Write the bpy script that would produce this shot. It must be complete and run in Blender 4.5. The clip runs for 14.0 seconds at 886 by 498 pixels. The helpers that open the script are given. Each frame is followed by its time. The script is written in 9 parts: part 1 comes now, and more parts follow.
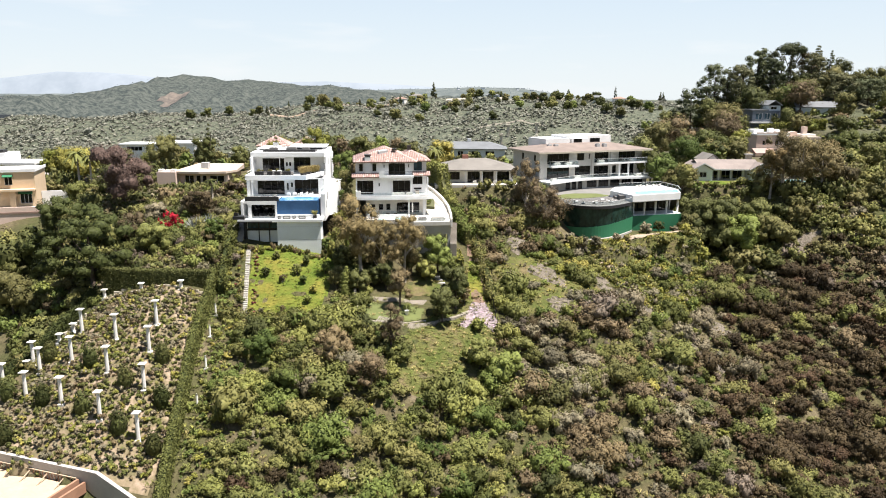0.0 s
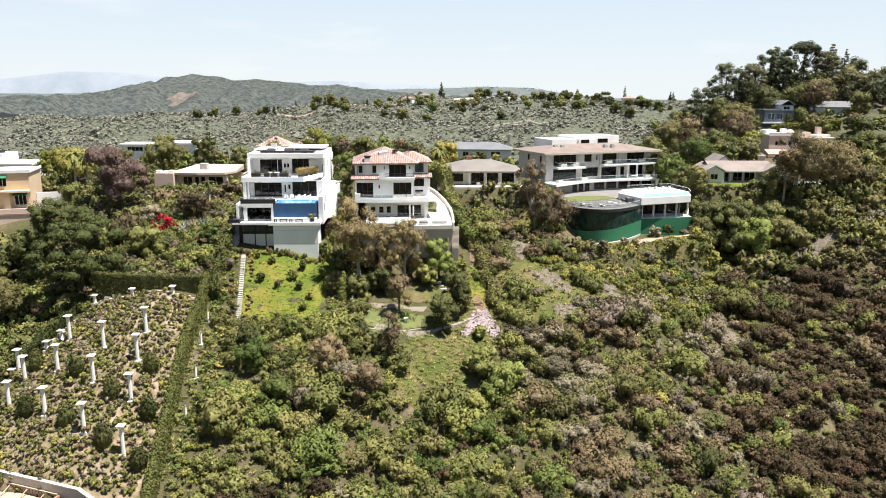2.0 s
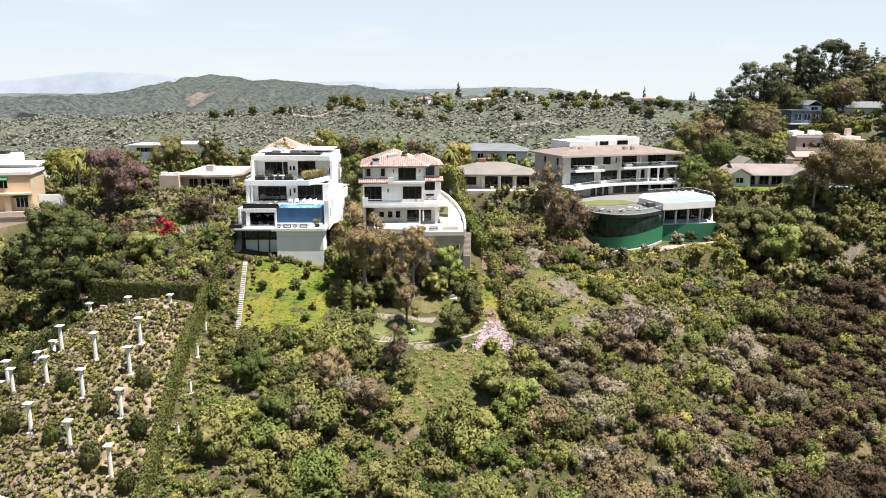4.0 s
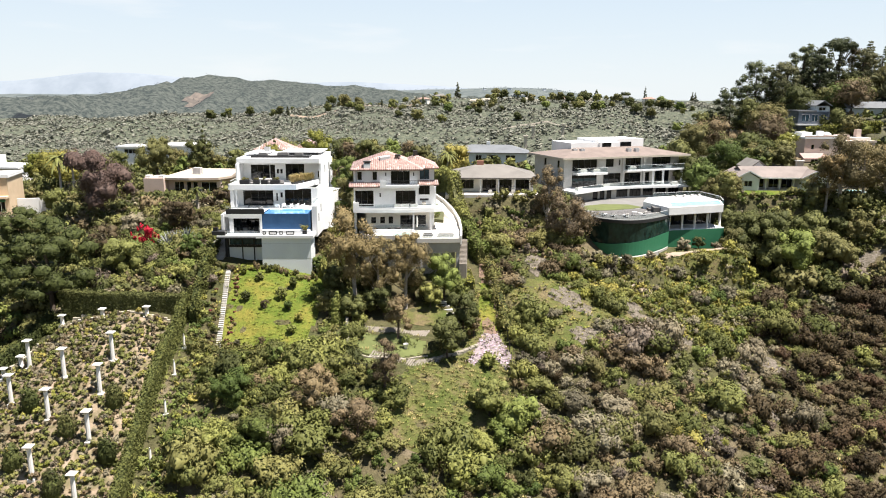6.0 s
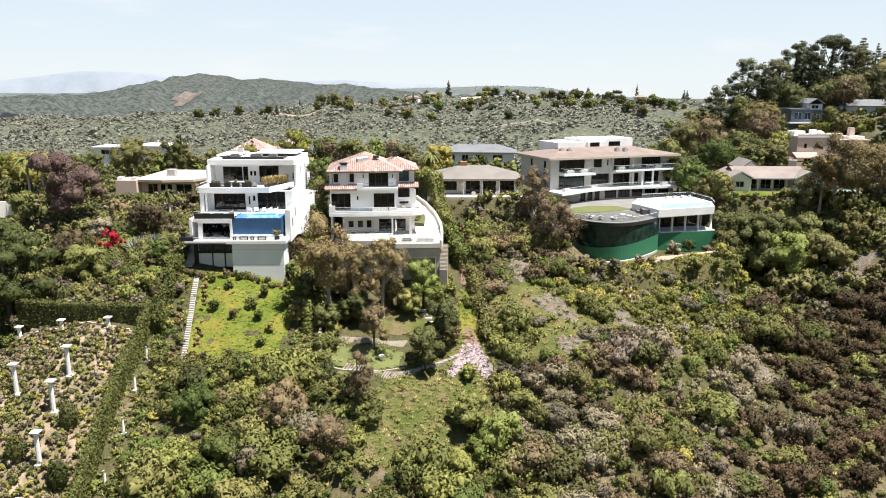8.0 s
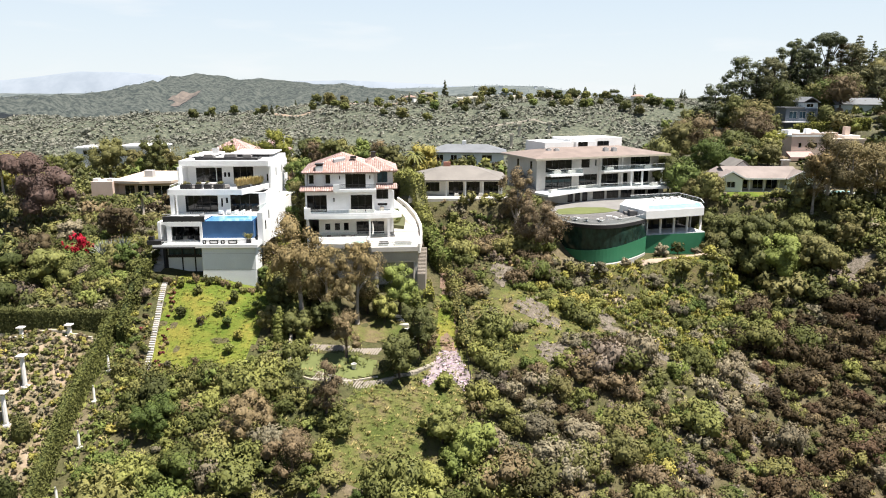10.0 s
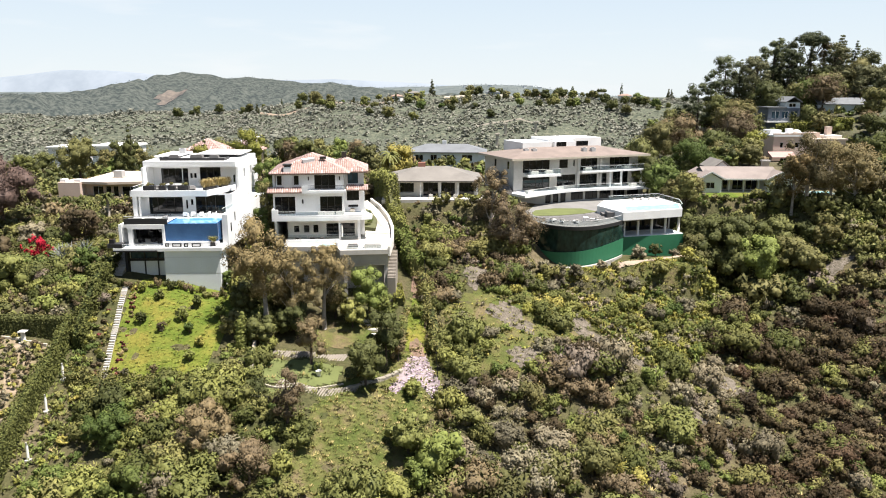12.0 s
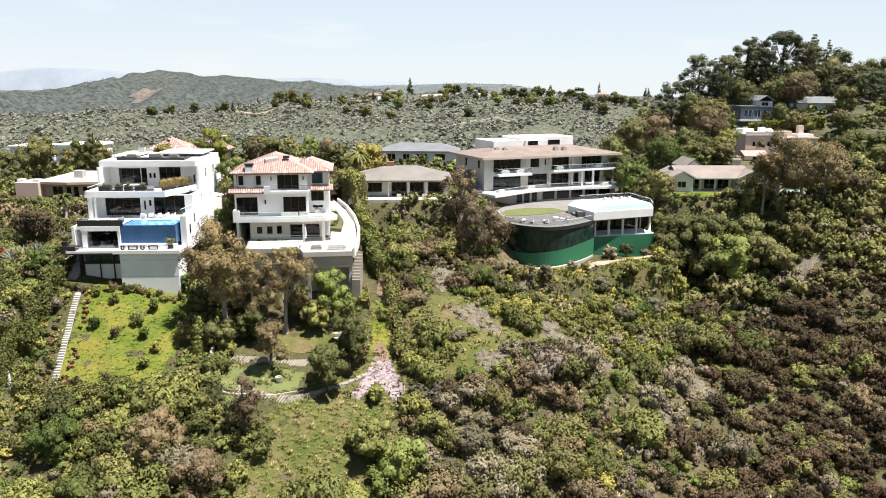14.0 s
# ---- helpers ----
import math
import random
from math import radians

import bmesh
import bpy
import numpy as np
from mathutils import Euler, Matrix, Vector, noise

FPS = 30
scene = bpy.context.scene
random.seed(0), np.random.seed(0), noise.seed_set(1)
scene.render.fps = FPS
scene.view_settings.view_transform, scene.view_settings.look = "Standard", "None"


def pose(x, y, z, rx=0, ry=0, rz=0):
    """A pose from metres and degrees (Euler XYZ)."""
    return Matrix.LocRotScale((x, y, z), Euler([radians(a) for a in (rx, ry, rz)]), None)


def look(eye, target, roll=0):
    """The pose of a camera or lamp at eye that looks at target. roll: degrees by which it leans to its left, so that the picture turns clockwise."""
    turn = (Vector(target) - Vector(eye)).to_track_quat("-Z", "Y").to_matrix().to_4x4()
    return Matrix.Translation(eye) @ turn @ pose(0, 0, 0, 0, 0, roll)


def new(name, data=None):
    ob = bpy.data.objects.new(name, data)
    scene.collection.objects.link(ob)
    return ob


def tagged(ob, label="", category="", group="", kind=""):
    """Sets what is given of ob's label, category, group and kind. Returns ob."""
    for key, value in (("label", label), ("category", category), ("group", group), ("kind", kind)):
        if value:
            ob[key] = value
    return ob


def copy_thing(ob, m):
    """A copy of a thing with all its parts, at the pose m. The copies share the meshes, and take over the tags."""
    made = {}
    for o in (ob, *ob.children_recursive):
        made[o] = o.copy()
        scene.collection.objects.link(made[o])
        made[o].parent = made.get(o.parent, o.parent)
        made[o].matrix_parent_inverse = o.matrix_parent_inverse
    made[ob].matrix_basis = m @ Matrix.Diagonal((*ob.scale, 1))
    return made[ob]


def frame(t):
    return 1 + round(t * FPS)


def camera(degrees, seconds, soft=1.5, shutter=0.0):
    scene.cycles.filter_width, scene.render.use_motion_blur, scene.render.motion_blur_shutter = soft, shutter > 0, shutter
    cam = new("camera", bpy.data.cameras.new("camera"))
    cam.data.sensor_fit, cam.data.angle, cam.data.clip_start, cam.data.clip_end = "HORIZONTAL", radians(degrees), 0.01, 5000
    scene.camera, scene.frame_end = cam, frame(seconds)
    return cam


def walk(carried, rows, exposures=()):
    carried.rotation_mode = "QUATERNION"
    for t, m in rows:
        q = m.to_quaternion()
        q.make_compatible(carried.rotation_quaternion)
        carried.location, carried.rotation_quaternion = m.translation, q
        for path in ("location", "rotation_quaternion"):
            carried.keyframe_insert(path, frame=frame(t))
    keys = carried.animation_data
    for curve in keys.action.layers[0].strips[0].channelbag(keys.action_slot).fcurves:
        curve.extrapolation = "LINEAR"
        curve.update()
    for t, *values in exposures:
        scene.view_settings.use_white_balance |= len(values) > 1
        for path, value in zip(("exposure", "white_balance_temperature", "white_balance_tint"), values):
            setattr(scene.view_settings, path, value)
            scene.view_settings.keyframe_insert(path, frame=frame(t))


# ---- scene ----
cam = camera(62.9, 14.0, soft=1.0)
PATH = [
    (0, (1.978, -3.757, 43.059), (1.94, -1.804, 42.631), 0.2),
    (0.5, (2.318, -2.755, 43.09), (2.279, -0.802, 42.661), 0.1),
    (1, (2.65, -1.704, 43.004), (2.61, 0.249, 42.574), 0.1),
    (1.5, (2.94, -0.587, 43.044), (2.889, 1.366, 42.616), 0.1),
    (2, (3.207, 0.733, 42.99), (3.145, 2.686, 42.561), 0.2),
    (2.5, (3.424, 2.111, 42.967), (3.345, 4.063, 42.538), 0.2),
    (3, (3.671, 3.656, 42.955), (3.569, 5.607, 42.526), 0.2),
    (5.5, (4.42, 12.32, 42.725), (4.309, 14.27, 42.297), 0.2),
    (6, (4.554, 13.941, 42.653), (4.445, 15.892, 42.226), 0.2),
    (6.5, (4.916, 15.47, 42.669), (4.809, 17.42, 42.241), 0.1),
    (7, (5.273, 16.805, 42.609), (5.179, 18.756, 42.181), 0.1),
    (7.5, (5.817, 18.068, 42.568), (5.726, 20.019, 42.14), 0.1),
    (8, (6.496, 19.283, 42.648), (6.405, 21.233, 42.217), 0.1),
    (10.5, (10.513, 24.041, 42.367), (10.422, 25.992, 41.935), 0.0),
    (11, (11.245, 24.749, 42.411), (11.154, 26.7, 41.977), 0.1),
    (11.5, (11.89, 25.469, 42.39), (11.807, 27.42, 41.956), 0.1),
    (12, (12.565, 26.059, 42.374), (12.501, 28.011, 41.94), 0.1),
    (12.5, (13.078, 26.609, 42.334), (13.027, 28.56, 41.9), 0.1),
    (13, (13.654, 27.149, 42.304), (13.617, 29.101, 41.869), 0.1),
    (13.5, (14.21, 27.743, 42.325), (14.188, 29.695, 41.889), 0.1),
    (14, (14.704, 28.44, 42.243), (14.693, 30.391, 41.806), 0.2),
]
walk(cam, [(t, look(eye, target, roll)) for t, eye, target, roll in PATH])

# ---- light: high hazy sun from the right, grazing the fronts of the houses, clear sky ----
SUN_TO = Vector((0.325, -0.07, 0.943)).normalized()
SUN_ELEV = math.asin(SUN_TO.z)
SUN_AZ = math.atan2(SUN_TO.x, SUN_TO.y)
world = bpy.data.worlds.new("sky")
scene.world = world
world.use_nodes = True
wn, wl = world.node_tree.nodes, world.node_tree.links
wn.clear()
w_out = wn.new("ShaderNodeOutputWorld")
w_bg = wn.new("ShaderNodeBackground")
w_sky = wn.new("ShaderNodeTexSky")
w_sky.sky_type = "NISHITA"
w_sky.sun_disc = False
w_sky.sun_elevation = SUN_ELEV
w_sky.sun_rotation = SUN_AZ
w_sky.altitude = 250
w_sky.air_density = 1.0
w_sky.dust_density = 0.5
w_sky.ozone_density = 1.0
w_bg.inputs["Strength"].default_value = 0.05
# pale haze towards the horizon, with faint thin cloud
w_tc = wn.new("ShaderNodeTexCoord")
w_sep = wn.new("ShaderNodeSeparateXYZ")
wl.new(w_tc.outputs["Generated"], w_sep.inputs[0])
w_fac = wn.new("ShaderNodeMapRange")
w_fac.inputs["From Min"].default_value = 0.18
w_fac.inputs["From Max"].default_value = 0.62
w_fac.inputs["To Min"].default_value = 0.92
w_fac.inputs["To Max"].default_value = 0.0
wl.new(w_sep.outputs["Z"], w_fac.inputs["Value"])
w_haze = wn.new("ShaderNodeValToRGB")
w_haze.color_ramp.elements[0].position, w_haze.color_ramp.elements[0].color = 0.0, (0.90, 0.965, 1.0, 1)
w_haze.color_ramp.elements[1].position, w_haze.color_ramp.elements[1].color = 0.16, (0.70, 0.84, 0.98, 1)
wl.new(w_sep.outputs["Z"], w_haze.inputs["Fac"])
w_map = wn.new("ShaderNodeMapping")
w_map.inputs["Scale"].default_value = (2.2, 2.2, 15)
wl.new(w_tc.outputs["Generated"], w_map.inputs["Vector"])
w_noise = wn.new("ShaderNodeTexNoise")
w_noise.inputs["Scale"].default_value = 2.6
w_noise.inputs["Detail"].default_value = 7
wl.new(w_map.outputs["Vector"], w_noise.inputs["Vector"])
w_cl = wn.new("ShaderNodeMapRange")
w_cl.inputs["From Min"].default_value = 0.55
w_cl.inputs["From Max"].default_value = 0.78
w_cl.inputs["To Max"].default_value = 0.7
wl.new(w_noise.outputs["Fac"], w_cl.inputs["Value"])
w_cloud = wn.new("ShaderNodeMix")
w_cloud.data_type = "RGBA"
w_cloud.inputs[7].default_value = (0.97, 1.0, 1.03, 1)
wl.new(w_cl.outputs["Result"], w_cloud.inputs[0])
wl.new(w_haze.outputs["Color"], w_cloud.inputs[6])
w_gain = wn.new("ShaderNodeVectorMath")
w_gain.operation = "SCALE"
w_gain.inputs["Scale"].default_value = 7.9
wl.new(w_cloud.outputs[2], w_gain.inputs[0])
w_mix = wn.new("ShaderNodeMix")
w_mix.data_type = "RGBA"
wl.new(w_fac.outputs["Result"], w_mix.inputs[0])
wl.new(w_sky.outputs["Color"], w_mix.inputs[6])
wl.new(w_gain.outputs["Vector"], w_mix.inputs[7])
wl.new(w_mix.outputs[2], w_bg.inputs["Color"])
wl.new(w_bg.outputs["Background"], w_out.inputs["Surface"])

sun_data = bpy.data.lights.new("sun", "SUN")
sun_data.energy = 5.0
sun_data.angle = radians(0.6)
sun_data.color = (1.0, 0.93, 0.86)
sun = new("sun", sun_data)
sun.matrix_world = look((60, 60, 300), Vector((60, 60, 300)) - SUN_TO)
scene.view_settings.exposure = 1.33

# ---- materials ----
def node_mat(name, rough=0.8, metal=0.0, spec=0.3):
    m = bpy.data.materials.new(name)
    m.use_nodes = True
    n, l = m.node_tree.nodes, m.node_tree.links
    b = n["Principled BSDF"]
    b.inputs["Roughness"].default_value = rough
    b.inputs["Metallic"].default_value = metal
    b.inputs["Specular IOR Level"].default_value = spec
    return m, n, l, b


def ramp(n, stops):
    r = n.new("ShaderNodeValToRGB")
    els = r.color_ramp.elements
    while len(els) < len(stops):
        els.new(0.5)
    for e, (p, c) in zip(els, stops):
        e.position, e.color = p, (*c, 1)
    return r


def noise_fac(n, l, scale, detail=4.0, rough=0.6, stretch=None):
    tc = n.new("ShaderNodeTexCoord")
    t = n.new("ShaderNodeTexNoise")
    t.inputs["Scale"].default_value = scale
    t.inputs["Detail"].default_value = detail
    t.inputs["Roughness"].default_value = rough
    if stretch:
        mp = n.new("ShaderNodeMapping")
        mp.inputs["Scale"].default_value = stretch
        l.new(tc.outputs["Object"], mp.inputs["Vector"])
        l.new(mp.outputs["Vector"], t.inputs["Vector"])
    else:
        l.new(tc.outputs["Object"], t.inputs["Vector"])
    return t.outputs["Fac"]


def add_bump(n, l, b, fac, strength=0.3, dist=0.05):
    bp = n.new("ShaderNodeBump")
    bp.inputs["Strength"].default_value = strength
    bp.inputs["Distance"].default_value = dist
    l.new(fac, bp.inputs["Height"])
    l.new(bp.outputs["Normal"], b.inputs["Normal"])


def mix_rgb(n, l, fac, a, bcol, blend="MIX"):
    mx = n.new("ShaderNodeMix")
    mx.data_type, mx.blend_type = "RGBA", blend
    for val, sock in ((fac, mx.inputs[0]), (a, mx.inputs[6]), (bcol, mx.inputs[7])):
        if isinstance(val, (int, float)):
            sock.default_value = val
        elif isinstance(val, tuple):
            sock.default_value = (*val, 1)
        else:
            l.new(val, sock)
    return mx.outputs[2]


def wall_mat(name, col, dark=0.9, rough=0.75, fine=6.0, coarse=0.35, bump=0.15, spec=0.3):
    """Plaster, stone or paint: fine grain and large faint stains."""
    m, n, l, b = node_mat(name, rough, spec=spec)
    lo = tuple(c * dark for c in col)
    r = ramp(n, [(0.3, lo), (0.65, col)])
    l.new(noise_fac(n, l, coarse, 5), r.inputs["Fac"])
    f = noise_fac(n, l, fine, 6, 0.7)
    r2 = ramp(n, [(0.25, (0.86, 0.86, 0.86)), (0.7, (1, 1, 1))])
    l.new(f, r2.inputs["Fac"])
    l.new(mix_rgb(n, l, 1.0, r.outputs["Color"], r2.outputs["Color"], "MULTIPLY"), b.inputs["Base Color"])
    add_bump(n, l, b, f, bump, 0.02)
    return m


def leaf_mat(name, dark, light, warm, through_light=0.07, rough=0.55):
    """Foliage: tint varies from plant to plant and leaf to leaf, with light shining through."""
    dark, light, warm = [(c[0] * 1.05 * k, c[1] * 0.965 * k, c[2] * 1.08 * k) for c, k in ((dark, 0.70), (light, 0.98), (warm, 0.97))]
    m, n, l, b = node_mat(name, rough, spec=0.07)
    at = n.new("ShaderNodeAttribute")
    at.attribute_name = "tint"
    oi = n.new("ShaderNodeObjectInfo")
    ge = n.new("ShaderNodeNewGeometry")
    ad = n.new("ShaderNodeMath")
    ad.operation = "ADD"
    l.new(at.outputs["Fac"], ad.inputs[0])
    l.new(oi.outputs["Random"], ad.inputs[1])
    fr = n.new("ShaderNodeMath")
    fr.operation = "FRACT"
    l.new(ad.outputs[0], fr.inputs[0])
    r = ramp(n, [(0.0, dark), (0.45, light), (0.8, warm), (1.0, dark)])
    l.new(fr.outputs[0], r.inputs["Fac"])
    r2 = ramp(n, [(0.0, (0.86, 0.86, 0.86)), (1.0, (1.14, 1.13, 1.10))])
    l.new(ge.outputs["Random Per Island"], r2.inputs["Fac"])
    col = mix_rgb(n, l, 1.0, r.outputs["Color"], r2.outputs["Color"], "MULTIPLY")
    sp = noise_fac(n, l, 1.3, 4, 0.7)
    r3 = ramp(n, [(0.36, (0.76, 0.77, 0.78)), (0.62, (1.18, 1.15, 1.08))])
    l.new(sp, r3.inputs["Fac"])
    col = mix_rgb(n, l, 1.0, col, r3.outputs["Color"], "MULTIPLY")
    l.new(col, b.inputs["Base Color"])
    tr = n.new("ShaderNodeBsdfTranslucent")
    l.new(col, tr.inputs["Color"])
    ms = n.new("ShaderNodeMixShader")
    ms.inputs[0].default_value = through_light
    l.new(b.outputs[0], ms.inputs[1])
    l.new(tr.outputs[0], ms.inputs[2])
    l.new(ms.outputs[0], n["Material Output"].inputs["Surface"])
    return m


def glass_mat(name, tint=(0.006, 0.007, 0.008), rough=0.04):
    """Dark window glass seen from outside: a dim room behind and a clear reflection."""
    m, n, l, b = node_mat(name, rough, spec=0.35)
    r = ramp(n, [(0.3, tuple(c * 0.4 for c in tint)), (0.7, tuple(c * 1.6 for c in tint))])
    l.new(noise_fac(n, l, 0.8, 3, stretch=(1, 1, 0.6)), r.inputs["Fac"])
    l.new(r.outputs["Color"], b.inputs["Base Color"])
    return m


def clear_glass(name, tint=(0.86, 0.92, 0.92), mixf=0.9):
    """Thin railing glass."""
    m, n, l, b = node_mat(name, 0.02, spec=0.5)
    b.inputs["Base Color"].default_value = (0.35, 0.42, 0.43, 1)
    tp = n.new("ShaderNodeBsdfTransparent")
    tp.inputs["Color"].default_value = (*tint, 1)
    ms = n.new("ShaderNodeMixShader")
    ms.inputs[0].default_value = mixf
    l.new(b.outputs[0], ms.inputs[1])
    l.new(tp.outputs[0], ms.inputs[2])
    l.new(ms.outputs[0], n["Material Output"].inputs["Surface"])
    return m


M = {}
M["white"] = wall_mat("white_plaster", (0.77, 0.775, 0.77), 0.89)
# lighter, bluer copy of the white plaster: skylit shade painted into its colour
M["skyshade_white"] = wall_mat("skyshade_white_plaster", (0.78, 0.815, 0.82), 0.92)
M["cream"] = wall_mat("cream_plaster", (0.78, 0.75, 0.69), 0.9)
M["greyst"] = wall_mat("grey_stone_wall", (0.50, 0.485, 0.455), 0.82, fine=2.5)
M["greywall"] = wall_mat("grey_board_wall", (0.76, 0.76, 0.74), 0.88)
M["peach"] = wall_mat("peach_plaster", (0.62, 0.485, 0.41), 0.88)
M["pinkroof"] = wall_mat("flat_roof_coat", (0.52, 0.43, 0.35), 0.86, fine=3)
M["orange"] = wall_mat("ochre_plaster", (0.64, 0.49, 0.33), 0.86)
M["concrete"] = wall_mat("concrete", (0.46, 0.44, 0.41), 0.8, fine=4, bump=0.3)
M["paving"] = wall_mat("pale_paving", (0.54, 0.51, 0.46), 0.85, fine=3)
M["stone"] = wall_mat("pale_stone", (0.48, 0.43, 0.35), 0.8, fine=5, bump=0.4)
M["dark"] = wall_mat("dark_metal", (0.03, 0.03, 0.032), 0.7, rough=0.5)
M["frame"] = wall_mat("bronze_frame", (0.045, 0.04, 0.036), 0.8, rough=0.45)
M["deckgrey"] = wall_mat("grey_decking", (0.15, 0.145, 0.14), 0.8, fine=3)
M["toprail"] = wall_mat("white_metal_rail", (0.70, 0.70, 0.69), 0.9, rough=0.4)
M["shingle"] = wall_mat("grey_shingle", (0.20, 0.185, 0.165), 0.75, fine=5, bump=0.5)
M["brownroof"] = wall_mat("brown_tile_roof", (0.30, 0.205, 0.165), 0.75, fine=4, bump=0.5)
M["taupetile"] = wall_mat("taupe_tile_roof", (0.225, 0.180, 0.155), 0.72, fine=4, bump=0.5)
M["ranchroof"] = wall_mat("grey_brown_shingle_roof", (0.235, 0.198, 0.178), 0.75, fine=4, bump=0.5)
M["slate"] = wall_mat("blue_grey_slate", (0.16, 0.17, 0.18), 0.8, fine=5, bump=0.4)
M["wood"] = wall_mat("raw_plywood", (0.48, 0.37, 0.265), 0.85, fine=3)
M["rebar"] = wall_mat("rusty_steel_and_lumber", (0.36, 0.20, 0.13), 0.7, fine=5)
M["cushion"] = wall_mat("pale_cushion", (0.66, 0.64, 0.60), 0.9, rough=0.9)
M["greycush"] = wall_mat("grey_cushion", (0.25, 0.24, 0.23), 0.9, rough=0.9)
M["bark"] = wall_mat("brown_bark", (0.085, 0.065, 0.05), 0.6, rough=0.9, fine=3, coarse=1.5, bump=0.6)
M["palebark"] = wall_mat("pale_bark", (0.40, 0.36, 0.31), 0.55, rough=0.85, fine=2, coarse=0.9, bump=0.4)
M["marble"] = wall_mat("white_stone_column", (0.78, 0.76, 0.72), 0.88, rough=0.6)
M["brick"] = wall_mat("red_brick", (0.36, 0.17, 0.12), 0.75, fine=6, bump=0.4)
M["bluewall"] = wall_mat("pale_blue_siding", (0.55, 0.60, 0.62), 0.9)
M["navy"] = wall_mat("slate_blue_siding", (0.13, 0.155, 0.19), 0.85)
M["steel"] = wall_mat("galvanised_metal", (0.42, 0.42, 0.42), 0.85, rough=0.4)
M["mulch"] = wall_mat("brown_mulch", (0.20, 0.13, 0.09), 0.6, fine=4, bump=0.6)
M["turf"] = wall_mat("clipped_turf", (0.125, 0.145, 0.050), 0.75, rough=0.95, fine=8, coarse=0.5, bump=0.5)
M["sand"] = wall_mat("pale_dry_soil", (0.38, 0.295, 0.22), 0.75, fine=3, bump=0.5)
M["glass"] = glass_mat("dark_window_glass")
M["blueglass"] = glass_mat("blue_tinted_glass", (0.04, 0.075, 0.10))
M["rail"] = clear_glass("railing_glass", (0.93, 0.96, 0.96), 0.94)
M["poolglass"], n_, l_, b_ = node_mat("deep_blue_pool_wall", 0.08, spec=0.5)
r_ = ramp(n_, [(0.3, (0.030, 0.080, 0.185)), (0.7, (0.048, 0.118, 0.245))])
l_.new(noise_fac(n_, l_, 0.5, 4), r_.inputs["Fac"])
l_.new(r_.outputs["Color"], b_.inputs["Base Color"])


def water_mat(name, a, c):
    m, n, l, b = node_mat(name, 0.06, spec=0.5)
    f = noise_fac(n, l, 1.6, 3)
    r = ramp(n, [(0.3, a), (0.7, c)])
    l.new(f, r.inputs["Fac"])
    l.new(r.outputs["Color"], b.inputs["Base Color"])
    add_bump(n, l, b, f, 0.15, 0.05)
    return m


M["water"] = water_mat("turquoise_pool_water", (0.25, 0.55, 0.56), (0.42, 0.68, 0.66))
M["bluewater"] = water_mat("blue_pool_water", (0.07, 0.22, 0.46), (0.16, 0.36, 0.60))
M["screen"] = wall_mat("green_mesh_screen", (0.034, 0.170, 0.085), 0.8, rough=0.6, fine=3, coarse=0.25)
M["screen"].name = "green_mesh_screen"
M["darkscreen"] = glass_mat("dark_green_glass_wall", (0.014, 0.032, 0.026), 0.12)


def tile_mat(name, a, c, pale):
    """Clay barrel tiles, each piece of its own shade."""
    m, n, l, b = node_mat(name, 0.8)
    ge = n.new("ShaderNodeNewGeometry")
    r = ramp(n, [(0.0, a), (0.55, c), (0.85, c), (1.0, pale)])
    l.new(ge.outputs["Random Per Island"], r.inputs["Fac"])
    f = noise_fac(n, l, 3, 5)
    r2 = ramp(n, [(0.3, (0.75, 0.75, 0.75)), (0.7, (1, 1, 1))])
    l.new(f, r2.inputs["Fac"])
    l.new(mix_rgb(n, l, 1.0, r.outputs["Color"], r2.outputs["Color"], "MULTIPLY"), b.inputs["Base Color"])
    add_bump(n, l, b, f, 0.3, 0.02)
    return m


M["tile"] = tile_mat("terracotta_tile", (0.33, 0.205, 0.18), (0.44, 0.310, 0.28), (0.62, 0.54, 0.50))

# foliage
M["sage"] = leaf_mat("grey_sage_leaves", (0.130, 0.130, 0.080), (0.215, 0.212, 0.130), (0.190, 0.175, 0.108))
M["olive"] = leaf_mat("olive_green_leaves", (0.088, 0.110, 0.032), (0.148, 0.172, 0.052), (0.172, 0.178, 0.060))
M["green"] = leaf_mat("fresh_green_leaves", (0.084, 0.130, 0.034), (0.146, 0.194, 0.050), (0.200, 0.218, 0.062))
M["lime"] = leaf_mat("yellow_green_leaves", (0.150, 0.180, 0.036), (0.228, 0.248, 0.056), (0.275, 0.258, 0.068))
M["dark_leaf"] = leaf_mat("dark_green_leaves", (0.068, 0.086, 0.030), (0.118, 0.136, 0.046), (0.148, 0.146, 0.056), 0.1)
# far scrub: distance haze is painted in as paler, greyer leaf colours
M["haze_sage"] = leaf_mat("haze_grey_far_scrub", (0.165, 0.190, 0.145), (0.222, 0.246, 0.188), (0.215, 0.228, 0.172), 0.1)
M["haze_dark"] = leaf_mat("haze_dark_far_scrub", (0.118, 0.140, 0.104), (0.170, 0.192, 0.145), (0.170, 0.182, 0.132), 0.1)
M["plum"] = leaf_mat("plum_brown_leaves", (0.060, 0.049, 0.041), (0.098, 0.078, 0.066), (0.104, 0.078, 0.058))
M["rock"] = wall_mat("weathered_rock", (0.30, 0.27, 0.22), 0.7, fine=4, bump=0.6)
M["deep_leaf"] = leaf_mat("deep_green_leaves", (0.044, 0.062, 0.021), (0.080, 0.102, 0.032), (0.092, 0.102, 0.035), 0.1)
M["pine"] = leaf_mat("pine_needles", (0.058, 0.078, 0.038), (0.098, 0.122, 0.058), (0.112, 0.122, 0.058), 0.1)
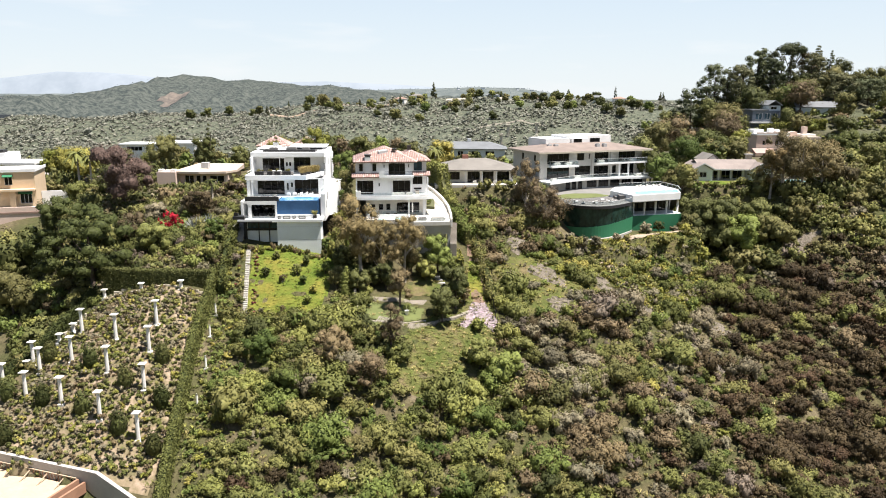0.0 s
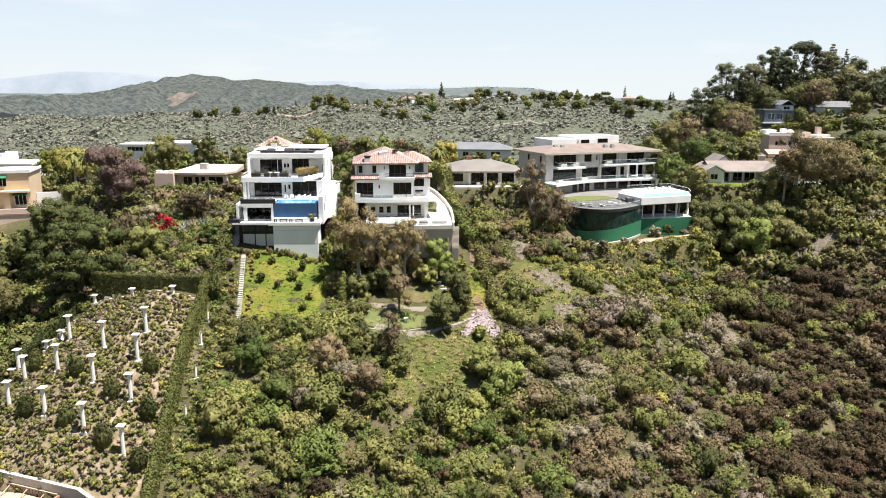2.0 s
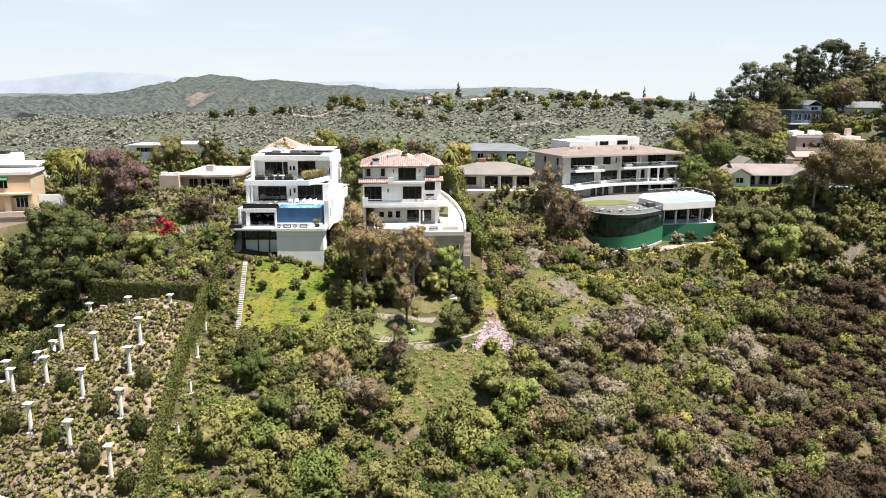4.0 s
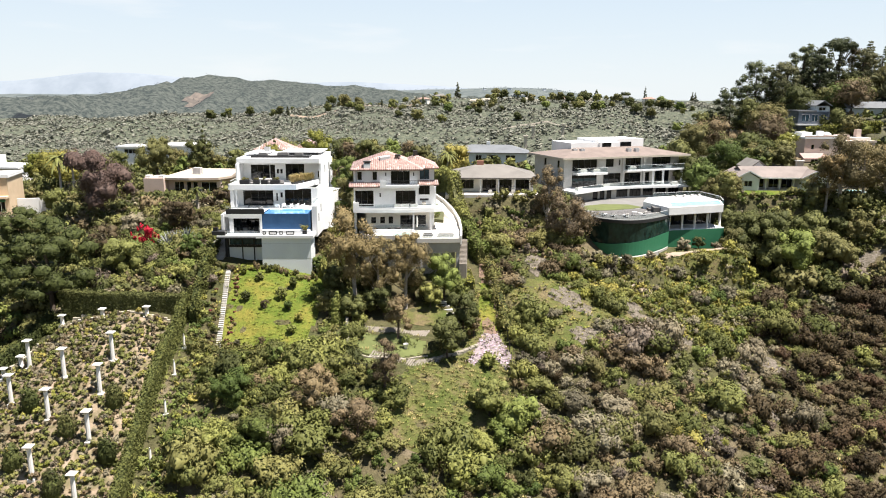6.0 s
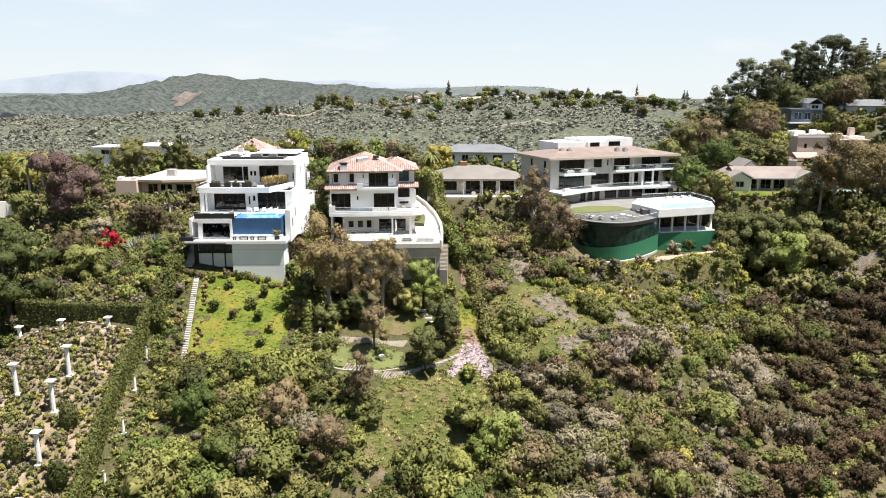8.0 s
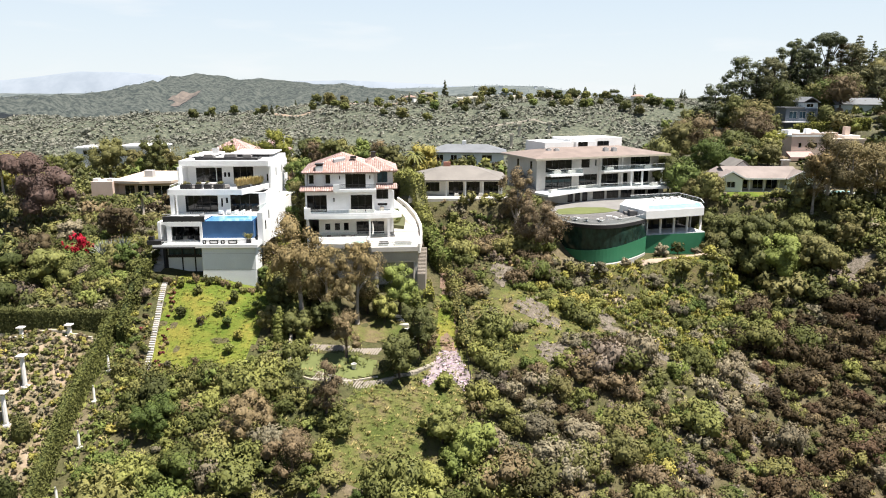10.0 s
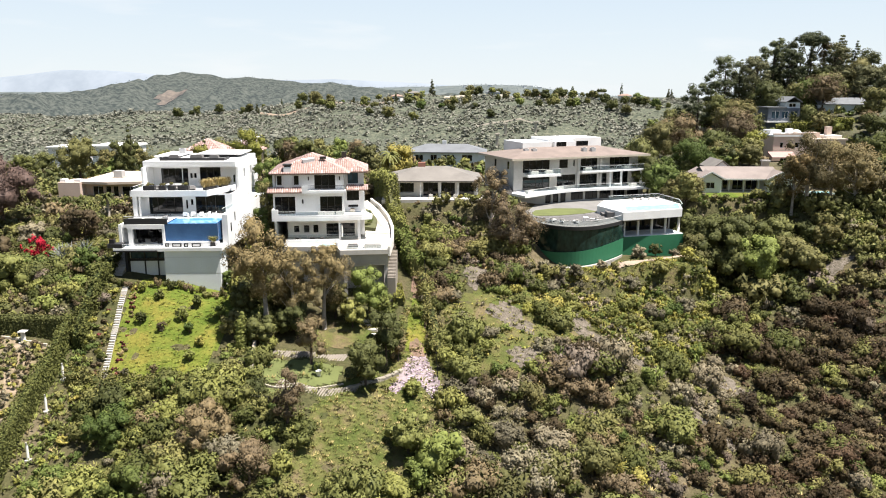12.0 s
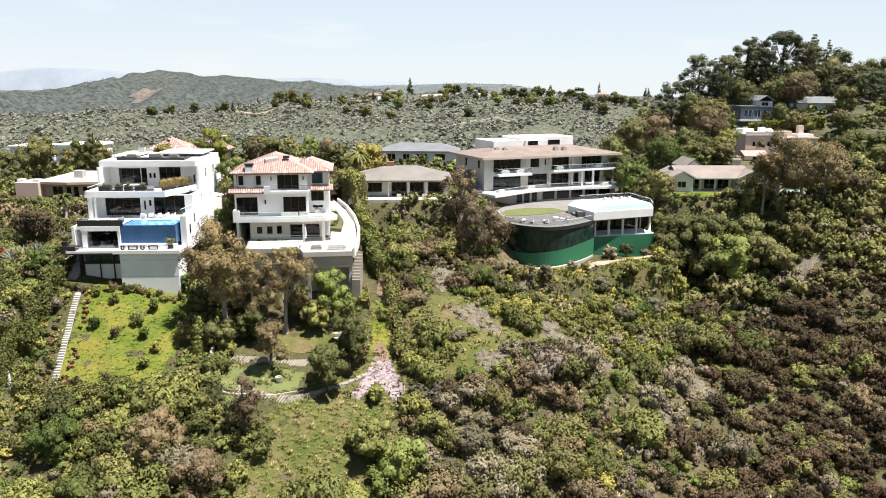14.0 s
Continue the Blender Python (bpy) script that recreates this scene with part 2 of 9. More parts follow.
# brown brushwood, its leaf colour also darkened for the ravine's shade
M["chamise"] = leaf_mat("shade_dark_brushwood_leaves", (0.046, 0.038, 0.021), (0.078, 0.066, 0.034), (0.090, 0.064, 0.037), 0.1)
M["brown"] = leaf_mat("brownish_dry_leaves", (0.098, 0.084, 0.046), (0.160, 0.134, 0.074), (0.164, 0.140, 0.070))
M["euc"] = leaf_mat("eucalyptus_leaves", (0.112, 0.104, 0.050), (0.182, 0.166, 0.076), (0.205, 0.164, 0.072))
M["twig"] = leaf_mat("bare_grey_twigs", (0.115, 0.104, 0.072), (0.180, 0.162, 0.118), (0.160, 0.138, 0.098), 0.1)
M["red"] = leaf_mat("red_flowers", (0.25, 0.010, 0.022), (0.40, 0.018, 0.042), (0.33, 0.022, 0.030))
M["pinkfl"] = leaf_mat("pink_flowers", (0.60, 0.47, 0.56), (0.70, 0.60, 0.68), (0.54, 0.44, 0.48))
M["maroon"] = leaf_mat("dark_red_leaves", (0.10, 0.030, 0.032), (0.20, 0.055, 0.055), (0.17, 0.075, 0.050))
M["straw"] = leaf_mat("straw_grass", (0.20, 0.19, 0.075), (0.30, 0.28, 0.11), (0.33, 0.28, 0.13))
M["agave"] = leaf_mat("blue_grey_leaves", (0.145, 0.182, 0.157), (0.242, 0.278, 0.254), (0.194, 0.218, 0.182), 0.1)

M["bedsoil"] = wall_mat("planted_bed_soil", (0.10, 0.105, 0.05), 0.7, rough=0.95, fine=5, bump=0.5)
M["paleconc"] = wall_mat("grey_concrete_slab", (0.20, 0.195, 0.185), 0.8, fine=4, bump=0.2)
M["paver"] = wall_mat("grey_beige_paver", (0.30, 0.265, 0.225), 0.8, fine=5, bump=0.3)

# ---- the ground: one sheet from the slope under the camera to the far hills ----
GX = np.array([-110.0, -70, -48, -33, -12, 12, 28, 45, 62, 85, 125])
GY = np.array([70.0, 88, 100, 112, 124, 136, 150, 165, 185])
GZ = np.array([
    [-20, -12, -8, -10, -11, -18, -21, -24, -30, -32, -30],
    [-12, -5, 0.6, -2.2, -4, -10, -12, -15, -21, -24, -23],
    [-8, -1, 6.2, 3.2, 2.0, -5, -6.5, -9.5, -16.5, -19, -18],
    [-4, 3, 10, 7.4, 6.4, 0.8, -1.5, -5.5, -11.5, -14, -12],
    [1, 7, 14.2, 14.2, 9.8, 6.2, 4.2, -1.2, -6, -7, -4],
    [7, 12, 16, 15.0, 12.5, 11.5, 7.3, 2.5, -0.2, 0.5, 5],
    [13, 16, 18.5, 18, 16, 16.5, 12.0, 8.2, 3.6, 8.5, 13],
    [17, 19, 21, 21, 20, 20.5, 17.5, 11, 7.5, 17.5, 20],
    [19, 20.5, 22, 22.5, 22, 21.5, 19.4, 19, 19, 21, 23.5]], float)


def cubic_axis(ax, q):
    """Index and Catmull-Rom weights of q on an uneven axis."""
    q = np.clip(q, ax[0], ax[-1])
    i = np.clip(np.searchsorted(ax, q) - 1, 0, len(ax) - 2)
    u = (q - ax[i]) / (ax[i + 1] - ax[i])
    w = [-0.5 * u + u**2 - 0.5 * u**3, 1 - 2.5 * u**2 + 1.5 * u**3, 0.5 * u + 2 * u**2 - 1.5 * u**3, -0.5 * u**2 + 0.5 * u**3]
    ids = [np.clip(i - 1 + k, 0, len(ax) - 1) for k in range(4)]
    return ids, w


def near_ground(x, y):
    ix, wx = cubic_axis(GX, x)
    iy, wy = cubic_axis(GY, y)
    z = 0
    for a, p in zip(iy, wy):
        for b, q in zip(ix, wx):
            z = z + GZ[a, b] * p * q
    return z


def sstep(a, b, v):
    t = np.clip((v - a) / (b - a), 0, 1)
    return t * t * (3 - 2 * t)


def waves(x, y, size, seed, octaves=4):
    """Cheap smooth noise from turned sines, about -1 to 1."""
    rs = np.random.RandomState(seed)
    z, amp, tot = 0, 1.0, 0
    for _ in range(octaves):
        for _ in range(3):
            a, ph = rs.uniform(0, 6.28, 2)
            k = 6.28 / (size * rs.uniform(0.7, 1.4))
            z = z + amp * np.sin((x * math.cos(a) + y * math.sin(a)) * k + ph)
        tot += amp * 1.7
        amp *= 0.5
        size *= 0.5
    return z / tot


MID_X = [-900, -420, -230, -120, -60, 60, 150, 330, 700]
MID_Z = [5, 11, 17, 25, 31, 31, 29, 22, 8]
BIG_X = [-1400, -997, -838, -740, -687, -646, -595, -547, -489, -400, -324, -220, -160, -79, 71, 900]
BIG_Z = [20, 23, 28, 32, 40, 54, 58, 68, 64, 57, 53, 46, 38, 30, 24, 14]


def far_ground(x, y):
    knoll = 37 * np.exp(-(((x - 150) / 78) ** 2 + ((y - 300) / 52) ** 2))
    base = near_ground(x, np.minimum(y, 185.0))
    valley = -12 + 6 * waves(x, y, 260, 5)
    z = base + (valley - base) * sstep(215, 350, y)
    mid = np.interp(x, MID_X, MID_Z) + 4 * waves(x, y, 150, 7) - 9 * np.abs(waves(x, y * 0.45, 120, 13, 3)) * sstep(760, 640, y) + 2
    z = z + (mid - z) * np.exp(-((y - 730 - 60 * waves(x, y * 0, 300, 3, 2)) / 230) ** 2)
    return z + knoll + 1.2 * waves(x, y, 90, 11) * sstep(230, 330, y)


PADS = [(-74, -56, 60, 80.9, -7.4, 0.9), (-56, -42.5, 60, 77.0, -7.4, 0.9), (-62, -49, 60, 79.0, -7.4, 0.9), (27, 37, 146.5, 149.3, 11.9, 3), (40, 54, 152.5, 157.5, 12.3, 4), (60, 90, 172, 205, 21.3, 9), (-3, 17, 158, 178, 22.3, 5), (-72, -50, 168, 186, 20.3, 5), (-120, -90, 157, 168, 16.6, 2), (92, 120, 222, 240, 23.0, 7)]


def ground_z(x, y):
    x, y = np.asarray(x, float), np.asarray(y, float)
    near = near_ground(x, y) + 0.25 * waves(x, y, 9, 21, 3)
    # beyond the sides the slope runs on
    near = near - 0.10 * np.clip(np.abs(x - 8) - 118, 0, 160) * (y < 185)
    # unseen rise added behind the camera, steep enough to block low sky light
    front = np.clip(70 - y, 0, 400)
    near = near - 0.35 * np.minimum(front, 60) + 0.66 * np.clip(front - 60, 0, 260)
    z = np.where(y < 185, near, far_ground(x, y))
    for x0, x1, y0, y1, top, soft_edge in PADS:
        away = np.hypot(np.maximum(np.maximum(x0 - x, x - x1), 0), np.maximum(np.maximum(y0 - y, y - y1), 0))
        z = z + (top - z) * sstep(soft_edge, 0, away)
    return z


# ---- small mesh tools ----
def mesh_np(name, verts, faces, mat, tint=None, smooth=False):
    """A mesh from arrays; faces all have the same number of corners. Leaf arrays carry three
    more columns, the soft normal of the foliage mass that each corner belongs to."""
    me = bpy.data.meshes.new(name)
    verts, faces = np.asarray(verts, np.float32), np.asarray(faces, np.int32)
    k = faces.shape[1]
    soft_normals = verts[:, 3:6] if verts.shape[1] == 6 else None
    verts = np.ascontiguousarray(verts[:, :3])
    me.vertices.add(len(verts))
    me.vertices.foreach_set("co", verts.ravel())
    me.loops.add(faces.size)
    me.loops.foreach_set("vertex_index", faces.ravel())
    me.polygons.add(len(faces))
    me.polygons.foreach_set("loop_start", np.arange(len(faces), dtype=np.int32) * k)
    if smooth:
        me.polygons.foreach_set("use_smooth", np.ones(len(faces), bool))
    if tint is not None:
        me.attributes.new("tint", "FLOAT", "POINT").data.foreach_set("value", np.asarray(tint, np.float32))
    me.materials.append(mat)
    me.update(calc_edges=True)
    if soft_normals is not None:
        me.attributes.new("custom_normal", "FLOAT_VECTOR", "POINT").data.foreach_set("vector", np.ascontiguousarray(soft_normals).ravel())
    return me


def part(name, bm, material, parent, label=""):
    """Links a bmesh as one mesh object under a thing or a part (parent may be None)."""
    me = bpy.data.meshes.new(name)
    bm.normal_update()
    bm.to_mesh(me)
    bm.free()
    me.materials.append(material)
    ob = new(name, me)
    ob.parent = parent
    if label:
        ob["label"] = label
    return ob


def thing(name, m, label, category, group="", kind=""):
    ob = new(name)
    ob.matrix_world = m
    return tagged(ob, label, category, group, kind)


def add_box(bm, x0, x1, y0, y1, z0, z1):
    vs = [bm.verts.new((x, y, z)) for z in (z0, z1) for x, y in ((x0, y0), (x1, y0), (x1, y1), (x0, y1))]
    for f in ((0, 3, 2, 1), (4, 5, 6, 7), (0, 1, 5, 4), (1, 2, 6, 5), (2, 3, 7, 6), (3, 0, 4, 7)):
        bm.faces.new([vs[i] for i in f])
    return bm


def box(x0, x1, y0, y1, z0, z1, bevel=0.0):
    bm = add_box(bmesh.new(), x0, x1, y0, y1, z0, z1)
    if bevel:
        bmesh.ops.bevel(bm, geom=bm.edges[:], offset=bevel, segments=1, affect="EDGES")
    return bm


def boxes(*rows):
    bm = bmesh.new()
    for r in rows:
        add_box(bm, *r)
    return bm


def prism(poly, z0, z1):
    """A slab over a plan outline; z1 may be a list, one height a corner."""
    bm = bmesh.new()
    tops = z1 if isinstance(z1, (list, tuple)) else [z1] * len(poly)
    lo = [bm.verts.new((x, y, z0)) for x, y in poly]
    hi = [bm.verts.new((x, y, z)) for (x, y), z in zip(poly, tops)]
    bm.faces.new(lo[::-1])
    bm.faces.new(hi)
    for i in range(len(poly)):
        j = (i + 1) % len(poly)
        bm.faces.new((lo[i], lo[j], hi[j], hi[i]))
    bmesh.ops.recalc_face_normals(bm, faces=bm.faces[:])
    return bm


def tube(bm, pts, radii, sides=7):
    """A tapered limb through points."""
    rings = []
    for i, p in enumerate(pts):
        p = Vector(p)
        a = Vector(pts[max(i - 1, 0)])
        b = Vector(pts[min(i + 1, len(pts) - 1)])
        d = (b - a).normalized()
        s = d.cross(Vector((0.3, 0.9, 0.2))).normalized()
        u = d.cross(s)
        rings.append([bm.verts.new(p + (s * math.cos(k * 6.2832 / sides) + u * math.sin(k * 6.2832 / sides)) * radii[i]) for k in range(sides)])
    for r0, r1 in zip(rings, rings[1:]):
        for k in range(sides):
            f = bm.faces.new((r0[k], r0[(k + 1) % sides], r1[(k + 1) % sides], r1[k]))
            f.smooth = True
    bm.faces.new(rings[0])
    bm.faces.new(rings[-1][::-1])
    return bm


# ---- foliage: many small leaf clumps on lobes of a crown ----
def unit(v):
    return v / np.maximum(np.linalg.norm(v, axis=1, keepdims=True), 1e-9)


def leaf_clumps(rs, centre, normal, size, aspect=1.15, mass=None):
    """Three corners for each leaf clump, turned at random round its normal, each with the soft
    normal of the mass it grows on."""
    n = len(centre)
    normal = unit(normal)
    mass = normal if mass is None else unit(mass)
    t = unit(np.cross(normal, rs.normal(size=(n, 3))))
    b = np.cross(normal, t)
    s = size * rs.uniform(0.6, 1.35, (n, 1))
    tip = normal * s * rs.uniform(-0.5, 0.5, (n, 1))
    v = np.stack([centre - t * s * 0.55 * aspect - b * s * 0.3, centre + t * s * 0.6 * aspect + tip, centre - t * s * 0.2 + b * s * 0.75], 1)
    face = np.cross(v[:, 1] - v[:, 0], v[:, 2] - v[:, 0])
    back = (face * mass).sum(1) < 0
    v[back] = v[back][:, ::-1]
    return np.concatenate([v, np.repeat(mass[:, None], 3, 1)], 2).reshape(-1, 6)


def reshape_leaves(v, scale, shift=(0, 0, 0)):
    """Leaf arrays stretched and moved, with their normals kept true."""
    scale = np.asarray(scale, float) * np.ones(3)
    return np.concatenate([v[:, :3] * scale + np.asarray(shift, float), unit(v[:, 3:] / scale)], 1)


def ico_faces(level):
    """Corner directions of a round knot of 20 or 80 faces, as faces x 3 x 3."""
    bm = bmesh.new()
    bmesh.ops.create_icosphere(bm, subdivisions=level, radius=1.0)
    f = np.array([[tuple(v.co) for v in face.verts] for face in bm.faces])
    bm.free()
    return f


KNOT = {1: ico_faces(1), 2: ico_faces(2)}


def cores(rs, lobes, squash, level, size=0.60, low=-0.45):
    """The closed leafy body of each lobe, lumpy and turned at random, without its underside."""
    lobes = np.asarray(lobes, float)
    heart = (lobes[:, :3] * lobes[:, 3:] ** 2).sum(0) / (lobes[:, 3] ** 2).sum()
    spread = np.maximum(lobes[:, :3].std(0), 0.05)
    out = []
    for x, y, z, r in lobes:
        q, _ = np.linalg.qr(rs.normal(size=(3, 3)))
        if np.linalg.det(q) < 0:
            q[:, 0] *= -1
        f = KNOT[level] @ q.T
        f = f[f[:, :, 2].mean(1) > low]
        lump = np.sin(f @ rs.uniform(-4, 4, 3) + rs.uniform(0, 6)) + np.sin(f @ rs.uniform(-6, 6, 3) + rs.uniform(0, 6))
        p = np.array([x, y, z]) + f * r * (size + 0.13 * lump)[:, :, None] * np.array([1, 1, squash])
        p = p.reshape(-1, 3)
        n = unit(f.reshape(-1, 3) + 0.3 * unit((p - heart) / spread) + np.repeat(0.28 * rs.normal(size=(len(f), 3)), 3, 0))
        out.append(np.concatenate([p, n], 1))
    return np.concatenate(out)


def crown(rs, lobes, count, size, squash=0.85, fill=0.25, loose=0.7, low=-0.35):
    """Leaf corners over lobes, each a row of x, y, z, radius."""
    lobes = np.asarray(lobes, float)
    w = lobes[:, 3] ** 2
    k = rs.choice(len(lobes), count, p=w / w.sum())
    d = unit(rs.normal(size=(count, 3)))
    d[:, 2] = np.where(d[:, 2] < low, -d[:, 2], d[:, 2])
    r = np.where(rs.rand(count) < fill, rs.uniform(0.35, 0.9, count), rs.uniform(0.80, 1.12, count))[:, None]
    p = lobes[k, :3] + d * lobes[k, 3:4] * r * np.array([1, 1, squash])
    heart = (lobes[:, :3] * w[:, None]).sum(0) / w.sum()
    spread = np.maximum(lobes[:, :3].std(0), 0.05)
    mass = d + 0.45 * unit((p - heart) / spread) + 0.2 * rs.normal(size=(count, 3))
    return leaf_clumps(rs, p, d + loose * rs.normal(size=(count, 3)) * 0.24 + np.array([0, 0, 0.1]), size, mass=mass)


def leaves_of(v):
    return np.arange(len(v), dtype=np.int32).reshape(-1, 3)


def quads_of(v):
    return np.arange(len(v), dtype=np.int32).reshape(-1, 4)


def bush_shape(seed, count, leaf, lobes=7, flat=0.8, level=1):
    """A shrub of about unit radius, standing on z = 0: many small heads on a rounded body."""
    rs = np.random.RandomState(seed)
    ls = []
    for i in range(lobes):
        a, r = rs.uniform(0, 6.28), 0.70 * math.sqrt(rs.uniform(0.01, 1.0))
        rad = rs.uniform(0.20, 0.40)
        ls.append((r * math.cos(a), r * math.sin(a), rs.uniform(0.25, 0.9) * flat * (1.15 - 0.55 * r), rad))
    body = cores(rs, ls, 1.0, level)
    return np.concatenate([body, crown(rs, ls, count, leaf, 1.0, 0.0, 1.0, -0.5)]) if count else body


def scatter_mesh(name, shapes, spots, mat, seed, faces_of=leaves_of, tints=(0.0, 1.0)):
    """One mesh of many plants; spots are rows of x, y, z, radius, height."""
    rs = np.random.RandomState(seed)
    out, tint = [], []
    for x, y, z, r, h in spots:
        s = shapes[rs.randint(len(shapes))]
        a = rs.uniform(0, 6.28)
        c, sn = math.cos(a), math.sin(a)
        v = np.empty_like(s)
        v[:, 0] = (s[:, 0] * c - s[:, 1] * sn) * r + x
        v[:, 1] = (s[:, 0] * sn + s[:, 1] * c) * r + y
        v[:, 2] = s[:, 2] * h + z
        if s.shape[1] == 6:
            v[:, 3] = (s[:, 3] * c - s[:, 4] * sn) / r
            v[:, 4] = (s[:, 3] * sn + s[:, 4] * c) / r
            v[:, 5] = s[:, 5] / h
            v[:, 3:] = unit(v[:, 3:])
        out.append(v)
        tint.append(np.full(len(v), rs.uniform(*tints)))
    v = np.concatenate(out)
    return mesh_np(name, v, faces_of(v), mat, np.concatenate(tint))


# ---- ground sheet ----
def axis_pts(*pieces):
    return np.concatenate([np.arange(a, b, s) for a, b, s in pieces])


gx = axis_pts((-4200, -1200, 300), (-1200, -480, 40), (-480, -124, 9), (-124, 140, 1.6), (140, 300, 5), (300, 700, 16), (700, 1200, 60), (1200, 4300, 300))
gy = axis_pts((-700, -60, 60), (-60, 70, 8), (70, 190, 1.6), (190, 300, 4), (300, 860, 7), (860, 1200, 20), (1200, 4900, 200))
XX, YY = np.meshgrid(gx, gy)
ZZ = ground_z(XX, YY)
nx, ny = len(gx), len(gy)
ids = np.arange(nx * ny).reshape(ny, nx)
gf = np.stack([ids[:-1, :-1], ids[:-1, 1:], ids[1:, 1:], ids[1:, :-1]], -1).reshape(-1, 4)


def ground_material():
    m, n, l, b = node_mat("dry_slope_soil_and_grass", 0.95, spec=0.1)
    big = noise_fac(n, l, 0.09, 6, 0.6)
    r = ramp(n, [(0.30, (0.190, 0.158, 0.112)), (0.43, (0.110, 0.096, 0.056)), (0.60, (0.072, 0.078, 0.034))])
    l.new(big, r.inputs["Fac"])
    f = noise_fac(n, l, 1.8, 8, 0.75)
    r2 = ramp(n, [(0.3, (0.45, 0.45, 0.42)), (0.7, (1.15, 1.12, 1.05))])
    l.new(f, r2.inputs["Fac"])
    near = mix_rgb(n, l, 1.0, r.outputs["Color"], r2.outputs["Color"], "MULTIPLY")
    # scrubland beyond the canyon: rounded bushes run together
    r3 = ramp(n, [(0.38, (0.060, 0.068, 0.050)), (0.52, (0.092, 0.102, 0.074)), (0.70, (0.150, 0.150, 0.106))])
    scrub = noise_fac(n, l, 0.30, 6, 0.6)
    l.new(scrub, r3.inputs["Fac"])
    tc = n.new("ShaderNodeTexCoord")
    sp = n.new("ShaderNodeSeparateXYZ")
    l.new(tc.outputs["Object"], sp.inputs[0])
    mr = n.new("ShaderNodeMapRange")
    mr.inputs["From Min"].default_value, mr.inputs["From Max"].default_value = 190, 330
    l.new(sp.outputs["Y"], mr.inputs["Value"])
    l.new(mix_rgb(n, l, mr.outputs["Result"], near, r3.outputs["Color"]), b.inputs["Base Color"])
    add_bump(n, l, b, f, 0.8, 0.25)
    bp = n.new("ShaderNodeBump")
    bp.inputs["Distance"].default_value = 2.0
    l.new(mr.outputs["Result"], bp.inputs["Strength"])
    l.new(scrub, bp.inputs["Height"])
    l.new(b.inputs["Normal"].links[0].from_socket, bp.inputs["Normal"])
    l.new(bp.outputs["Normal"], b.inputs["Normal"])
    return m


M["ground"] = ground_material()
ground = new("ground", mesh_np("ground", np.stack([XX, YY, ZZ], -1).reshape(-1, 3), gf, M["ground"], smooth=True))
tagged(ground, "dry hillside soil with grass running down a canyon and up the far slopes", "ground", kind="structure")


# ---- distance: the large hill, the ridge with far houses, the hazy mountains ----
# distance haze painted on as a faint bluish emission over the base colours
def hazy(name, a, c, haze_glow, power, scale):
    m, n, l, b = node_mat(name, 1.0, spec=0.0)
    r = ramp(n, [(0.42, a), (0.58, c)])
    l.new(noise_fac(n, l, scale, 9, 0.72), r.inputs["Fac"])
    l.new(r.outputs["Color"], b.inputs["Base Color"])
    b.inputs["Emission Color"].default_value = (*haze_glow, 1)
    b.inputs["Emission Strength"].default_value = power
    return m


def ridge(name, xs, zs, y0, depth, low, step, rough, size, mat, label, seed):
    """A hill across the view: crest heights zs at xs, falling to the front and back."""
    x = np.arange(xs[0], xs[-1], step)
    y = np.linspace(-1, 1, 46)
    X, Y = np.meshgrid(x, y)
    crest = np.interp(X, xs, zs)
    wob = waves(X, Y * depth + y0, size, seed, 5)
    spur = waves(X, Y * depth * 0.35, size * 0.8, seed + 1, 3)
    Z = low + (crest - low) * np.clip(1 - np.abs(Y) ** 1.35 * (1 + 0.35 * spur), 0, 1) + rough * wob * (0.35 + np.abs(Y)) * (1 - np.abs(Y) ** 4)
    k = np.arange(X.size).reshape(X.shape)
    f = np.stack([k[:-1, :-1], k[:-1, 1:], k[1:, 1:], k[1:, :-1]], -1).reshape(-1, 4)
    pts = np.stack([X, y0 + Y * depth, Z], -1).reshape(-1, 3)
    ob = new(name, mesh_np(name, pts, f, mat, smooth=True))
    tagged(ob, label, "hill", kind="structure")
    return pts


hill_pts = ridge("backdrop_hill", BIG_X, BIG_Z, 1500, 520, -10, 7, 15, 170, hazy("hazed_chaparral", (0.013, 0.018, 0.014), (0.064, 0.069, 0.056), (0.55, 0.62, 0.70), 0.060, 0.13),
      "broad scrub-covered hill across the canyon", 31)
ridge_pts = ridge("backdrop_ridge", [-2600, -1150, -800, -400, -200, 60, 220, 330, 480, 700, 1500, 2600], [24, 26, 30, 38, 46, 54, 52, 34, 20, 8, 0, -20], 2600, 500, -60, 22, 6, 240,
      hazy("hazed_wooded_ridge", (0.035, 0.042, 0.036), (0.075, 0.082, 0.070), (0.60, 0.68, 0.76), 0.12, 0.03), "hazy wooded ridge with scattered houses", 33)
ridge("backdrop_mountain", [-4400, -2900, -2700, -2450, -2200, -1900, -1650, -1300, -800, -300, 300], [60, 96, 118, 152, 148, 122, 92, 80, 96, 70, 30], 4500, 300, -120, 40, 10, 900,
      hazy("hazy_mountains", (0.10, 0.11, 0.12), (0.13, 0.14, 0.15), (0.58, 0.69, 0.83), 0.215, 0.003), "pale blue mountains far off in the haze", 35)

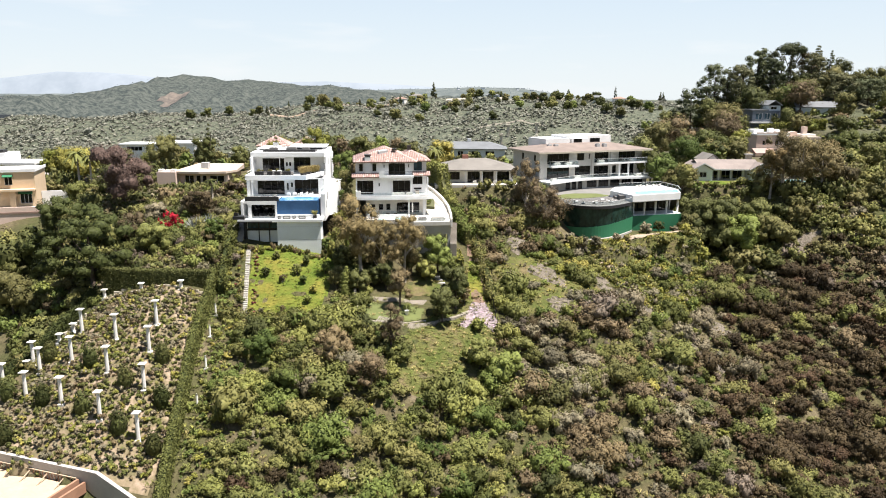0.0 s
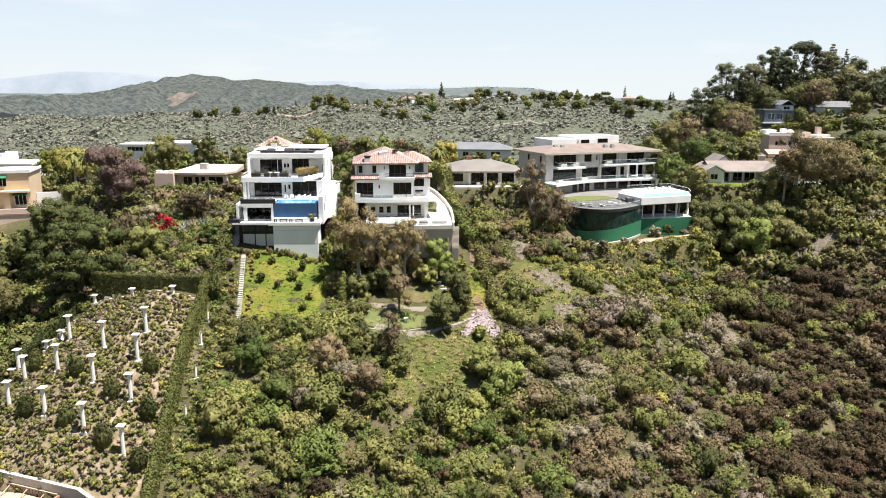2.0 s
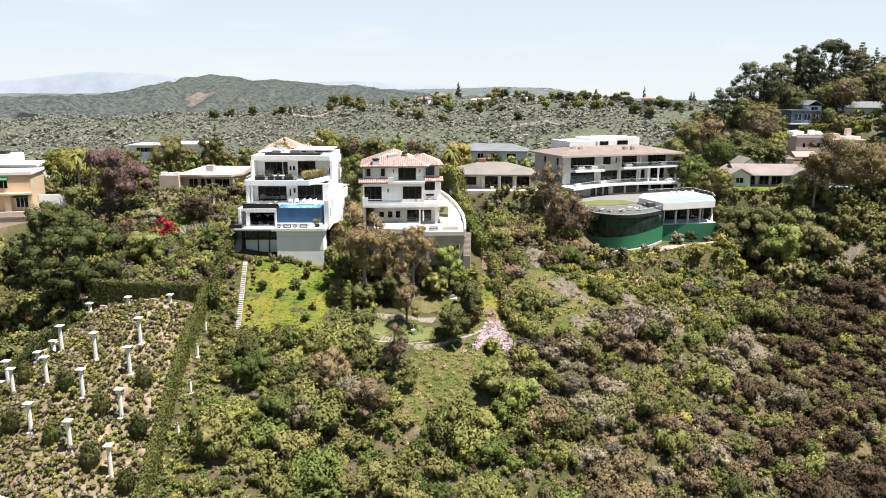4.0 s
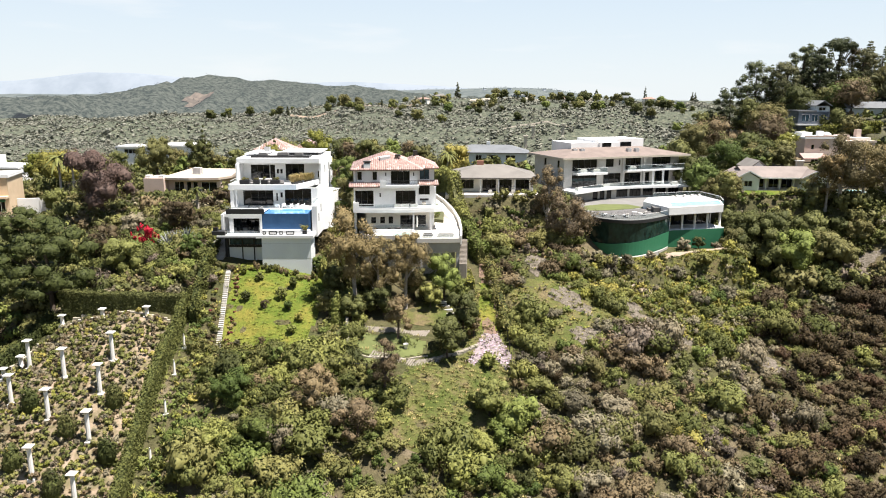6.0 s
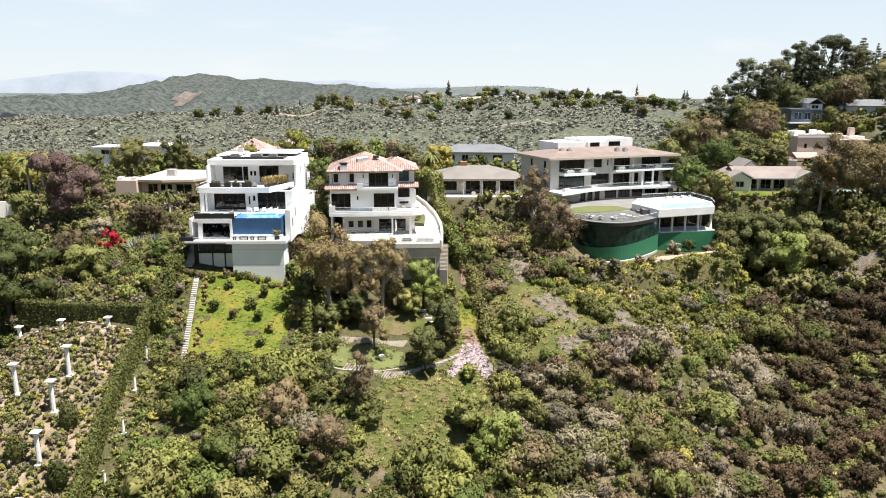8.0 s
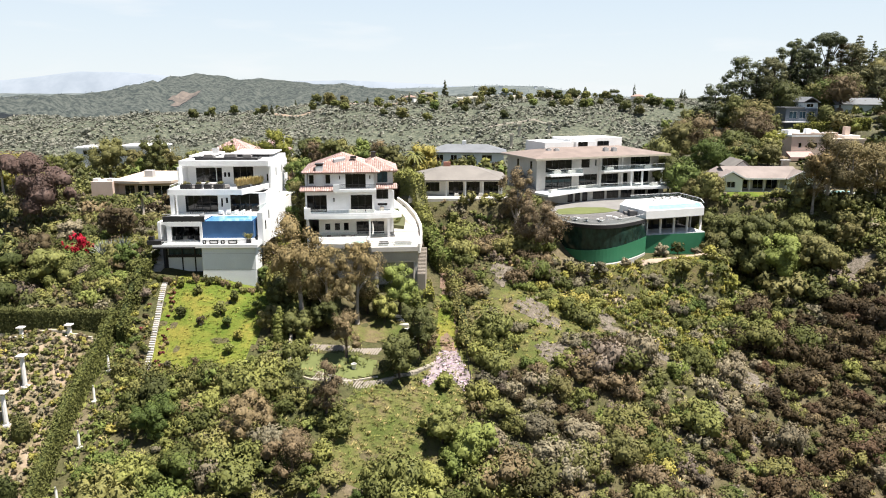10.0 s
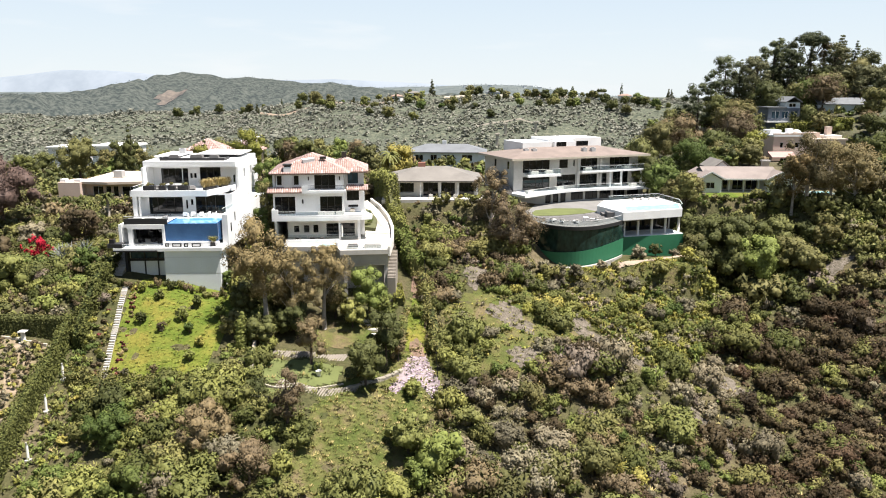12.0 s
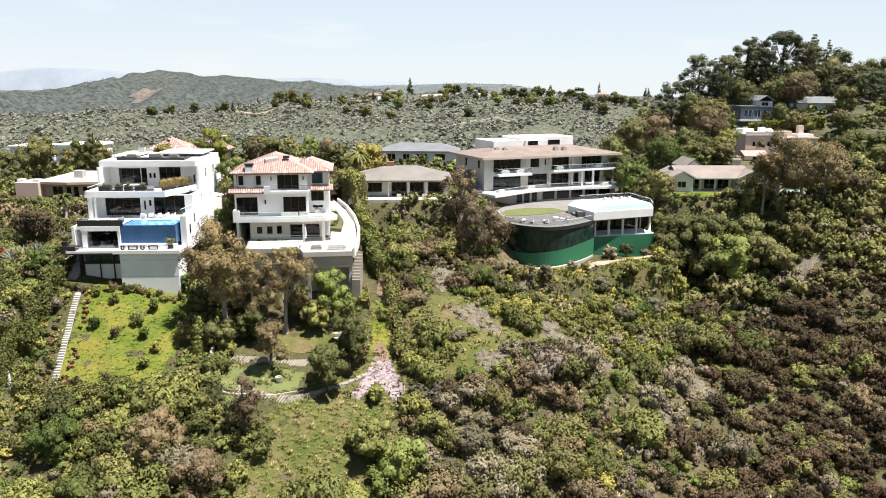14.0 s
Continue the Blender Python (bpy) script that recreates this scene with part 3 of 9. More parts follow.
# bare scar on the face of the large hill
grid = hill_pts.reshape(46, -1, 3)
mid_pts = (grid[:-1, :-1] + grid[1:, 1:]) / 2
wob = 1 + 0.35 * waves(mid_pts[..., 0], mid_pts[..., 1], 30, 61, 2)
rows_, cols_ = np.nonzero(((mid_pts[..., 0] + 474) / 24) ** 2 + ((mid_pts[..., 1] - 1225) / 30) ** 2 < wob)
scar = np.stack([grid[rows_ + a, cols_ + b] for a, b in ((0, 0), (0, 1), (1, 1), (1, 0))], 1).reshape(-1, 3) + np.array([0, -1.5, 1.2])
tagged(new("bare_scar", mesh_np("bare_scar", scar, np.arange(len(scar)).reshape(-1, 4), hazy("hazed_bare_soil", (0.075, 0.062, 0.050), (0.125, 0.100, 0.080), (0.55, 0.62, 0.70), 0.06, 0.1))),
       "bare tan scar on the far hill", "soil", kind="structure")

# scrub and trees that roughen the large hill
rs = np.random.RandomState(44)
hp = hill_pts[(hill_pts[:, 1] < 1540) & (hill_pts[:, 1] > 1020) & (hill_pts[:, 0] > -1150) & (hill_pts[:, 0] < 120)]
hp = hp[rs.choice(len(hp), 4600)] + rs.uniform(-1, 1, (4600, 3)) * np.array([6, 14, 0])
hr = rs.uniform(1.6, 4.6, 4600)
hill_shapes = [bush_shape(190 + i, 0, 0.75, 1) for i in range(5)]
M["farleaf"] = hazy("hazed_scrub_leaves", (0.010, 0.014, 0.011), (0.028, 0.034, 0.025), (0.55, 0.62, 0.70), 0.055, 0.02)
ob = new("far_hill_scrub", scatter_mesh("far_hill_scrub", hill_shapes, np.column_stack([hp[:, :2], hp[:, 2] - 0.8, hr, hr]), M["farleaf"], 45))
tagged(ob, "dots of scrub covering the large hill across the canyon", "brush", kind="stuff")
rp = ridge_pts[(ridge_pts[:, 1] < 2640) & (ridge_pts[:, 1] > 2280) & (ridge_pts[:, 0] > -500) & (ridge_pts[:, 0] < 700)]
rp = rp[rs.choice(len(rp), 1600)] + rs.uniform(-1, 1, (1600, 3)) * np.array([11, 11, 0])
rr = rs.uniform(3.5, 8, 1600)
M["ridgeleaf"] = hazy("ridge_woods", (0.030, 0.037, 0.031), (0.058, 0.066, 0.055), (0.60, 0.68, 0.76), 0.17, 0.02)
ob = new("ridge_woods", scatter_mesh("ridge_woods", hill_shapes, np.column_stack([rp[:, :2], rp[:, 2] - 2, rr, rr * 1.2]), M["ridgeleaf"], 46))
tagged(ob, "hazy woods on the far ridge", "woods", kind="stuff")


# ---- chaparral on the slope ----
def inside(poly, x, y):
    x, y = np.asarray(x, float), np.asarray(y, float)
    ok = np.zeros(x.shape, bool)
    for (ax, ay), (bx, by) in zip(poly, poly[1:] + poly[:1]):
        cross = (ay > y) != (by > y)
        with np.errstate(divide="ignore", invalid="ignore"):
            ok ^= cross & (x < (bx - ax) * (y - ay) / (by - ay) + ax)
    return ok


GARDEN = [(-66, 74), (-28.6, 74), (-32.0, 98), (-35.2, 119), (-56, 119), (-62, 108)]
LAWN = [(-38.5, 126), (-35.8, 109.6), (-20.5, 109.2), (-19, 127)]
TERRACES = [(-14, 108.5), (1, 108), (6, 114), (5, 126), (-12, 128)]
MEADOW = [(-8, 97), (4, 97), (9, 106), (10, 116), (7, 126), (4, 134), (2, 122), (-6, 109)]
HOUSE_1 = [(-41, 124), (-20, 124), (-20, 175), (-44, 175)]
HOUSE_2 = [(-20.5, 127), (5.5, 127), (5.5, 170), (-20.5, 170)]
HOUSE_3 = [(23, 150), (31, 147.5), (41, 153), (57, 160), (60, 215), (14, 215)]
BUNGALOW = [(0, 158), (18, 158), (22, 190), (0, 190)]
RANCH = [(58, 171.5), (90, 171.5), (92, 215), (58, 215)]
PEACH_HOUSE = [(-75, 162), (-48, 162), (-48, 190), (-73, 190)]
SPUR_GRASS = [(10, 121), (23, 120), (30, 129), (29, 139), (22, 141), (15, 137), (8.8, 132)]
GROVE_GRASS = [(27.5, 147), (31, 137), (40, 128), (48, 132), (57, 146), (57, 157), (44, 152), (32, 147.5)]
OCHRE_HOUSE = [(-134, 134), (-108, 138), (-88, 145), (-86, 157), (-90, 170), (-132, 170)]
WALL_FOOT = [(22, 149), (27, 144.5), (32, 144.2), (41, 148.5), (55, 155.5), (55, 162), (41, 156), (31, 151), (24, 156)]
CLEAR = [WALL_FOOT, OCHRE_HOUSE, PEACH_HOUSE, GARDEN, LAWN, TERRACES, MEADOW, HOUSE_1, HOUSE_2, HOUSE_3, BUNGALOW, RANCH]
SPECIES = ["sage", "olive", "green", "brown", "dark_leaf", "twig", "lime", "chamise"]
# bare scrapes: x, y, half length, half width, heading
SCRAPES = [(31.5, 133.6, 3.4, 1.5, -58), (37.5, 129.9, 5.4, 1.3, -8), (19.4, 132, 3.2, 2.0, -34), (51, 130, 4.2, 1.3, -16), (14, 140, 2.6, 1.2, 80), (33.4, 142.8, 2.2, 0.9, -30), (47, 119, 3.6, 1.0, -45), (78, 156, 4.0, 1.2, 10), (21, 124, 2.0, 1.2, 30)]


def species_odds(x, y):
    """How often each kind of shrub grows at a place."""
    o = np.stack([np.full_like(x, v) for v in (0.22, 0.42, 0.08, 0.19, 0.05, 0.035, 0.01, 0.06)])
    patch = waves(x, y, 26, 91, 2)
    o[3] *= np.clip(1 + 1.2 * patch, 0.1, 3)
    o[0] *= np.clip(1 - 1.0 * patch, 0.1, 3)
    # ravine turned from the sun: its shade comes from the darker brushwood colour
    shady = sstep(49, 60, x + 3 * patch + 0.22 * (138 - y)) * sstep(158, 144, y)
    o[7] += 2.2 * shady
    o[3] += 0.3 * shady
    o[0] *= 1 - 0.8 * shady
    fresh = sstep(15, 5, x) * (y < 126)
    o[2] += 0.8 * fresh
    o[1] += 0.6 * fresh
    o[3] *= 1 - 0.8 * fresh
    o[0] *= 1 - 0.6 * fresh
    dry = np.exp(-(((x - 31) / 17) ** 2 + ((y - 97) / 13) ** 2))
    o[3] += 0.55 * dry
    o[5] += 0.10 * dry
    o[0] *= 1 - 0.5 * dry
    spur = np.exp(-(((x - 40) / 14) ** 2 + ((y - 126) / 13) ** 2))
    o[0] += 0.45 * spur
    o[5] += 0.04 * spur
    o[3] *= 1 - 0.5 * spur
    upper = sstep(46, 58, x) * sstep(146, 158, y)
    o[4] += 0.8 * upper
    o[1] += 0.9 * upper
    o[3] *= 1 - 0.8 * upper
    o[7] *= 1 - 0.7 * upper
    grove = np.exp(-(((x - 42) / 15) ** 2 + ((y - 146) / 10) ** 2))
    o[6] += 0.45 * grove
    o[2] += 0.55 * grove
    o[1] += 0.7 * grove
    o[0] += 0.5 * grove
    o[3] *= 1 - grove
    o[7] *= 1 - grove
    grassy = np.maximum(inside(SPUR_GRASS, x, y), inside(GROVE_GRASS, x, y)).astype(float)
    o[2] += 0.5 * grassy
    o[6] += 0.25 * grassy
    o[3] *= 1 - 0.85 * grassy
    o[5] *= 1 - 0.4 * grassy
    o[7] *= 1 - grassy
    left = sstep(-50, -64, x)
    o[4] += 0.5 * left
    o[1] += 0.6 * left
    o[3] *= 1 - 0.4 * left
    return o / o.sum(0)


def sow(seed, x0, x1, y0, y1, gap, keep=1.0):
    """Places on a shaken grid."""
    rs = np.random.RandomState(seed)
    X, Y = np.meshgrid(np.arange(x0, x1, gap), np.arange(y0, y1, gap))
    X, Y = X.ravel() + rs.uniform(-0.5, 0.5, X.size) * gap, Y.ravel() + rs.uniform(-0.5, 0.5, X.size) * gap
    k = rs.rand(X.size) < keep
    return X[k], Y[k], rs


bx, by, rs = sow(4, -120, 125, 76, 184, 2.15, 0.97)
ok = np.ones(bx.shape, bool)
for area in CLEAR:
    thin = (rs.rand(len(bx)) < 0.36) & (by < 109) & (bx > -8) if area is MEADOW else False
    ok &= ~inside(area, bx, by) | thin
for sx, sy, sl, sw, sa in SCRAPES:
    c, s = math.cos(radians(sa)), math.sin(radians(sa))
    u, v = (bx - sx) * c + (by - sy) * s, (by - sy) * c - (bx - sx) * s
    ok &= (u / (sl + 1.1)) ** 2 + (v / (sw + 1.3)) ** 2 > 1
ok &= np.abs(bx - 6) < 0.60 * by + 14
ok &= ~(inside(SPUR_GRASS, bx, by) & (rs.rand(len(bx)) < 0.52))
ok &= ~(inside(GROVE_GRASS, bx, by) & (rs.rand(len(bx)) < 0.22))
bx, by = bx[ok], by[ok]
odds = species_odds(bx, by).cumsum(0)
kind_no = (rs.rand(len(bx)) > odds).sum(0).clip(0, len(SPECIES) - 1)
rad = rs.uniform(1.1, 2.3, len(bx)) * (1 + 0.3 * waves(bx, by, 14, 78, 2)) * np.where(inside(GROVE_GRASS, bx, by), 0.75, 1.0)
rad *= np.where(kind_no == 4, 1.4, np.where(kind_no == 1, 1.1, 1.0))
rad *= np.where(rs.rand(len(bx)) < 0.16, 1.5, 1.0)
hgt = rad * rs.uniform(0.85, 1.3, len(bx))
bz = ground_z(bx, by) - 0.15
SMALL = [bush_shape(100 + i, 300, 0.130, 11 + i % 4) for i in range(6)]
BUSH = [bush_shape(110 + i, 520, 0.102, 14 + i % 5) for i in range(6)]
BIG = [bush_shape(120 + i, 1050, 0.078, 22 + i % 5) for i in range(6)]
TWIGGY = [bush_shape(140 + i, 520, 0.08, 12) for i in range(4)]
# the shrubs on the middle of the slope are things of their own
near_no = np.argsort(np.hypot(bx - 16, (by - 103) * 1.6))[:290]
single = np.zeros(len(bx), bool)
single[near_no] = True
WORDS = {"sage": "grey-green sage shrub on the dry slope", "olive": "rounded olive-green shrub on the dry slope", "green": "fresh green leafy shrub on the slope",
         "brown": "brownish half-dry shrub on the slope", "dark_leaf": "dense dark green shrub on the slope", "twig": "bare grey twiggy shrub on the slope", "lime": "yellow-green shrub on the slope", "chamise": "dark brown-green brushwood shrub on the slope"}
FAR_SHAPES = [bush_shape(150 + i, 120, 0.17, 8) for i in range(6)]
FAR_BIG = [bush_shape(156 + i, 260, 0.13, 13) for i in range(4)]
distant = (by > 150) | (np.abs(bx - 8) > 72)
for no, sp in enumerate(SPECIES):
    shapes = TWIGGY if sp == "twig" else BUSH
    for some, kinds in ((~distant & (rad < 1.6), SMALL), (~distant & (rad >= 1.6) & (rad < 2.7), shapes), (~distant & (rad >= 2.7), BIG), (distant & (rad < 2.2), FAR_SHAPES), (distant & (rad >= 2.2), FAR_BIG)):
        sel = (kind_no == no) & ~single & some
        if not sel.any():
            continue
        ob = new("chaparral", scatter_mesh("chaparral", kinds, np.stack([bx, by, bz, rad, hgt], 1)[sel], M[sp], 300 + no))
        tagged(ob, "thick cover of " + WORDS[sp].split(" on ")[0] + "s on the hillside", "brush", kind="stuff")
    meshes = [[mesh_np("shrub", s, leaves_of(s), M[sp], np.zeros(len(s))) for s in some[:3]] for some in (SMALL, shapes, BIG)]
    for i in np.flatnonzero((kind_no == no) & single):
        ob = new("shrub", meshes[int(rad[i] >= 1.6) + int(rad[i] >= 2.7)][i % 3])
        ob.matrix_world = Matrix.LocRotScale((bx[i], by[i], bz[i]), Euler((0, 0, (i * 2.4) % 6.28)), (rad[i], rad[i], hgt[i]))
        tagged(ob, WORDS[sp], "shrub", "shrubs on the slope")

# low brush that closes the ground between the shrubs
lx, ly, rs = sow(5, -40, 100, 78, 152, 1.55, 0.92)
ok = ~(inside(SPUR_GRASS, lx, ly) & (rs.rand(len(lx)) < 0.6))
for area in CLEAR:
    ok &= ~inside(area, lx, ly)
for sx, sy, sl, sw, sa in SCRAPES:
    ok &= np.hypot(lx - sx, ly - sy) > sl * 0.8
ok |= inside([(-37.4, 116), (-35.4, 90), (-32.2, 74), (-28.6, 74), (-32.0, 98), (-34.6, 116)], lx, ly)
lx, ly = lx[ok], ly[ok]
HILL_LOW = [bush_shape(176 + i, 50, 0.22, 4) for i in range(4)]
LOW_BRUSH = [bush_shape(170 + i, 20, 0.26, 3) for i in range(5)]
lr = rs.uniform(0.5, 1.05, len(lx))
lk = (rs.rand(len(lx)) > species_odds(lx, ly).cumsum(0)).sum(0).clip(0, len(SPECIES) - 1)
for no, sp in enumerate(SPECIES):
    sel = lk == no
    if sel.any():
        ob = new("low_brush", scatter_mesh("low_brush", LOW_BRUSH, np.stack([lx, ly, ground_z(lx, ly) - 0.1, lr, lr * 1.1], 1)[sel], M[sp], 370 + no))
        tagged(ob, "low brush filling the ground between the shrubs", "brush", kind="stuff")

# soft young shrubs all over the slope below the pool terrace
vx, vy, rs = sow(10, 26, 58, 127, 158, 1.35, 0.9)
ok = inside(GROVE_GRASS, vx, vy) & ~inside(WALL_FOOT, vx, vy)
vx, vy = vx[ok], vy[ok]
vr = rs.uniform(0.65, 1.35, len(vx))
pick = rs.randint(0, 4, len(vx))
for no, sp in enumerate(("sage", "green", "lime", "olive")):
    sel = pick == no
    ob = new("grove_brush", scatter_mesh("grove_brush", HILL_LOW, np.stack([vx, vy, ground_z(vx, vy) - 0.1, vr, vr * 1.25], 1)[sel], M[sp], 420 + no))
    tagged(ob, "soft young shrubs covering the slope below the pool terrace", "brush", kind="stuff")

# brush on the bank behind the top hedge of the column garden
kx, ky, rs = sow(24, -61, -41.5, 116.8, 128, 1.7, 0.9)
kr = rs.uniform(0.9, 1.7, len(kx))
pick = rs.randint(0, 4, len(kx))
for no, sp in enumerate(("dark_leaf", "brown", "olive", "sage")):
    sel = pick == no
    ob = new("bank_brush", scatter_mesh("bank_brush", HILL_LOW, np.stack([kx, ky, ground_z(kx, ky) - 0.1, kr, kr * 1.15], 1)[sel], M[sp], 450 + no))
    tagged(ob, "dark mixed brush on the bank behind the garden hedge", "brush", kind="stuff")

# bushes on the banks below the bungalow and the peach house
for no, (x0, x1, y0, y1, sorts) in enumerate(((0.8, 20, 143, 157.2, ("green", "olive", "brown", "twig")), (-80, -48, 157, 168.5, ("olive", "brown", "sage", "dark_leaf")))):
    kx, ky, rs = sow(25 + no, x0, x1, y0, y1, 1.3, 0.9)
    kr = rs.uniform(0.8, 1.6, len(kx)) * np.where(ky > y1 - 1.6, 0.55, 1.0)
    pick = rs.randint(0, 4, len(kx))
    for i, sp in enumerate(sorts):
        sel = pick == i
        ob = new("bank_brush", scatter_mesh("bank_brush", HILL_LOW, np.stack([kx, ky, ground_z(kx, ky) - 0.1, kr, kr * 1.15], 1)[sel], M[sp], 460 + 4 * no + i))
        tagged(ob, "mixed bushes on the bank below the house", "brush", kind="stuff")

# leafy thicket on the bank below the ranch lawn
kx, ky, rs = sow(23, 54, 92, 158.5, 170.8, 1.5, 0.92)
kr = rs.uniform(0.9, 1.7, len(kx))
pick = rs.randint(0, 4, len(kx))
for no, sp in enumerate(("olive", "green", "dark_leaf", "olive")):
    sel = pick == no
    ob = new("bank_brush", scatter_mesh("bank_brush", HILL_LOW, np.stack([kx, ky, ground_z(kx, ky) - 0.1, kr, kr * 1.1], 1)[sel], M[sp], 440 + no))
    tagged(ob, "dense leafy thicket on the bank below the ranch lawn", "brush", kind="stuff")

# low shrubs on the bank below the peach and ochre houses
kx, ky, rs = sow(9, -134, -44, 122, 166, 2.5, 0.92)
ok = np.ones(kx.shape, bool)
for area in CLEAR:
    ok &= ~inside(area, kx, ky)
kx, ky = kx[ok], ky[ok]
kr = rs.uniform(0.8, 1.5, len(kx))
for no, sp in enumerate(("olive", "dark_leaf", "sage")):
    sel = rs.randint(0, 3, len(kx)) == no
    ob = new("bank_brush", scatter_mesh("bank_brush", HILL_LOW, np.stack([kx, ky, ground_z(kx, ky) - 0.1, kr, kr * 0.8], 1)[sel], M[sp], 395 + no))
    tagged(ob, "low brush covering the bank below the houses", "brush", kind="stuff")

# green shrubs in the strip beside the garden hedge
gx2, gy2, rs = sow(7, -39, -27, 74, 125, 1.3, 0.9)
ok = inside([(-37.0, 116), (-34.9, 90), (-31.8, 74), (-28.6, 74), (-32.0, 98), (-34.6, 116)], gx2, gy2)
ok |= inside([(-38.4, 124), (-36.8, 124.4), (-34.0, 109.2), (-37.0, 109.2)], gx2, gy2)
gx2, gy2 = gx2[ok], gy2[ok]
gr2 = rs.uniform(0.6, 1.2, len(gx2))
for no, sp in enumerate(("green", "olive", "lime")):
    sel = np.arange(len(gx2)) % 3 == no
    ob = new("hedge_side_brush", scatter_mesh("hedge_side_brush", FAR_SHAPES, np.stack([gx2, gy2, ground_z(gx2, gy2) - 0.1, gr2, gr2], 1)[sel], M[sp], 390 + no))
    tagged(ob, "fresh green brush beside the garden hedge", "brush", kind="stuff")

# ---- undergrowth on the ridge behind the houses and on the wooded hill ----
HILL_BUSH = [bush_shape(160 + i, 50, 0.3, 4) for i in range(5)]
ux, uy, rs = sow(6, -150, 215, 187, 325, 5.5, 0.9)
ok = np.ones(ux.shape, bool)
for area in [*CLEAR, [(92, 222), (121, 222), (121, 242), (92, 242)], [(105, 252), (119, 252), (119, 266), (105, 266)], [(-108, 226), (-76, 226), (-76, 244), (-108, 244)], [(-8, 230), (20, 230), (20, 250), (-8, 250)], [(-56, 180), (-36, 180), (-36, 200), (-56, 200)], [(-130, 184), (-104, 184), (-104, 200), (-130, 200)]]:
    ok &= ~inside(area, ux, uy)
ux, uy = ux[ok], uy[ok]
uk = rs.rand(len(ux))
ur = rs.uniform(1.8, 3.4, len(ux))
for lo, hi, sp in ((0, 0.45, "olive"), (0.45, 0.7, "pine"), (0.7, 0.85, "brown"), (0.85, 1.0, "green")):
    sel = (uk >= lo) & (uk < hi)
    ob = new("undergrowth", scatter_mesh("undergrowth", HILL_BUSH, np.stack([ux, uy, ground_z(ux, uy) - 0.3, ur, ur * rs.uniform(0.8, 1.3, len(ux))], 1)[sel], M[sp], 350 + int(lo * 10)))
    tagged(ob, "dense undergrowth on the ridge and the wooded hill", "brush", kind="stuff")

# ---- scrub on the far canyon side, haze painted into its leaf colours ----
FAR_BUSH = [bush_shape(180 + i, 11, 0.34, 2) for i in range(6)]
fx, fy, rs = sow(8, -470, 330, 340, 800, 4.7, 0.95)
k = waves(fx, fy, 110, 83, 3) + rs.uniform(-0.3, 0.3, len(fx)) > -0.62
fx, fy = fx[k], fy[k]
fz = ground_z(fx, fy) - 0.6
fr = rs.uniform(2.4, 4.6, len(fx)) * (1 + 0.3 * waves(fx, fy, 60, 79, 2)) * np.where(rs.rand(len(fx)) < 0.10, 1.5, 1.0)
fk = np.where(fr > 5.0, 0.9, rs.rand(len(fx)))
for lo, hi, sp in ((0, 0.56, "haze_sage"), (0.56, 1.0, "haze_dark")):
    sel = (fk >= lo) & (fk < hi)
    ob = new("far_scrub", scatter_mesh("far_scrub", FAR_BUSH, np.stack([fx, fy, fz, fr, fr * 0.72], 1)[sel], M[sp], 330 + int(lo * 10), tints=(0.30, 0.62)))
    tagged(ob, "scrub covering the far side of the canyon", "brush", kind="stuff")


# ---- draped surfaces ----
def drape(name, poly, mat, lift, step, label, kind="structure", category="ground"):
    xs = [p[0] for p in poly]
    ys = [p[1] for p in poly]
    X, Y = np.meshgrid(np.arange(min(xs), max(xs), step), np.arange(min(ys), max(ys), step))
    ok = inside(poly, X + step / 2, Y + step / 2)
    V, F = [], []
    for x, y in zip(X[ok], Y[ok]):
        b = len(V)
        V += [(x, y), (x + step, y), (x + step, y + step), (x, y + step)]
        F.append((b, b + 1, b + 2, b + 3))
    V = np.array(V)
    u, inv = np.unique(V.round(3), axis=0, return_inverse=True)
    z = ground_z(u[:, 0], u[:, 1]) + lift
    ob = new(name, mesh_np(name, np.column_stack([u, z]), inv.reshape(-1)[np.array(F)], mat, smooth=True))
    return tagged(ob, label, category, kind=kind)


def lawn_material():
    m, n, l, b = node_mat("bright_lawn", 0.95, spec=0.1)
    r = ramp(n, [(0.34, (0.205, 0.185, 0.045)), (0.46, (0.150, 0.172, 0.036)), (0.62, (0.095, 0.138, 0.024))])
    l.new(noise_fac(n, l, 0.22, 5, 0.65), r.inputs["Fac"])
    f = noise_fac(n, l, 3.2, 8, 0.8)
    r2 = ramp(n, [(0.3, (0.5, 0.5, 0.45)), (0.7, (1.15, 1.12, 1.0))])
    l.new(f, r2.inputs["Fac"])
    l.new(mix_rgb(n, l, 1.0, r.outputs["Color"], r2.outputs["Color"], "MULTIPLY"), b.inputs["Base Color"])
    add_bump(n, l, b, f, 0.8, 0.15)
    return m


def bed_material():
    m, n, l, b = node_mat("garden_soil", 0.95, spec=0.1)
    r = ramp(n, [(0.36, (0.29, 0.225, 0.165)), (0.48, (0.195, 0.155, 0.100)), (0.62, (0.110, 0.100, 0.050))])
    l.new(noise_fac(n, l, 0.45, 7, 0.7), r.inputs["Fac"])
    l.new(r.outputs["Color"], b.inputs["Base Color"])
    add_bump(n, l, b, noise_fac(n, l, 4, 6, 0.7), 0.6, 0.1)
    return m


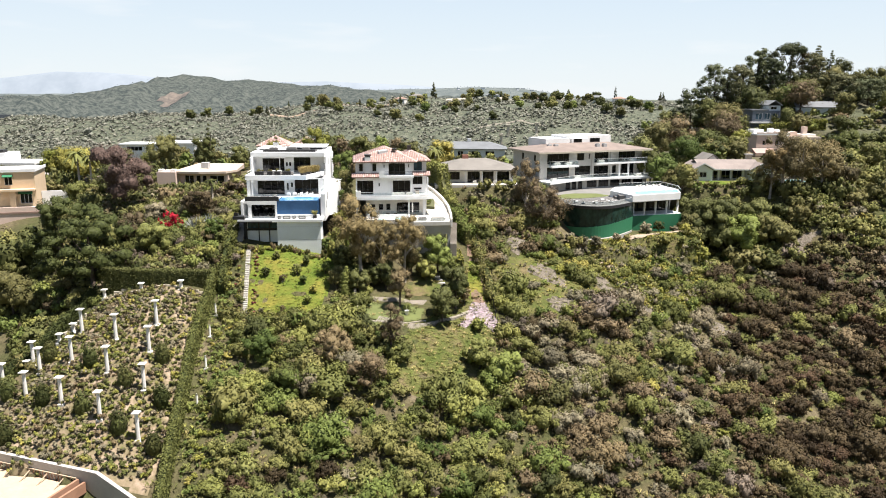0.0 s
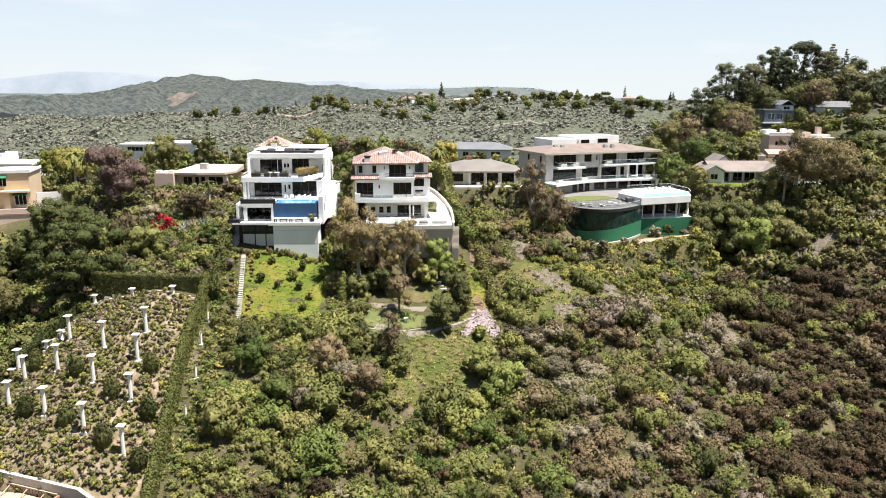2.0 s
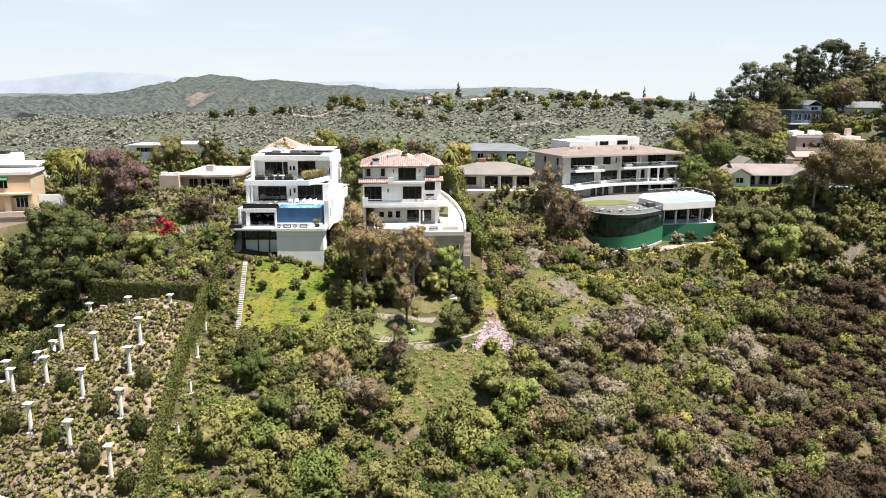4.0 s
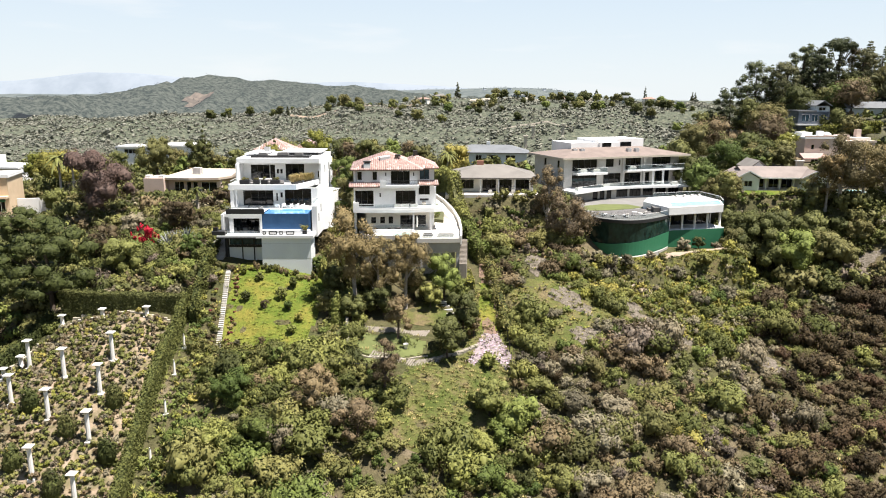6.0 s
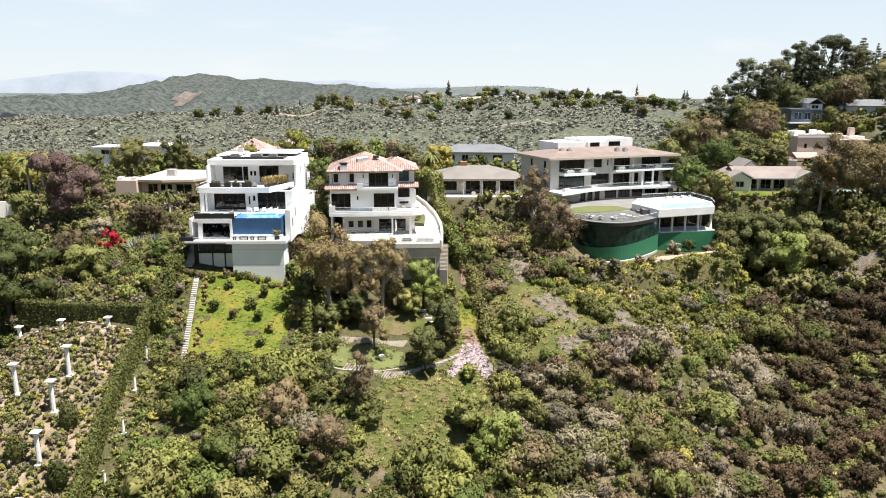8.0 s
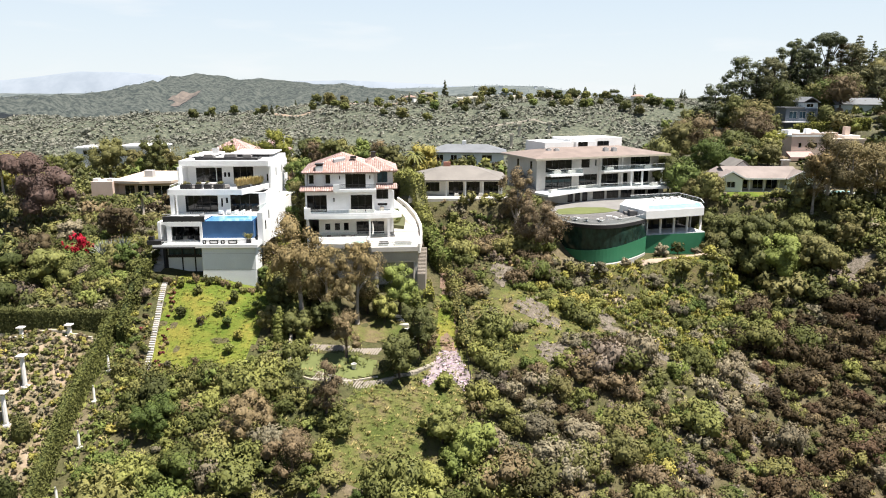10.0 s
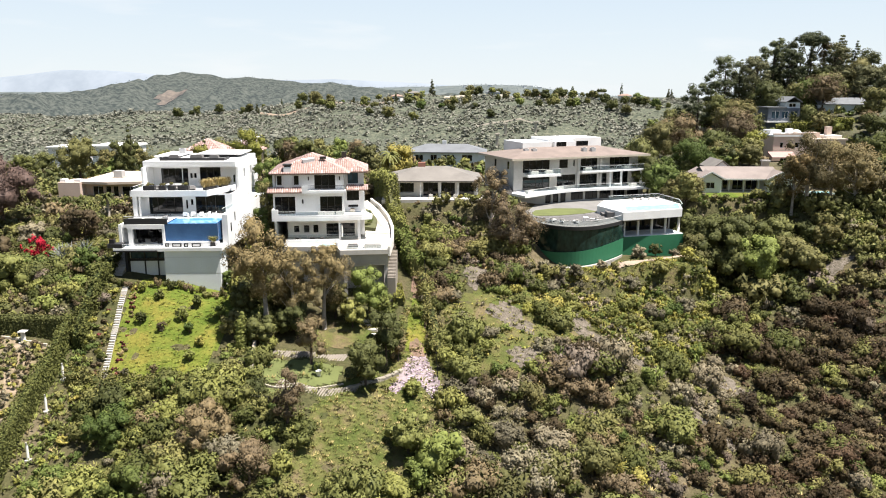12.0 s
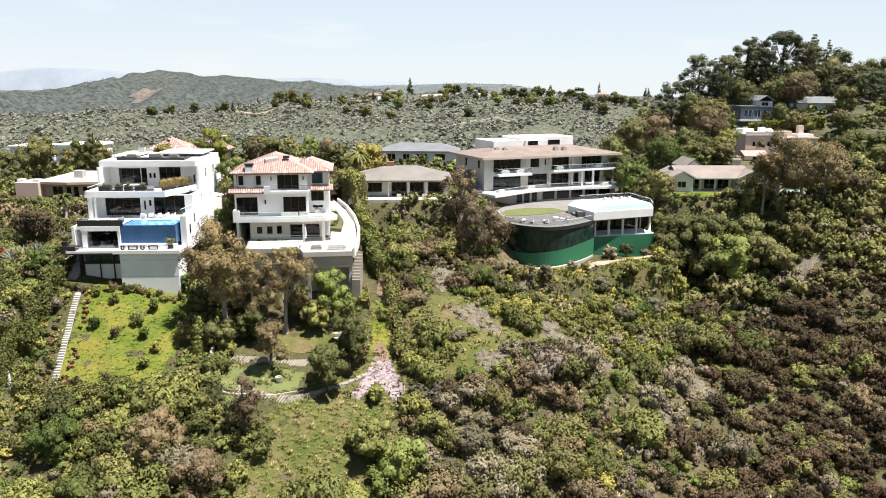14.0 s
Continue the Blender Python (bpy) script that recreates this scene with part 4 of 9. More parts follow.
def meadow_material():
    m, n, l, b = node_mat("patchy_meadow", 0.95, spec=0.1)
    r = ramp(n, [(0.36, (0.165, 0.135, 0.080)), (0.48, (0.122, 0.124, 0.048)), (0.64, (0.075, 0.098, 0.028))])
    l.new(noise_fac(n, l, 0.3, 6, 0.7), r.inputs["Fac"])
    f = noise_fac(n, l, 2.4, 8, 0.8)
    r2 = ramp(n, [(0.32, (0.5, 0.5, 0.46)), (0.68, (1.2, 1.16, 1.05))])
    l.new(f, r2.inputs["Fac"])
    l.new(mix_rgb(n, l, 1.0, r.outputs["Color"], r2.outputs["Color"], "MULTIPLY"), b.inputs["Base Color"])
    add_bump(n, l, b, f, 0.9, 0.2)
    return m


M["lawn"], M["bed"], M["meadow"] = lawn_material(), bed_material(), meadow_material()


# ---- houses: tools ----
def wall_bm(u0, u1, v0, v1, z0, z1, holes=()):
    """A wall along u with openings (u0, u1, z0, z1) right through it, as one closed mesh."""
    bm = bmesh.new()
    us = sorted({u0, u1, *[min(max(h[i], u0), u1) for h in holes for i in (0, 1)]})
    zs = sorted({z0, z1, *[min(max(h[i], z0), z1) for h in holes for i in (2, 3)]})
    nu, nz = len(us) - 1, len(zs) - 1

    def solid(i, k):
        if not (0 <= i < nu and 0 <= k < nz):
            return False
        mu, mz = (us[i] + us[i + 1]) / 2, (zs[k] + zs[k + 1]) / 2
        return not any(h[0] < mu < h[1] and h[2] < mz < h[3] for h in holes)

    made = {}

    def corner(i, j, k):
        if (i, j, k) not in made:
            made[i, j, k] = bm.verts.new((us[i], (v0, v1)[j], zs[k]))
        return made[i, j, k]

    for i in range(nu):
        for k in range(nz):
            if not solid(i, k):
                continue
            a, b, c, d = [(i, k), (i + 1, k), (i + 1, k + 1), (i, k + 1)]
            bm.faces.new([corner(p[0], 0, p[1]) for p in (a, b, c, d)])
            bm.faces.new([corner(p[0], 1, p[1]) for p in (d, c, b, a)])
            for (p, q), (di, dk) in (((a, b), (0, -1)), ((b, c), (1, 0)), ((c, d), (0, 1)), ((d, a), (-1, 0))):
                if not solid(i + di, k + dk):
                    bm.faces.new([corner(q[0], 0, q[1]), corner(p[0], 0, p[1]), corner(p[0], 1, p[1]), corner(q[0], 1, q[1])])
    return bm


def window(parent, u0, u1, v, z0, z1, panes=2, glass="glass", frame_mat="frame", bar=0.07, name="window", rows=1):
    """A framed window or sliding door facing the canyon, each pane a piece of its own."""
    step = (u1 - u0 - bar) / panes
    hstep = (z1 - z0 - bar) / rows
    bm = wall_bm(u0, u1, v, v + 0.1, z0, z1, [(u0 + i * step + bar, u0 + (i + 1) * step, z0 + j * hstep + bar, z0 + (j + 1) * hstep) for i in range(panes) for j in range(rows)])
    w = part(name, bm, M[frame_mat], parent)
    for i in range(panes):
        part("pane", box(u0 + i * step + bar, u0 + (i + 1) * step, v + 0.04 + 0.012 * (i % 2), v + 0.07, z0 + bar, z1 - bar), M[glass], w)
    return w


def wall_windows(parent, u0, u1, v, th, z0, z1, wins, mat, glass="glass", label="", frame_mat="frame"):
    """wins: rows of u0, u1, z0, z1, panes."""
    part("wall", wall_bm(u0, u1, v, v + th, z0, z1, [w[:4] for w in wins]), M[mat], parent, label)
    for a, b, c, d, k in wins:
        window(parent, a, b, v + min(0.15, th * 0.5), c, d, k, glass, frame_mat)


def glass_rail(parent, pts, z0, h, panel=1.6, mat="rail"):
    """Glass balustrade along plan points: single panes under a thin metal top rail."""
    bm_r, panes = bmesh.new(), []
    for (ax, ay), (bx_, by_) in zip(pts, pts[1:]):
        d = Vector((bx_ - ax, by_ - ay))
        n = max(1, round(d.length / panel))
        s = Vector((-d.y, d.x)).normalized() * 0.012
        for i in range(n):
            p, q = Vector((ax, ay)) + d * (i + 0.02) / n, Vector((ax, ay)) + d * (i + 0.98) / n
            panes.append(prism([tuple(p - s), tuple(q - s), tuple(q + s), tuple(p + s)], z0 + 0.05, z0 + h))
        s2 = s * 3
        vs = [bm_r.verts.new((c.x, c.y, z)) for z in (z0 + h, z0 + h + 0.06) for c in (Vector((ax, ay)) - s2, Vector((bx_, by_)) - s2, Vector((bx_, by_)) + s2, Vector((ax, ay)) + s2)]
        for f in ((0, 3, 2, 1), (4, 5, 6, 7), (0, 1, 5, 4), (1, 2, 6, 5), (2, 3, 7, 6), (3, 0, 4, 7)):
            bm_r.faces.new([vs[k] for k in f])
    r = part("railing", bm_r, M["toprail"], parent, "glass balustrade with a thin pale top rail")
    for bm in panes:
        part("pane", bm, M[mat], r)
    return r


def bar_rail(parent, u0, u1, v, z0, h, gap=0.16):
    bm = boxes((u0, u1, v - 0.02, v + 0.02, z0 + h - 0.05, z0 + h), (u0, u1, v - 0.02, v + 0.02, z0 + 0.08, z0 + 0.12))
    u = u0
    while u < u1:
        add_box(bm, u, u + 0.025, v - 0.012, v + 0.012, z0, z0 + h - 0.05)
        u += gap
    return part("railing", bm, M["dark"], parent, "dark metal bar railing")


def hip_faces(u0, u1, v0, v1, z, rise, ridge_in=None):
    """Corner rows of the four planes of a hip roof."""
    w, d = u1 - u0, v1 - v0
    k = min(w, d) / 2 if ridge_in is None else ridge_in
    if w >= d:
        a, b = (u0 + k, v0 + d / 2), (u1 - k, v0 + d / 2)
    else:
        a, b = (u0 + w / 2, v0 + k), (u0 + w / 2, v1 - k)
    A, B = (*a, z + rise), (*b, z + rise)
    c = [(u0, v0, z), (u1, v0, z), (u1, v1, z), (u0, v1, z)]
    if w >= d:
        return [[c[0], c[1], B, A], [c[1], c[2], B], [c[2], c[3], A, B], [c[3], c[0], A]]
    return [[c[0], c[1], A], [c[1], c[2], B, A], [c[2], c[3], B], [c[3], c[0], A, B]]


def hip_roof(parent, u0, u1, v0, v1, z, rise, mat, thick=0.22, name="roof", label=""):
    bm = bmesh.new()
    for f in hip_faces(u0, u1, v0, v1, z, rise):
        bm.faces.new([bm.verts.new(p) for p in f])
    add_box(bm, u0, u1, v0, v1, z - thick, z - 0.004)
    return part(name, bm, M[mat], parent, label)


def tile_rows(parent, planes, pitch=0.34, course=0.5, label="rows of clay barrel tiles"):
    """Barrel tiles laid up each roof plane: half-round pieces in courses, jittered a little."""
    rs = np.random.RandomState(5)
    V, F = [], []
    for pl in planes:
        p = [Vector(c) for c in pl]
        along = (p[1] - p[0])
        width = along.length
        along.normalize()
        nrm = along.cross(p[2] - p[0]).normalized()
        up = nrm.cross(along)
        flat = [((c - p[0]).dot(along), (c - p[0]).dot(up)) for c in p]
        top = max(f[1] for f in flat)
        n = int(width / pitch)
        for i in range(n):
            s = (i + 0.5) * width / n
            hi = 0.0
            for (ax, ay), (bx_, by_) in zip(flat, flat[1:] + flat[:1]):
                if min(ax, bx_) <= s <= max(ax, bx_) and abs(ax - bx_) > 1e-6:
                    hi = max(hi, ay + (by_ - ay) * (s - ax) / (bx_ - ax))
            y = -0.08
            while y < hi - 0.1:
                e = min(y + course + 0.05, hi)
                j = rs.uniform(-0.02, 0.02)
                base = len(V)
                for yy, lift in ((y, 0.035), (e, 0.0)):
                    for k in range(4):
                        a = math.pi * k / 3
                        V.append(p[0] + along * (s + j - math.cos(a) * pitch * 0.4) + up * yy + nrm * (math.sin(a) * 0.11 + lift))
                for k in range(3):
                    F.append((base + k, base + k + 1, base + 5 + k, base + 4 + k))
                F.append((base, base + 3, base + 2, base + 1))
                y += course
    ob = new("roof_tiles", mesh_np("roof_tiles", [tuple(v) for v in V], F, M["tile"]))
    ob.parent = parent
    return tagged(ob, label, kind="stuff")


def stone_pot(m, mat="dark", r=0.35, h=0.6, group="planters on the terraces", label="dark square planter on a terrace"):
    t = thing("planter", m, label, "planter", group)
    part("pot", box(-r, r, -r, r, 0, h, 0.03), M[mat], t)
    part("soil", box(-r + 0.05, r - 0.05, -r + 0.05, r - 0.05, h, h + 0.02), M["mulch"], t)
    return t


def sofa(m, w=2.2, mat="cushion", base="white", label="pale cushioned outdoor sofa on a terrace", group="terrace seating"):
    t = thing("outdoor_sofa", m, label, "sofa", group)
    part("frame", box(-w / 2, w / 2, -0.42, 0.42, 0.06, 0.24, 0.02), M[base], t)
    part("seat_cushion", box(-w / 2 + 0.08, w / 2 - 0.08, -0.4, 0.22, 0.24, 0.42, 0.04), M[mat], t)
    part("back_cushion", box(-w / 2 + 0.08, w / 2 - 0.08, 0.2, 0.42, 0.24, 0.78, 0.05), M[mat], t)
    for s in (-1, 1):
        part("armrest", box(s * (w / 2 - 0.06) - 0.09, s * (w / 2 - 0.06) + 0.09, -0.42, 0.42, 0.2, 0.6, 0.03), M[mat], t)
    return t


def lounger(m, mat="cushion", label="white sun lounger beside the pool", group="sun loungers by the pool"):
    t = thing("sun_lounger", m, label, "lounger", group)
    part("frame", boxes((-0.33, 0.33, -0.95, 0.95, 0.24, 0.30)), M["white"], t)
    part("mattress", box(-0.31, 0.31, -0.93, 0.35, 0.30, 0.39, 0.03), M[mat], t)
    bm = box(-0.31, 0.31, 0.0, 0.7, 0.0, 0.09, 0.03)
    bmesh.ops.transform(bm, matrix=Matrix.Translation((0, 0.35, 0.31)) @ Matrix.Rotation(radians(40), 4, "X"), verts=bm.verts)
    part("backrest", bm, M[mat], t)
    for x in (-0.29, 0.29):
        for y in (-0.85, 0.8):
            part("leg", box(x - 0.025, x + 0.025, y - 0.025, y + 0.025, 0, 0.24), M["white"], t)
    return t


def table(m, w=1.6, d=0.8, h=0.74, mat="white", label="small outdoor table on a terrace"):
    t = thing("outdoor_table", m, label, "table", "terrace tables")
    part("tabletop", box(-w / 2, w / 2, -d / 2, d / 2, h - 0.05, h, 0.01), M[mat], t)
    for x in (-w / 2 + 0.08, w / 2 - 0.08):
        for y in (-d / 2 + 0.08, d / 2 - 0.08):
            part("leg", box(x - 0.03, x + 0.03, y - 0.03, y + 0.03, 0, h - 0.05), M[mat], t)
    return t


def chair(m, mat="cushion", label="pale outdoor armchair on a terrace"):
    t = thing("outdoor_chair", m, label, "chair", "terrace chairs")
    part("seat", box(-0.34, 0.34, -0.34, 0.34, 0.22, 0.42, 0.03), M[mat], t)
    part("backrest", box(-0.34, 0.34, 0.26, 0.38, 0.42, 0.82, 0.03), M[mat], t)
    for s in (-1, 1):
        part("armrest", box(s * 0.34 - 0.05, s * 0.34 + 0.05, -0.34, 0.36, 0.05, 0.6, 0.02), M[mat], t)
    return t


def tuft_shape(seed, blades=60, spread=0.35, lean=0.5, width=0.05):
    """Upright grassy tuft of unit height."""
    rs = np.random.RandomState(seed)
    a = rs.uniform(0, 6.28, blades)
    r = rs.uniform(0, spread, blades)
    base = np.stack([r * np.cos(a), r * np.sin(a), np.zeros(blades)], 1)
    b2 = a + rs.normal(0, 0.6, blades)
    ln = rs.uniform(0.1, lean, blades)
    tip = base + np.stack([np.cos(b2) * ln, np.sin(b2) * ln, rs.uniform(0.6, 1.0, blades)], 1)
    side = np.stack([-np.sin(b2), np.cos(b2), np.zeros(blades)], 1) * width
    mid = base * 0.5 + tip * 0.5 + np.array([0, 0, 0.1])
    v = np.stack([base, mid - side, tip, mid + side], 1)
    down = np.cross(v[:, 1] - v[:, 0], v[:, 2] - v[:, 0])[:, 2] < 0
    v[down] = v[down][:, ::-1]
    up = unit(np.array([0, 0, 1.0]) + 0.35 * rs.normal(size=(blades, 3)))
    return np.concatenate([v, np.repeat(up[:, None], 4, 1)], 2).reshape(-1, 6)


# ---- white modern house ----
P1 = pose(-38.2, 126.6, 0, 0, 0, 4)
h1 = thing("house", P1, "white modern four-level house with stepped terraces and a glass-walled pool", "house")
part("pool_block", box(7.0, 14.95, 0.0, 4, 10.5, 19.2), M["skyshade_white"], h1, "plain white wall below the pool, blue skylit shade painted in")
for z in (13.2, 15.9, 18.3):
    part("joint", box(6.99, 14.96, -0.012, 0.0, z, z + 0.03), M["steel"], h1)
wall_windows(h1, 0.5, 6.98, 3.0, 0.4, 10.5, 19.2, [(0.95, 6.9, 17.45, 19.0, 3), (1.5, 6.9, 12.2, 14.9, 3)], "skyshade_white", "blueglass", "pale basement wall with wide glazing", "dark")
part("transom", box(0.7, 6.98, 2.86, 2.99, 17.12, 17.48), M["dark"], h1, "dark steel beam across the basement glazing")
for u in (0.72, 3.0, 4.95):
    part("mullion", box(u, u + 0.16, 2.82, 2.98, 13.6, 19.18), M["dark"], h1)
# this wall's dark colour stands in for the shade under the slab
part("wall", box(0.3, 0.7, 2.6, 12, 11, 19.2), M["dark"], h1)
part("terrace_slab", box(-0.1, 15.4, -0.35, 12, 19.26, 19.74), M["white"], h1, "thin white terrace slab")
part("slab_edge", box(-0.16, 6.2, -0.4, -0.36, 19.2, 19.42), M["dark"], h1, "black edge strip under the slab")
part("parapet", box(-0.9, 1.2, -0.3, 1.0, 19.745, 20.35), M["dark"], h1, "black parapet box")
glass_rail(h1, [(1.2, -0.2), (6.6, -0.2)], 19.74, 0.5)
part("ledge", box(6.9, 14.7, 0.7, 1.48, 19.745, 20.38), M["white"], h1)
# pool with its blue front wall
pool1 = part("pool_wall", boxes((6.86, 14.5, 1.5, 1.75, 20.38, 22.97), (14.25, 14.5, 1.76, 6.4, 20.38, 22.97), (6.86, 7.1, 1.76, 6.4, 22.0, 22.97)), M["poolglass"], h1, "deep blue glass pool wall")
part("pool_floor", box(7.12, 14.24, 1.77, 6.4, 20.38, 21.0), M["bluewall"], h1)
part("pool_water", box(7.12, 14.24, 1.77, 6.4, 21.01, 22.90), M["bluewater"], h1, "still blue pool water")
part("spa", box(9.4, 12.8, 5.4, 6.38, 22.91, 23.12, 0.03), M["water"], h1, "pale blue raised spa")
# open lounge under the terrace
part("beam", box(1.5, 6.85, 1.2, 1.75, 22.25, 22.93), M["white"], h1)
part("post", box(1.6, 2.2, 1.25, 1.7, 19.745, 22.245), M["white"], h1)
part("post", box(6.5, 6.85, 1.25, 1.7, 19.745, 22.245), M["white"], h1)
part("ceiling", box(0.7, 6.85, 1.76, 12, 22.4, 22.92), M["white"], h1)
wall_windows(h1, 0.75, 6.85, 6.5, 0.3, 19.745, 22.39, [(1.2, 6.4, 19.8, 22.3, 4)], "dark")
part("terrace_floor", box(6.86, 14.5, 6.41, 12, 22.5, 22.93), M["white"], h1)
part("parapet", box(1.1, 7.3, 1.3, 1.55, 22.93, 23.75), M["dark"], h1, "black terrace parapet")
glass_rail(h1, [(1.1, 1.4), (7.3, 1.4)], 23.75, 0.3)
part("wall", box(0.3, 0.7, 1.2, 10.0, 19.74, 22.92), M["white"], h1)
# middle level
wall_windows(h1, 0.3, 14.4, 10.0, 0.35, 22.93, 26.12,
             [(1.8, 7.0, 22.98, 25.65, 4), (7.5, 7.8, 23.8, 25.2, 1), (8.25, 8.65, 24.4, 25.3, 1), (9.0, 13.6, 22.98, 25.95, 3)], "white")
part("column", box(0.25, 0.85, 7.5, 8.1, 22.93, 26.12), M["white"], h1)
part("column", box(1.1, 1.35, 7.6, 7.9, 22.93, 26.12), M["white"], h1)
# upper terrace slab with its folded white parapet
TERR = [(0, 7.3), (11.6, 7.3), (14.3, 14.6), (14.4, 29), (0, 29)]
part("terrace_slab", prism(TERR, 26.13, 26.45), M["white"], h1)
par = bmesh.new()
for (ax, ay), (bx_, by_) in (((0, 7.3), (11.6, 7.3)), ((11.6, 7.3), (14.3, 14.6)), ((0.0, 12.5), (0.0, 7.3))):
    d = Vector((bx_ - ax, by_ - ay)).normalized()
    s = Vector((-d.y, d.x)) * 0.28
    vs = [par.verts.new((c[0], c[1], z)) for z in (26.453, 27.02) for c in ((ax, ay), (bx_, by_), (bx_ + s.x, by_ + s.y), (ax + s.x, ay + s.y))]
    for f in ((0, 3, 2, 1), (4, 5, 6, 7), (0, 1, 5, 4), (1, 2, 6, 5), (2, 3, 7, 6), (3, 0, 4, 7)):
        par.faces.new([vs[k] for k in f])
part("parapet", par, M["white"], h1, "white folded terrace parapet")
glass_rail(h1, [(0.3, 7.9), (0.3, 12.5)], 27.02, 0.5)
# top level and flat roof
wall_windows(h1, 0.2, 14.1, 17.0, 0.35, 26.46, 29.94,
             [(1.6, 5.0, 26.6, 29.4, 3), (5.1, 6.0, 26.6, 29.4, 1), (6.3, 6.7, 27.8, 28.6, 1), (6.95, 7.35, 27.8, 28.6, 1), (7.9, 11.3, 26.6, 29.55, 3)], "white")
part("wall", box(0.0, 0.3, 12.6, 29, 26.46, 29.94), M["white"], h1)
side_holes = [(12.5, 13.1, 27.6, 28.8), (15.2, 15.8, 24.2, 25.6), (18.5, 19.4, 27.8, 29.2), (20.5, 21.2, 23.2, 25.0), (23.5, 24.4, 27.8, 29.2)]
part("undercroft_wall", box(12.6, 12.9, 4.01, 27, 11, 19.2), M["concrete"], h1, "shaded concrete wall under the side wing")
bm = wall_bm(8, 29, 0, 0.35, 18.9, 29.94, [*side_holes, (8, 14.7, 26.13, 29.94), (8, 10, 22.9, 26.13)])
bmesh.ops.transform(bm, matrix=Matrix(((0, -1, 0, 14.75), (1, 0, 0, 0), (0, 0, 1, 0), (0, 0, 0, 1))), verts=bm.verts)
part("wall", bm, M["white"], h1, "white side wall in the sun")
for a, b, c, d in side_holes:
    part("window", box(14.5, 14.6, a, b, c, d), M["glass"], h1)
part("wall", box(0.0, 14.4, 28.7, 29, 12, 29.94), M["white"], h1)
part("wall", box(0.0, 0.3, 12, 28.7, 12, 26.12), M["white"], h1)
part("roof", box(-0.15, 14.5, 14.0, 29.2, 29.95, 30.83), M["white"], h1, "flat white roof slab")
part("roof_well", boxes((2.2, 12.6, 15.0, 15.15, 30.834, 31.25), (2.2, 2.35, 15.15, 18, 30.834, 31.25), (12.45, 12.6, 15.15, 18, 30.834, 31.25)), M["dark"], h1, "dark glass roof-deck rail")
part("roof_deck", box(2.4, 12.4, 15.2, 20, 30.834, 30.88), M["deckgrey"], h1)
part("roof_canopy", boxes((0.2, 4.0, 18.5, 27, 31.1, 31.3), (6.5, 14.0, 20.5, 28.5, 31.3, 31.5)), M["white"], h1)
part("roof_core", boxes((0.8, 3.6, 19.2, 26, 30.834, 31.1), (7.2, 13.2, 21.2, 28, 30.834, 31.3)), M["dark"], h1)
# lower side wing towards the neighbour
part("side_wing", prism([(14.76, 3.0), (15.6, 3.0), (15.6, 9), (17.2, 12), (17.2, 27), (14.76, 27)], 18.9, [24.0, 24.0, 24.0, 24.6, 24.6, 24.6]), M["white"], h1, "lower white side wing")
for a, z in ((4.6, 21.2), (7.2, 22.4), (4.3, 17.6)):
    part("window", box(15.605, 15.65, a, a + 0.5, z, z + 1.3), M["glass"], h1)
glass_rail(h1, [(14.9, 3.2), (15.3, 8.8)], 24.0, 0.9)
# outside stair along the other flank
st = bmesh.new()
for i in range(18):
    add_box(st, -1.5, 0.25, 1.0 + i * 0.32, 1.36 + i * 0.32, 13.5, 15.4 + i * 0.18)
part("side_stair", st, M["concrete"], h1, "grey outside stair")
part("stair_wall", box(-1.75, -1.5, 2.6, 9, 12.5, 18.0), M["concrete"], h1)
# things on the terraces
for i, (u, w) in enumerate(((7.2, 0.45), (8.2, 1.25), (9.9, 0.5), (11.0, 1.25))):
    b = thing("bench", P1 @ pose(u + w / 2, 0.25, 19.745), "black open-frame bench on the white ledge", "bench", "benches below the pool")
    part("frame", boxes((-w / 2, -w / 2 + 0.1, -0.15, 0.15, 0, 0.5), (w / 2 - 0.1, w / 2, -0.15, 0.15, 0, 0.5), (-w / 2 + 0.1, w / 2 - 0.1, -0.15, 0.15, 0.0, 0.09)), M["dark"], b)
    part("seat", box(-w / 2 - 0.02, w / 2 + 0.02, -0.2, 0.2, 0.5, 0.58, 0.01), M["dark"], b)
for u, v in ((2.6, 3.6), (4.2, 4.2), (5.4, 3.4)):
    chair(P1 @ pose(u, v, 19.745, 0, 0, 20 * u), "dark", "dark lounge chair in the shaded lounge")
for u, v, z, w, r in ((2.4, 2.6, 22.93, 2.2, 0), (4.6, 2.6, 22.93, 1.8, 0), (5.9, 4.0, 22.93, 1.9, 90)):
    sofa(P1 @ pose(u, v, z, 0, 0, r + 180), w, "greycush", "dark", "black cushioned sofa on the middle terrace")
table(P1 @ pose(4.2, 8.6, 22.93), 2.4, 1.0, 0.75, "dark", "dark dining table on the middle terrace")
for i, u in enumerate((8.2, 9.2, 10.4, 11.4, 12.5)):
    chair(P1 @ pose(u, 7.4 + 0.3 * (i % 2), 22.93, 0, 0, 180 + 25 * i), "white", "white lounge chair beside the pool")
for u, w in ((2.6, 1.7), (4.6, 1.0), (6.0, 1.1), (7.8, 1.6)):
    t = thing("planter", P1 @ pose(u, 8.5, 26.455), "low black planter behind the parapet", "planter", "black planters")
    part("pot", box(-w / 2, w / 2, -0.4, 0.4, 0, 1.2, 0.03), M["dark"], t)
    s = bush_shape(int(u * 10), 110, 0.24, 6)
    part_ob = new("plants", mesh_np("plants", reshape_leaves(s, (w / 2, 0.5, 0.62), (0, 0, 1.12)), leaves_of(s), M["dark_leaf"], np.zeros(len(s))))
    part_ob.parent = t
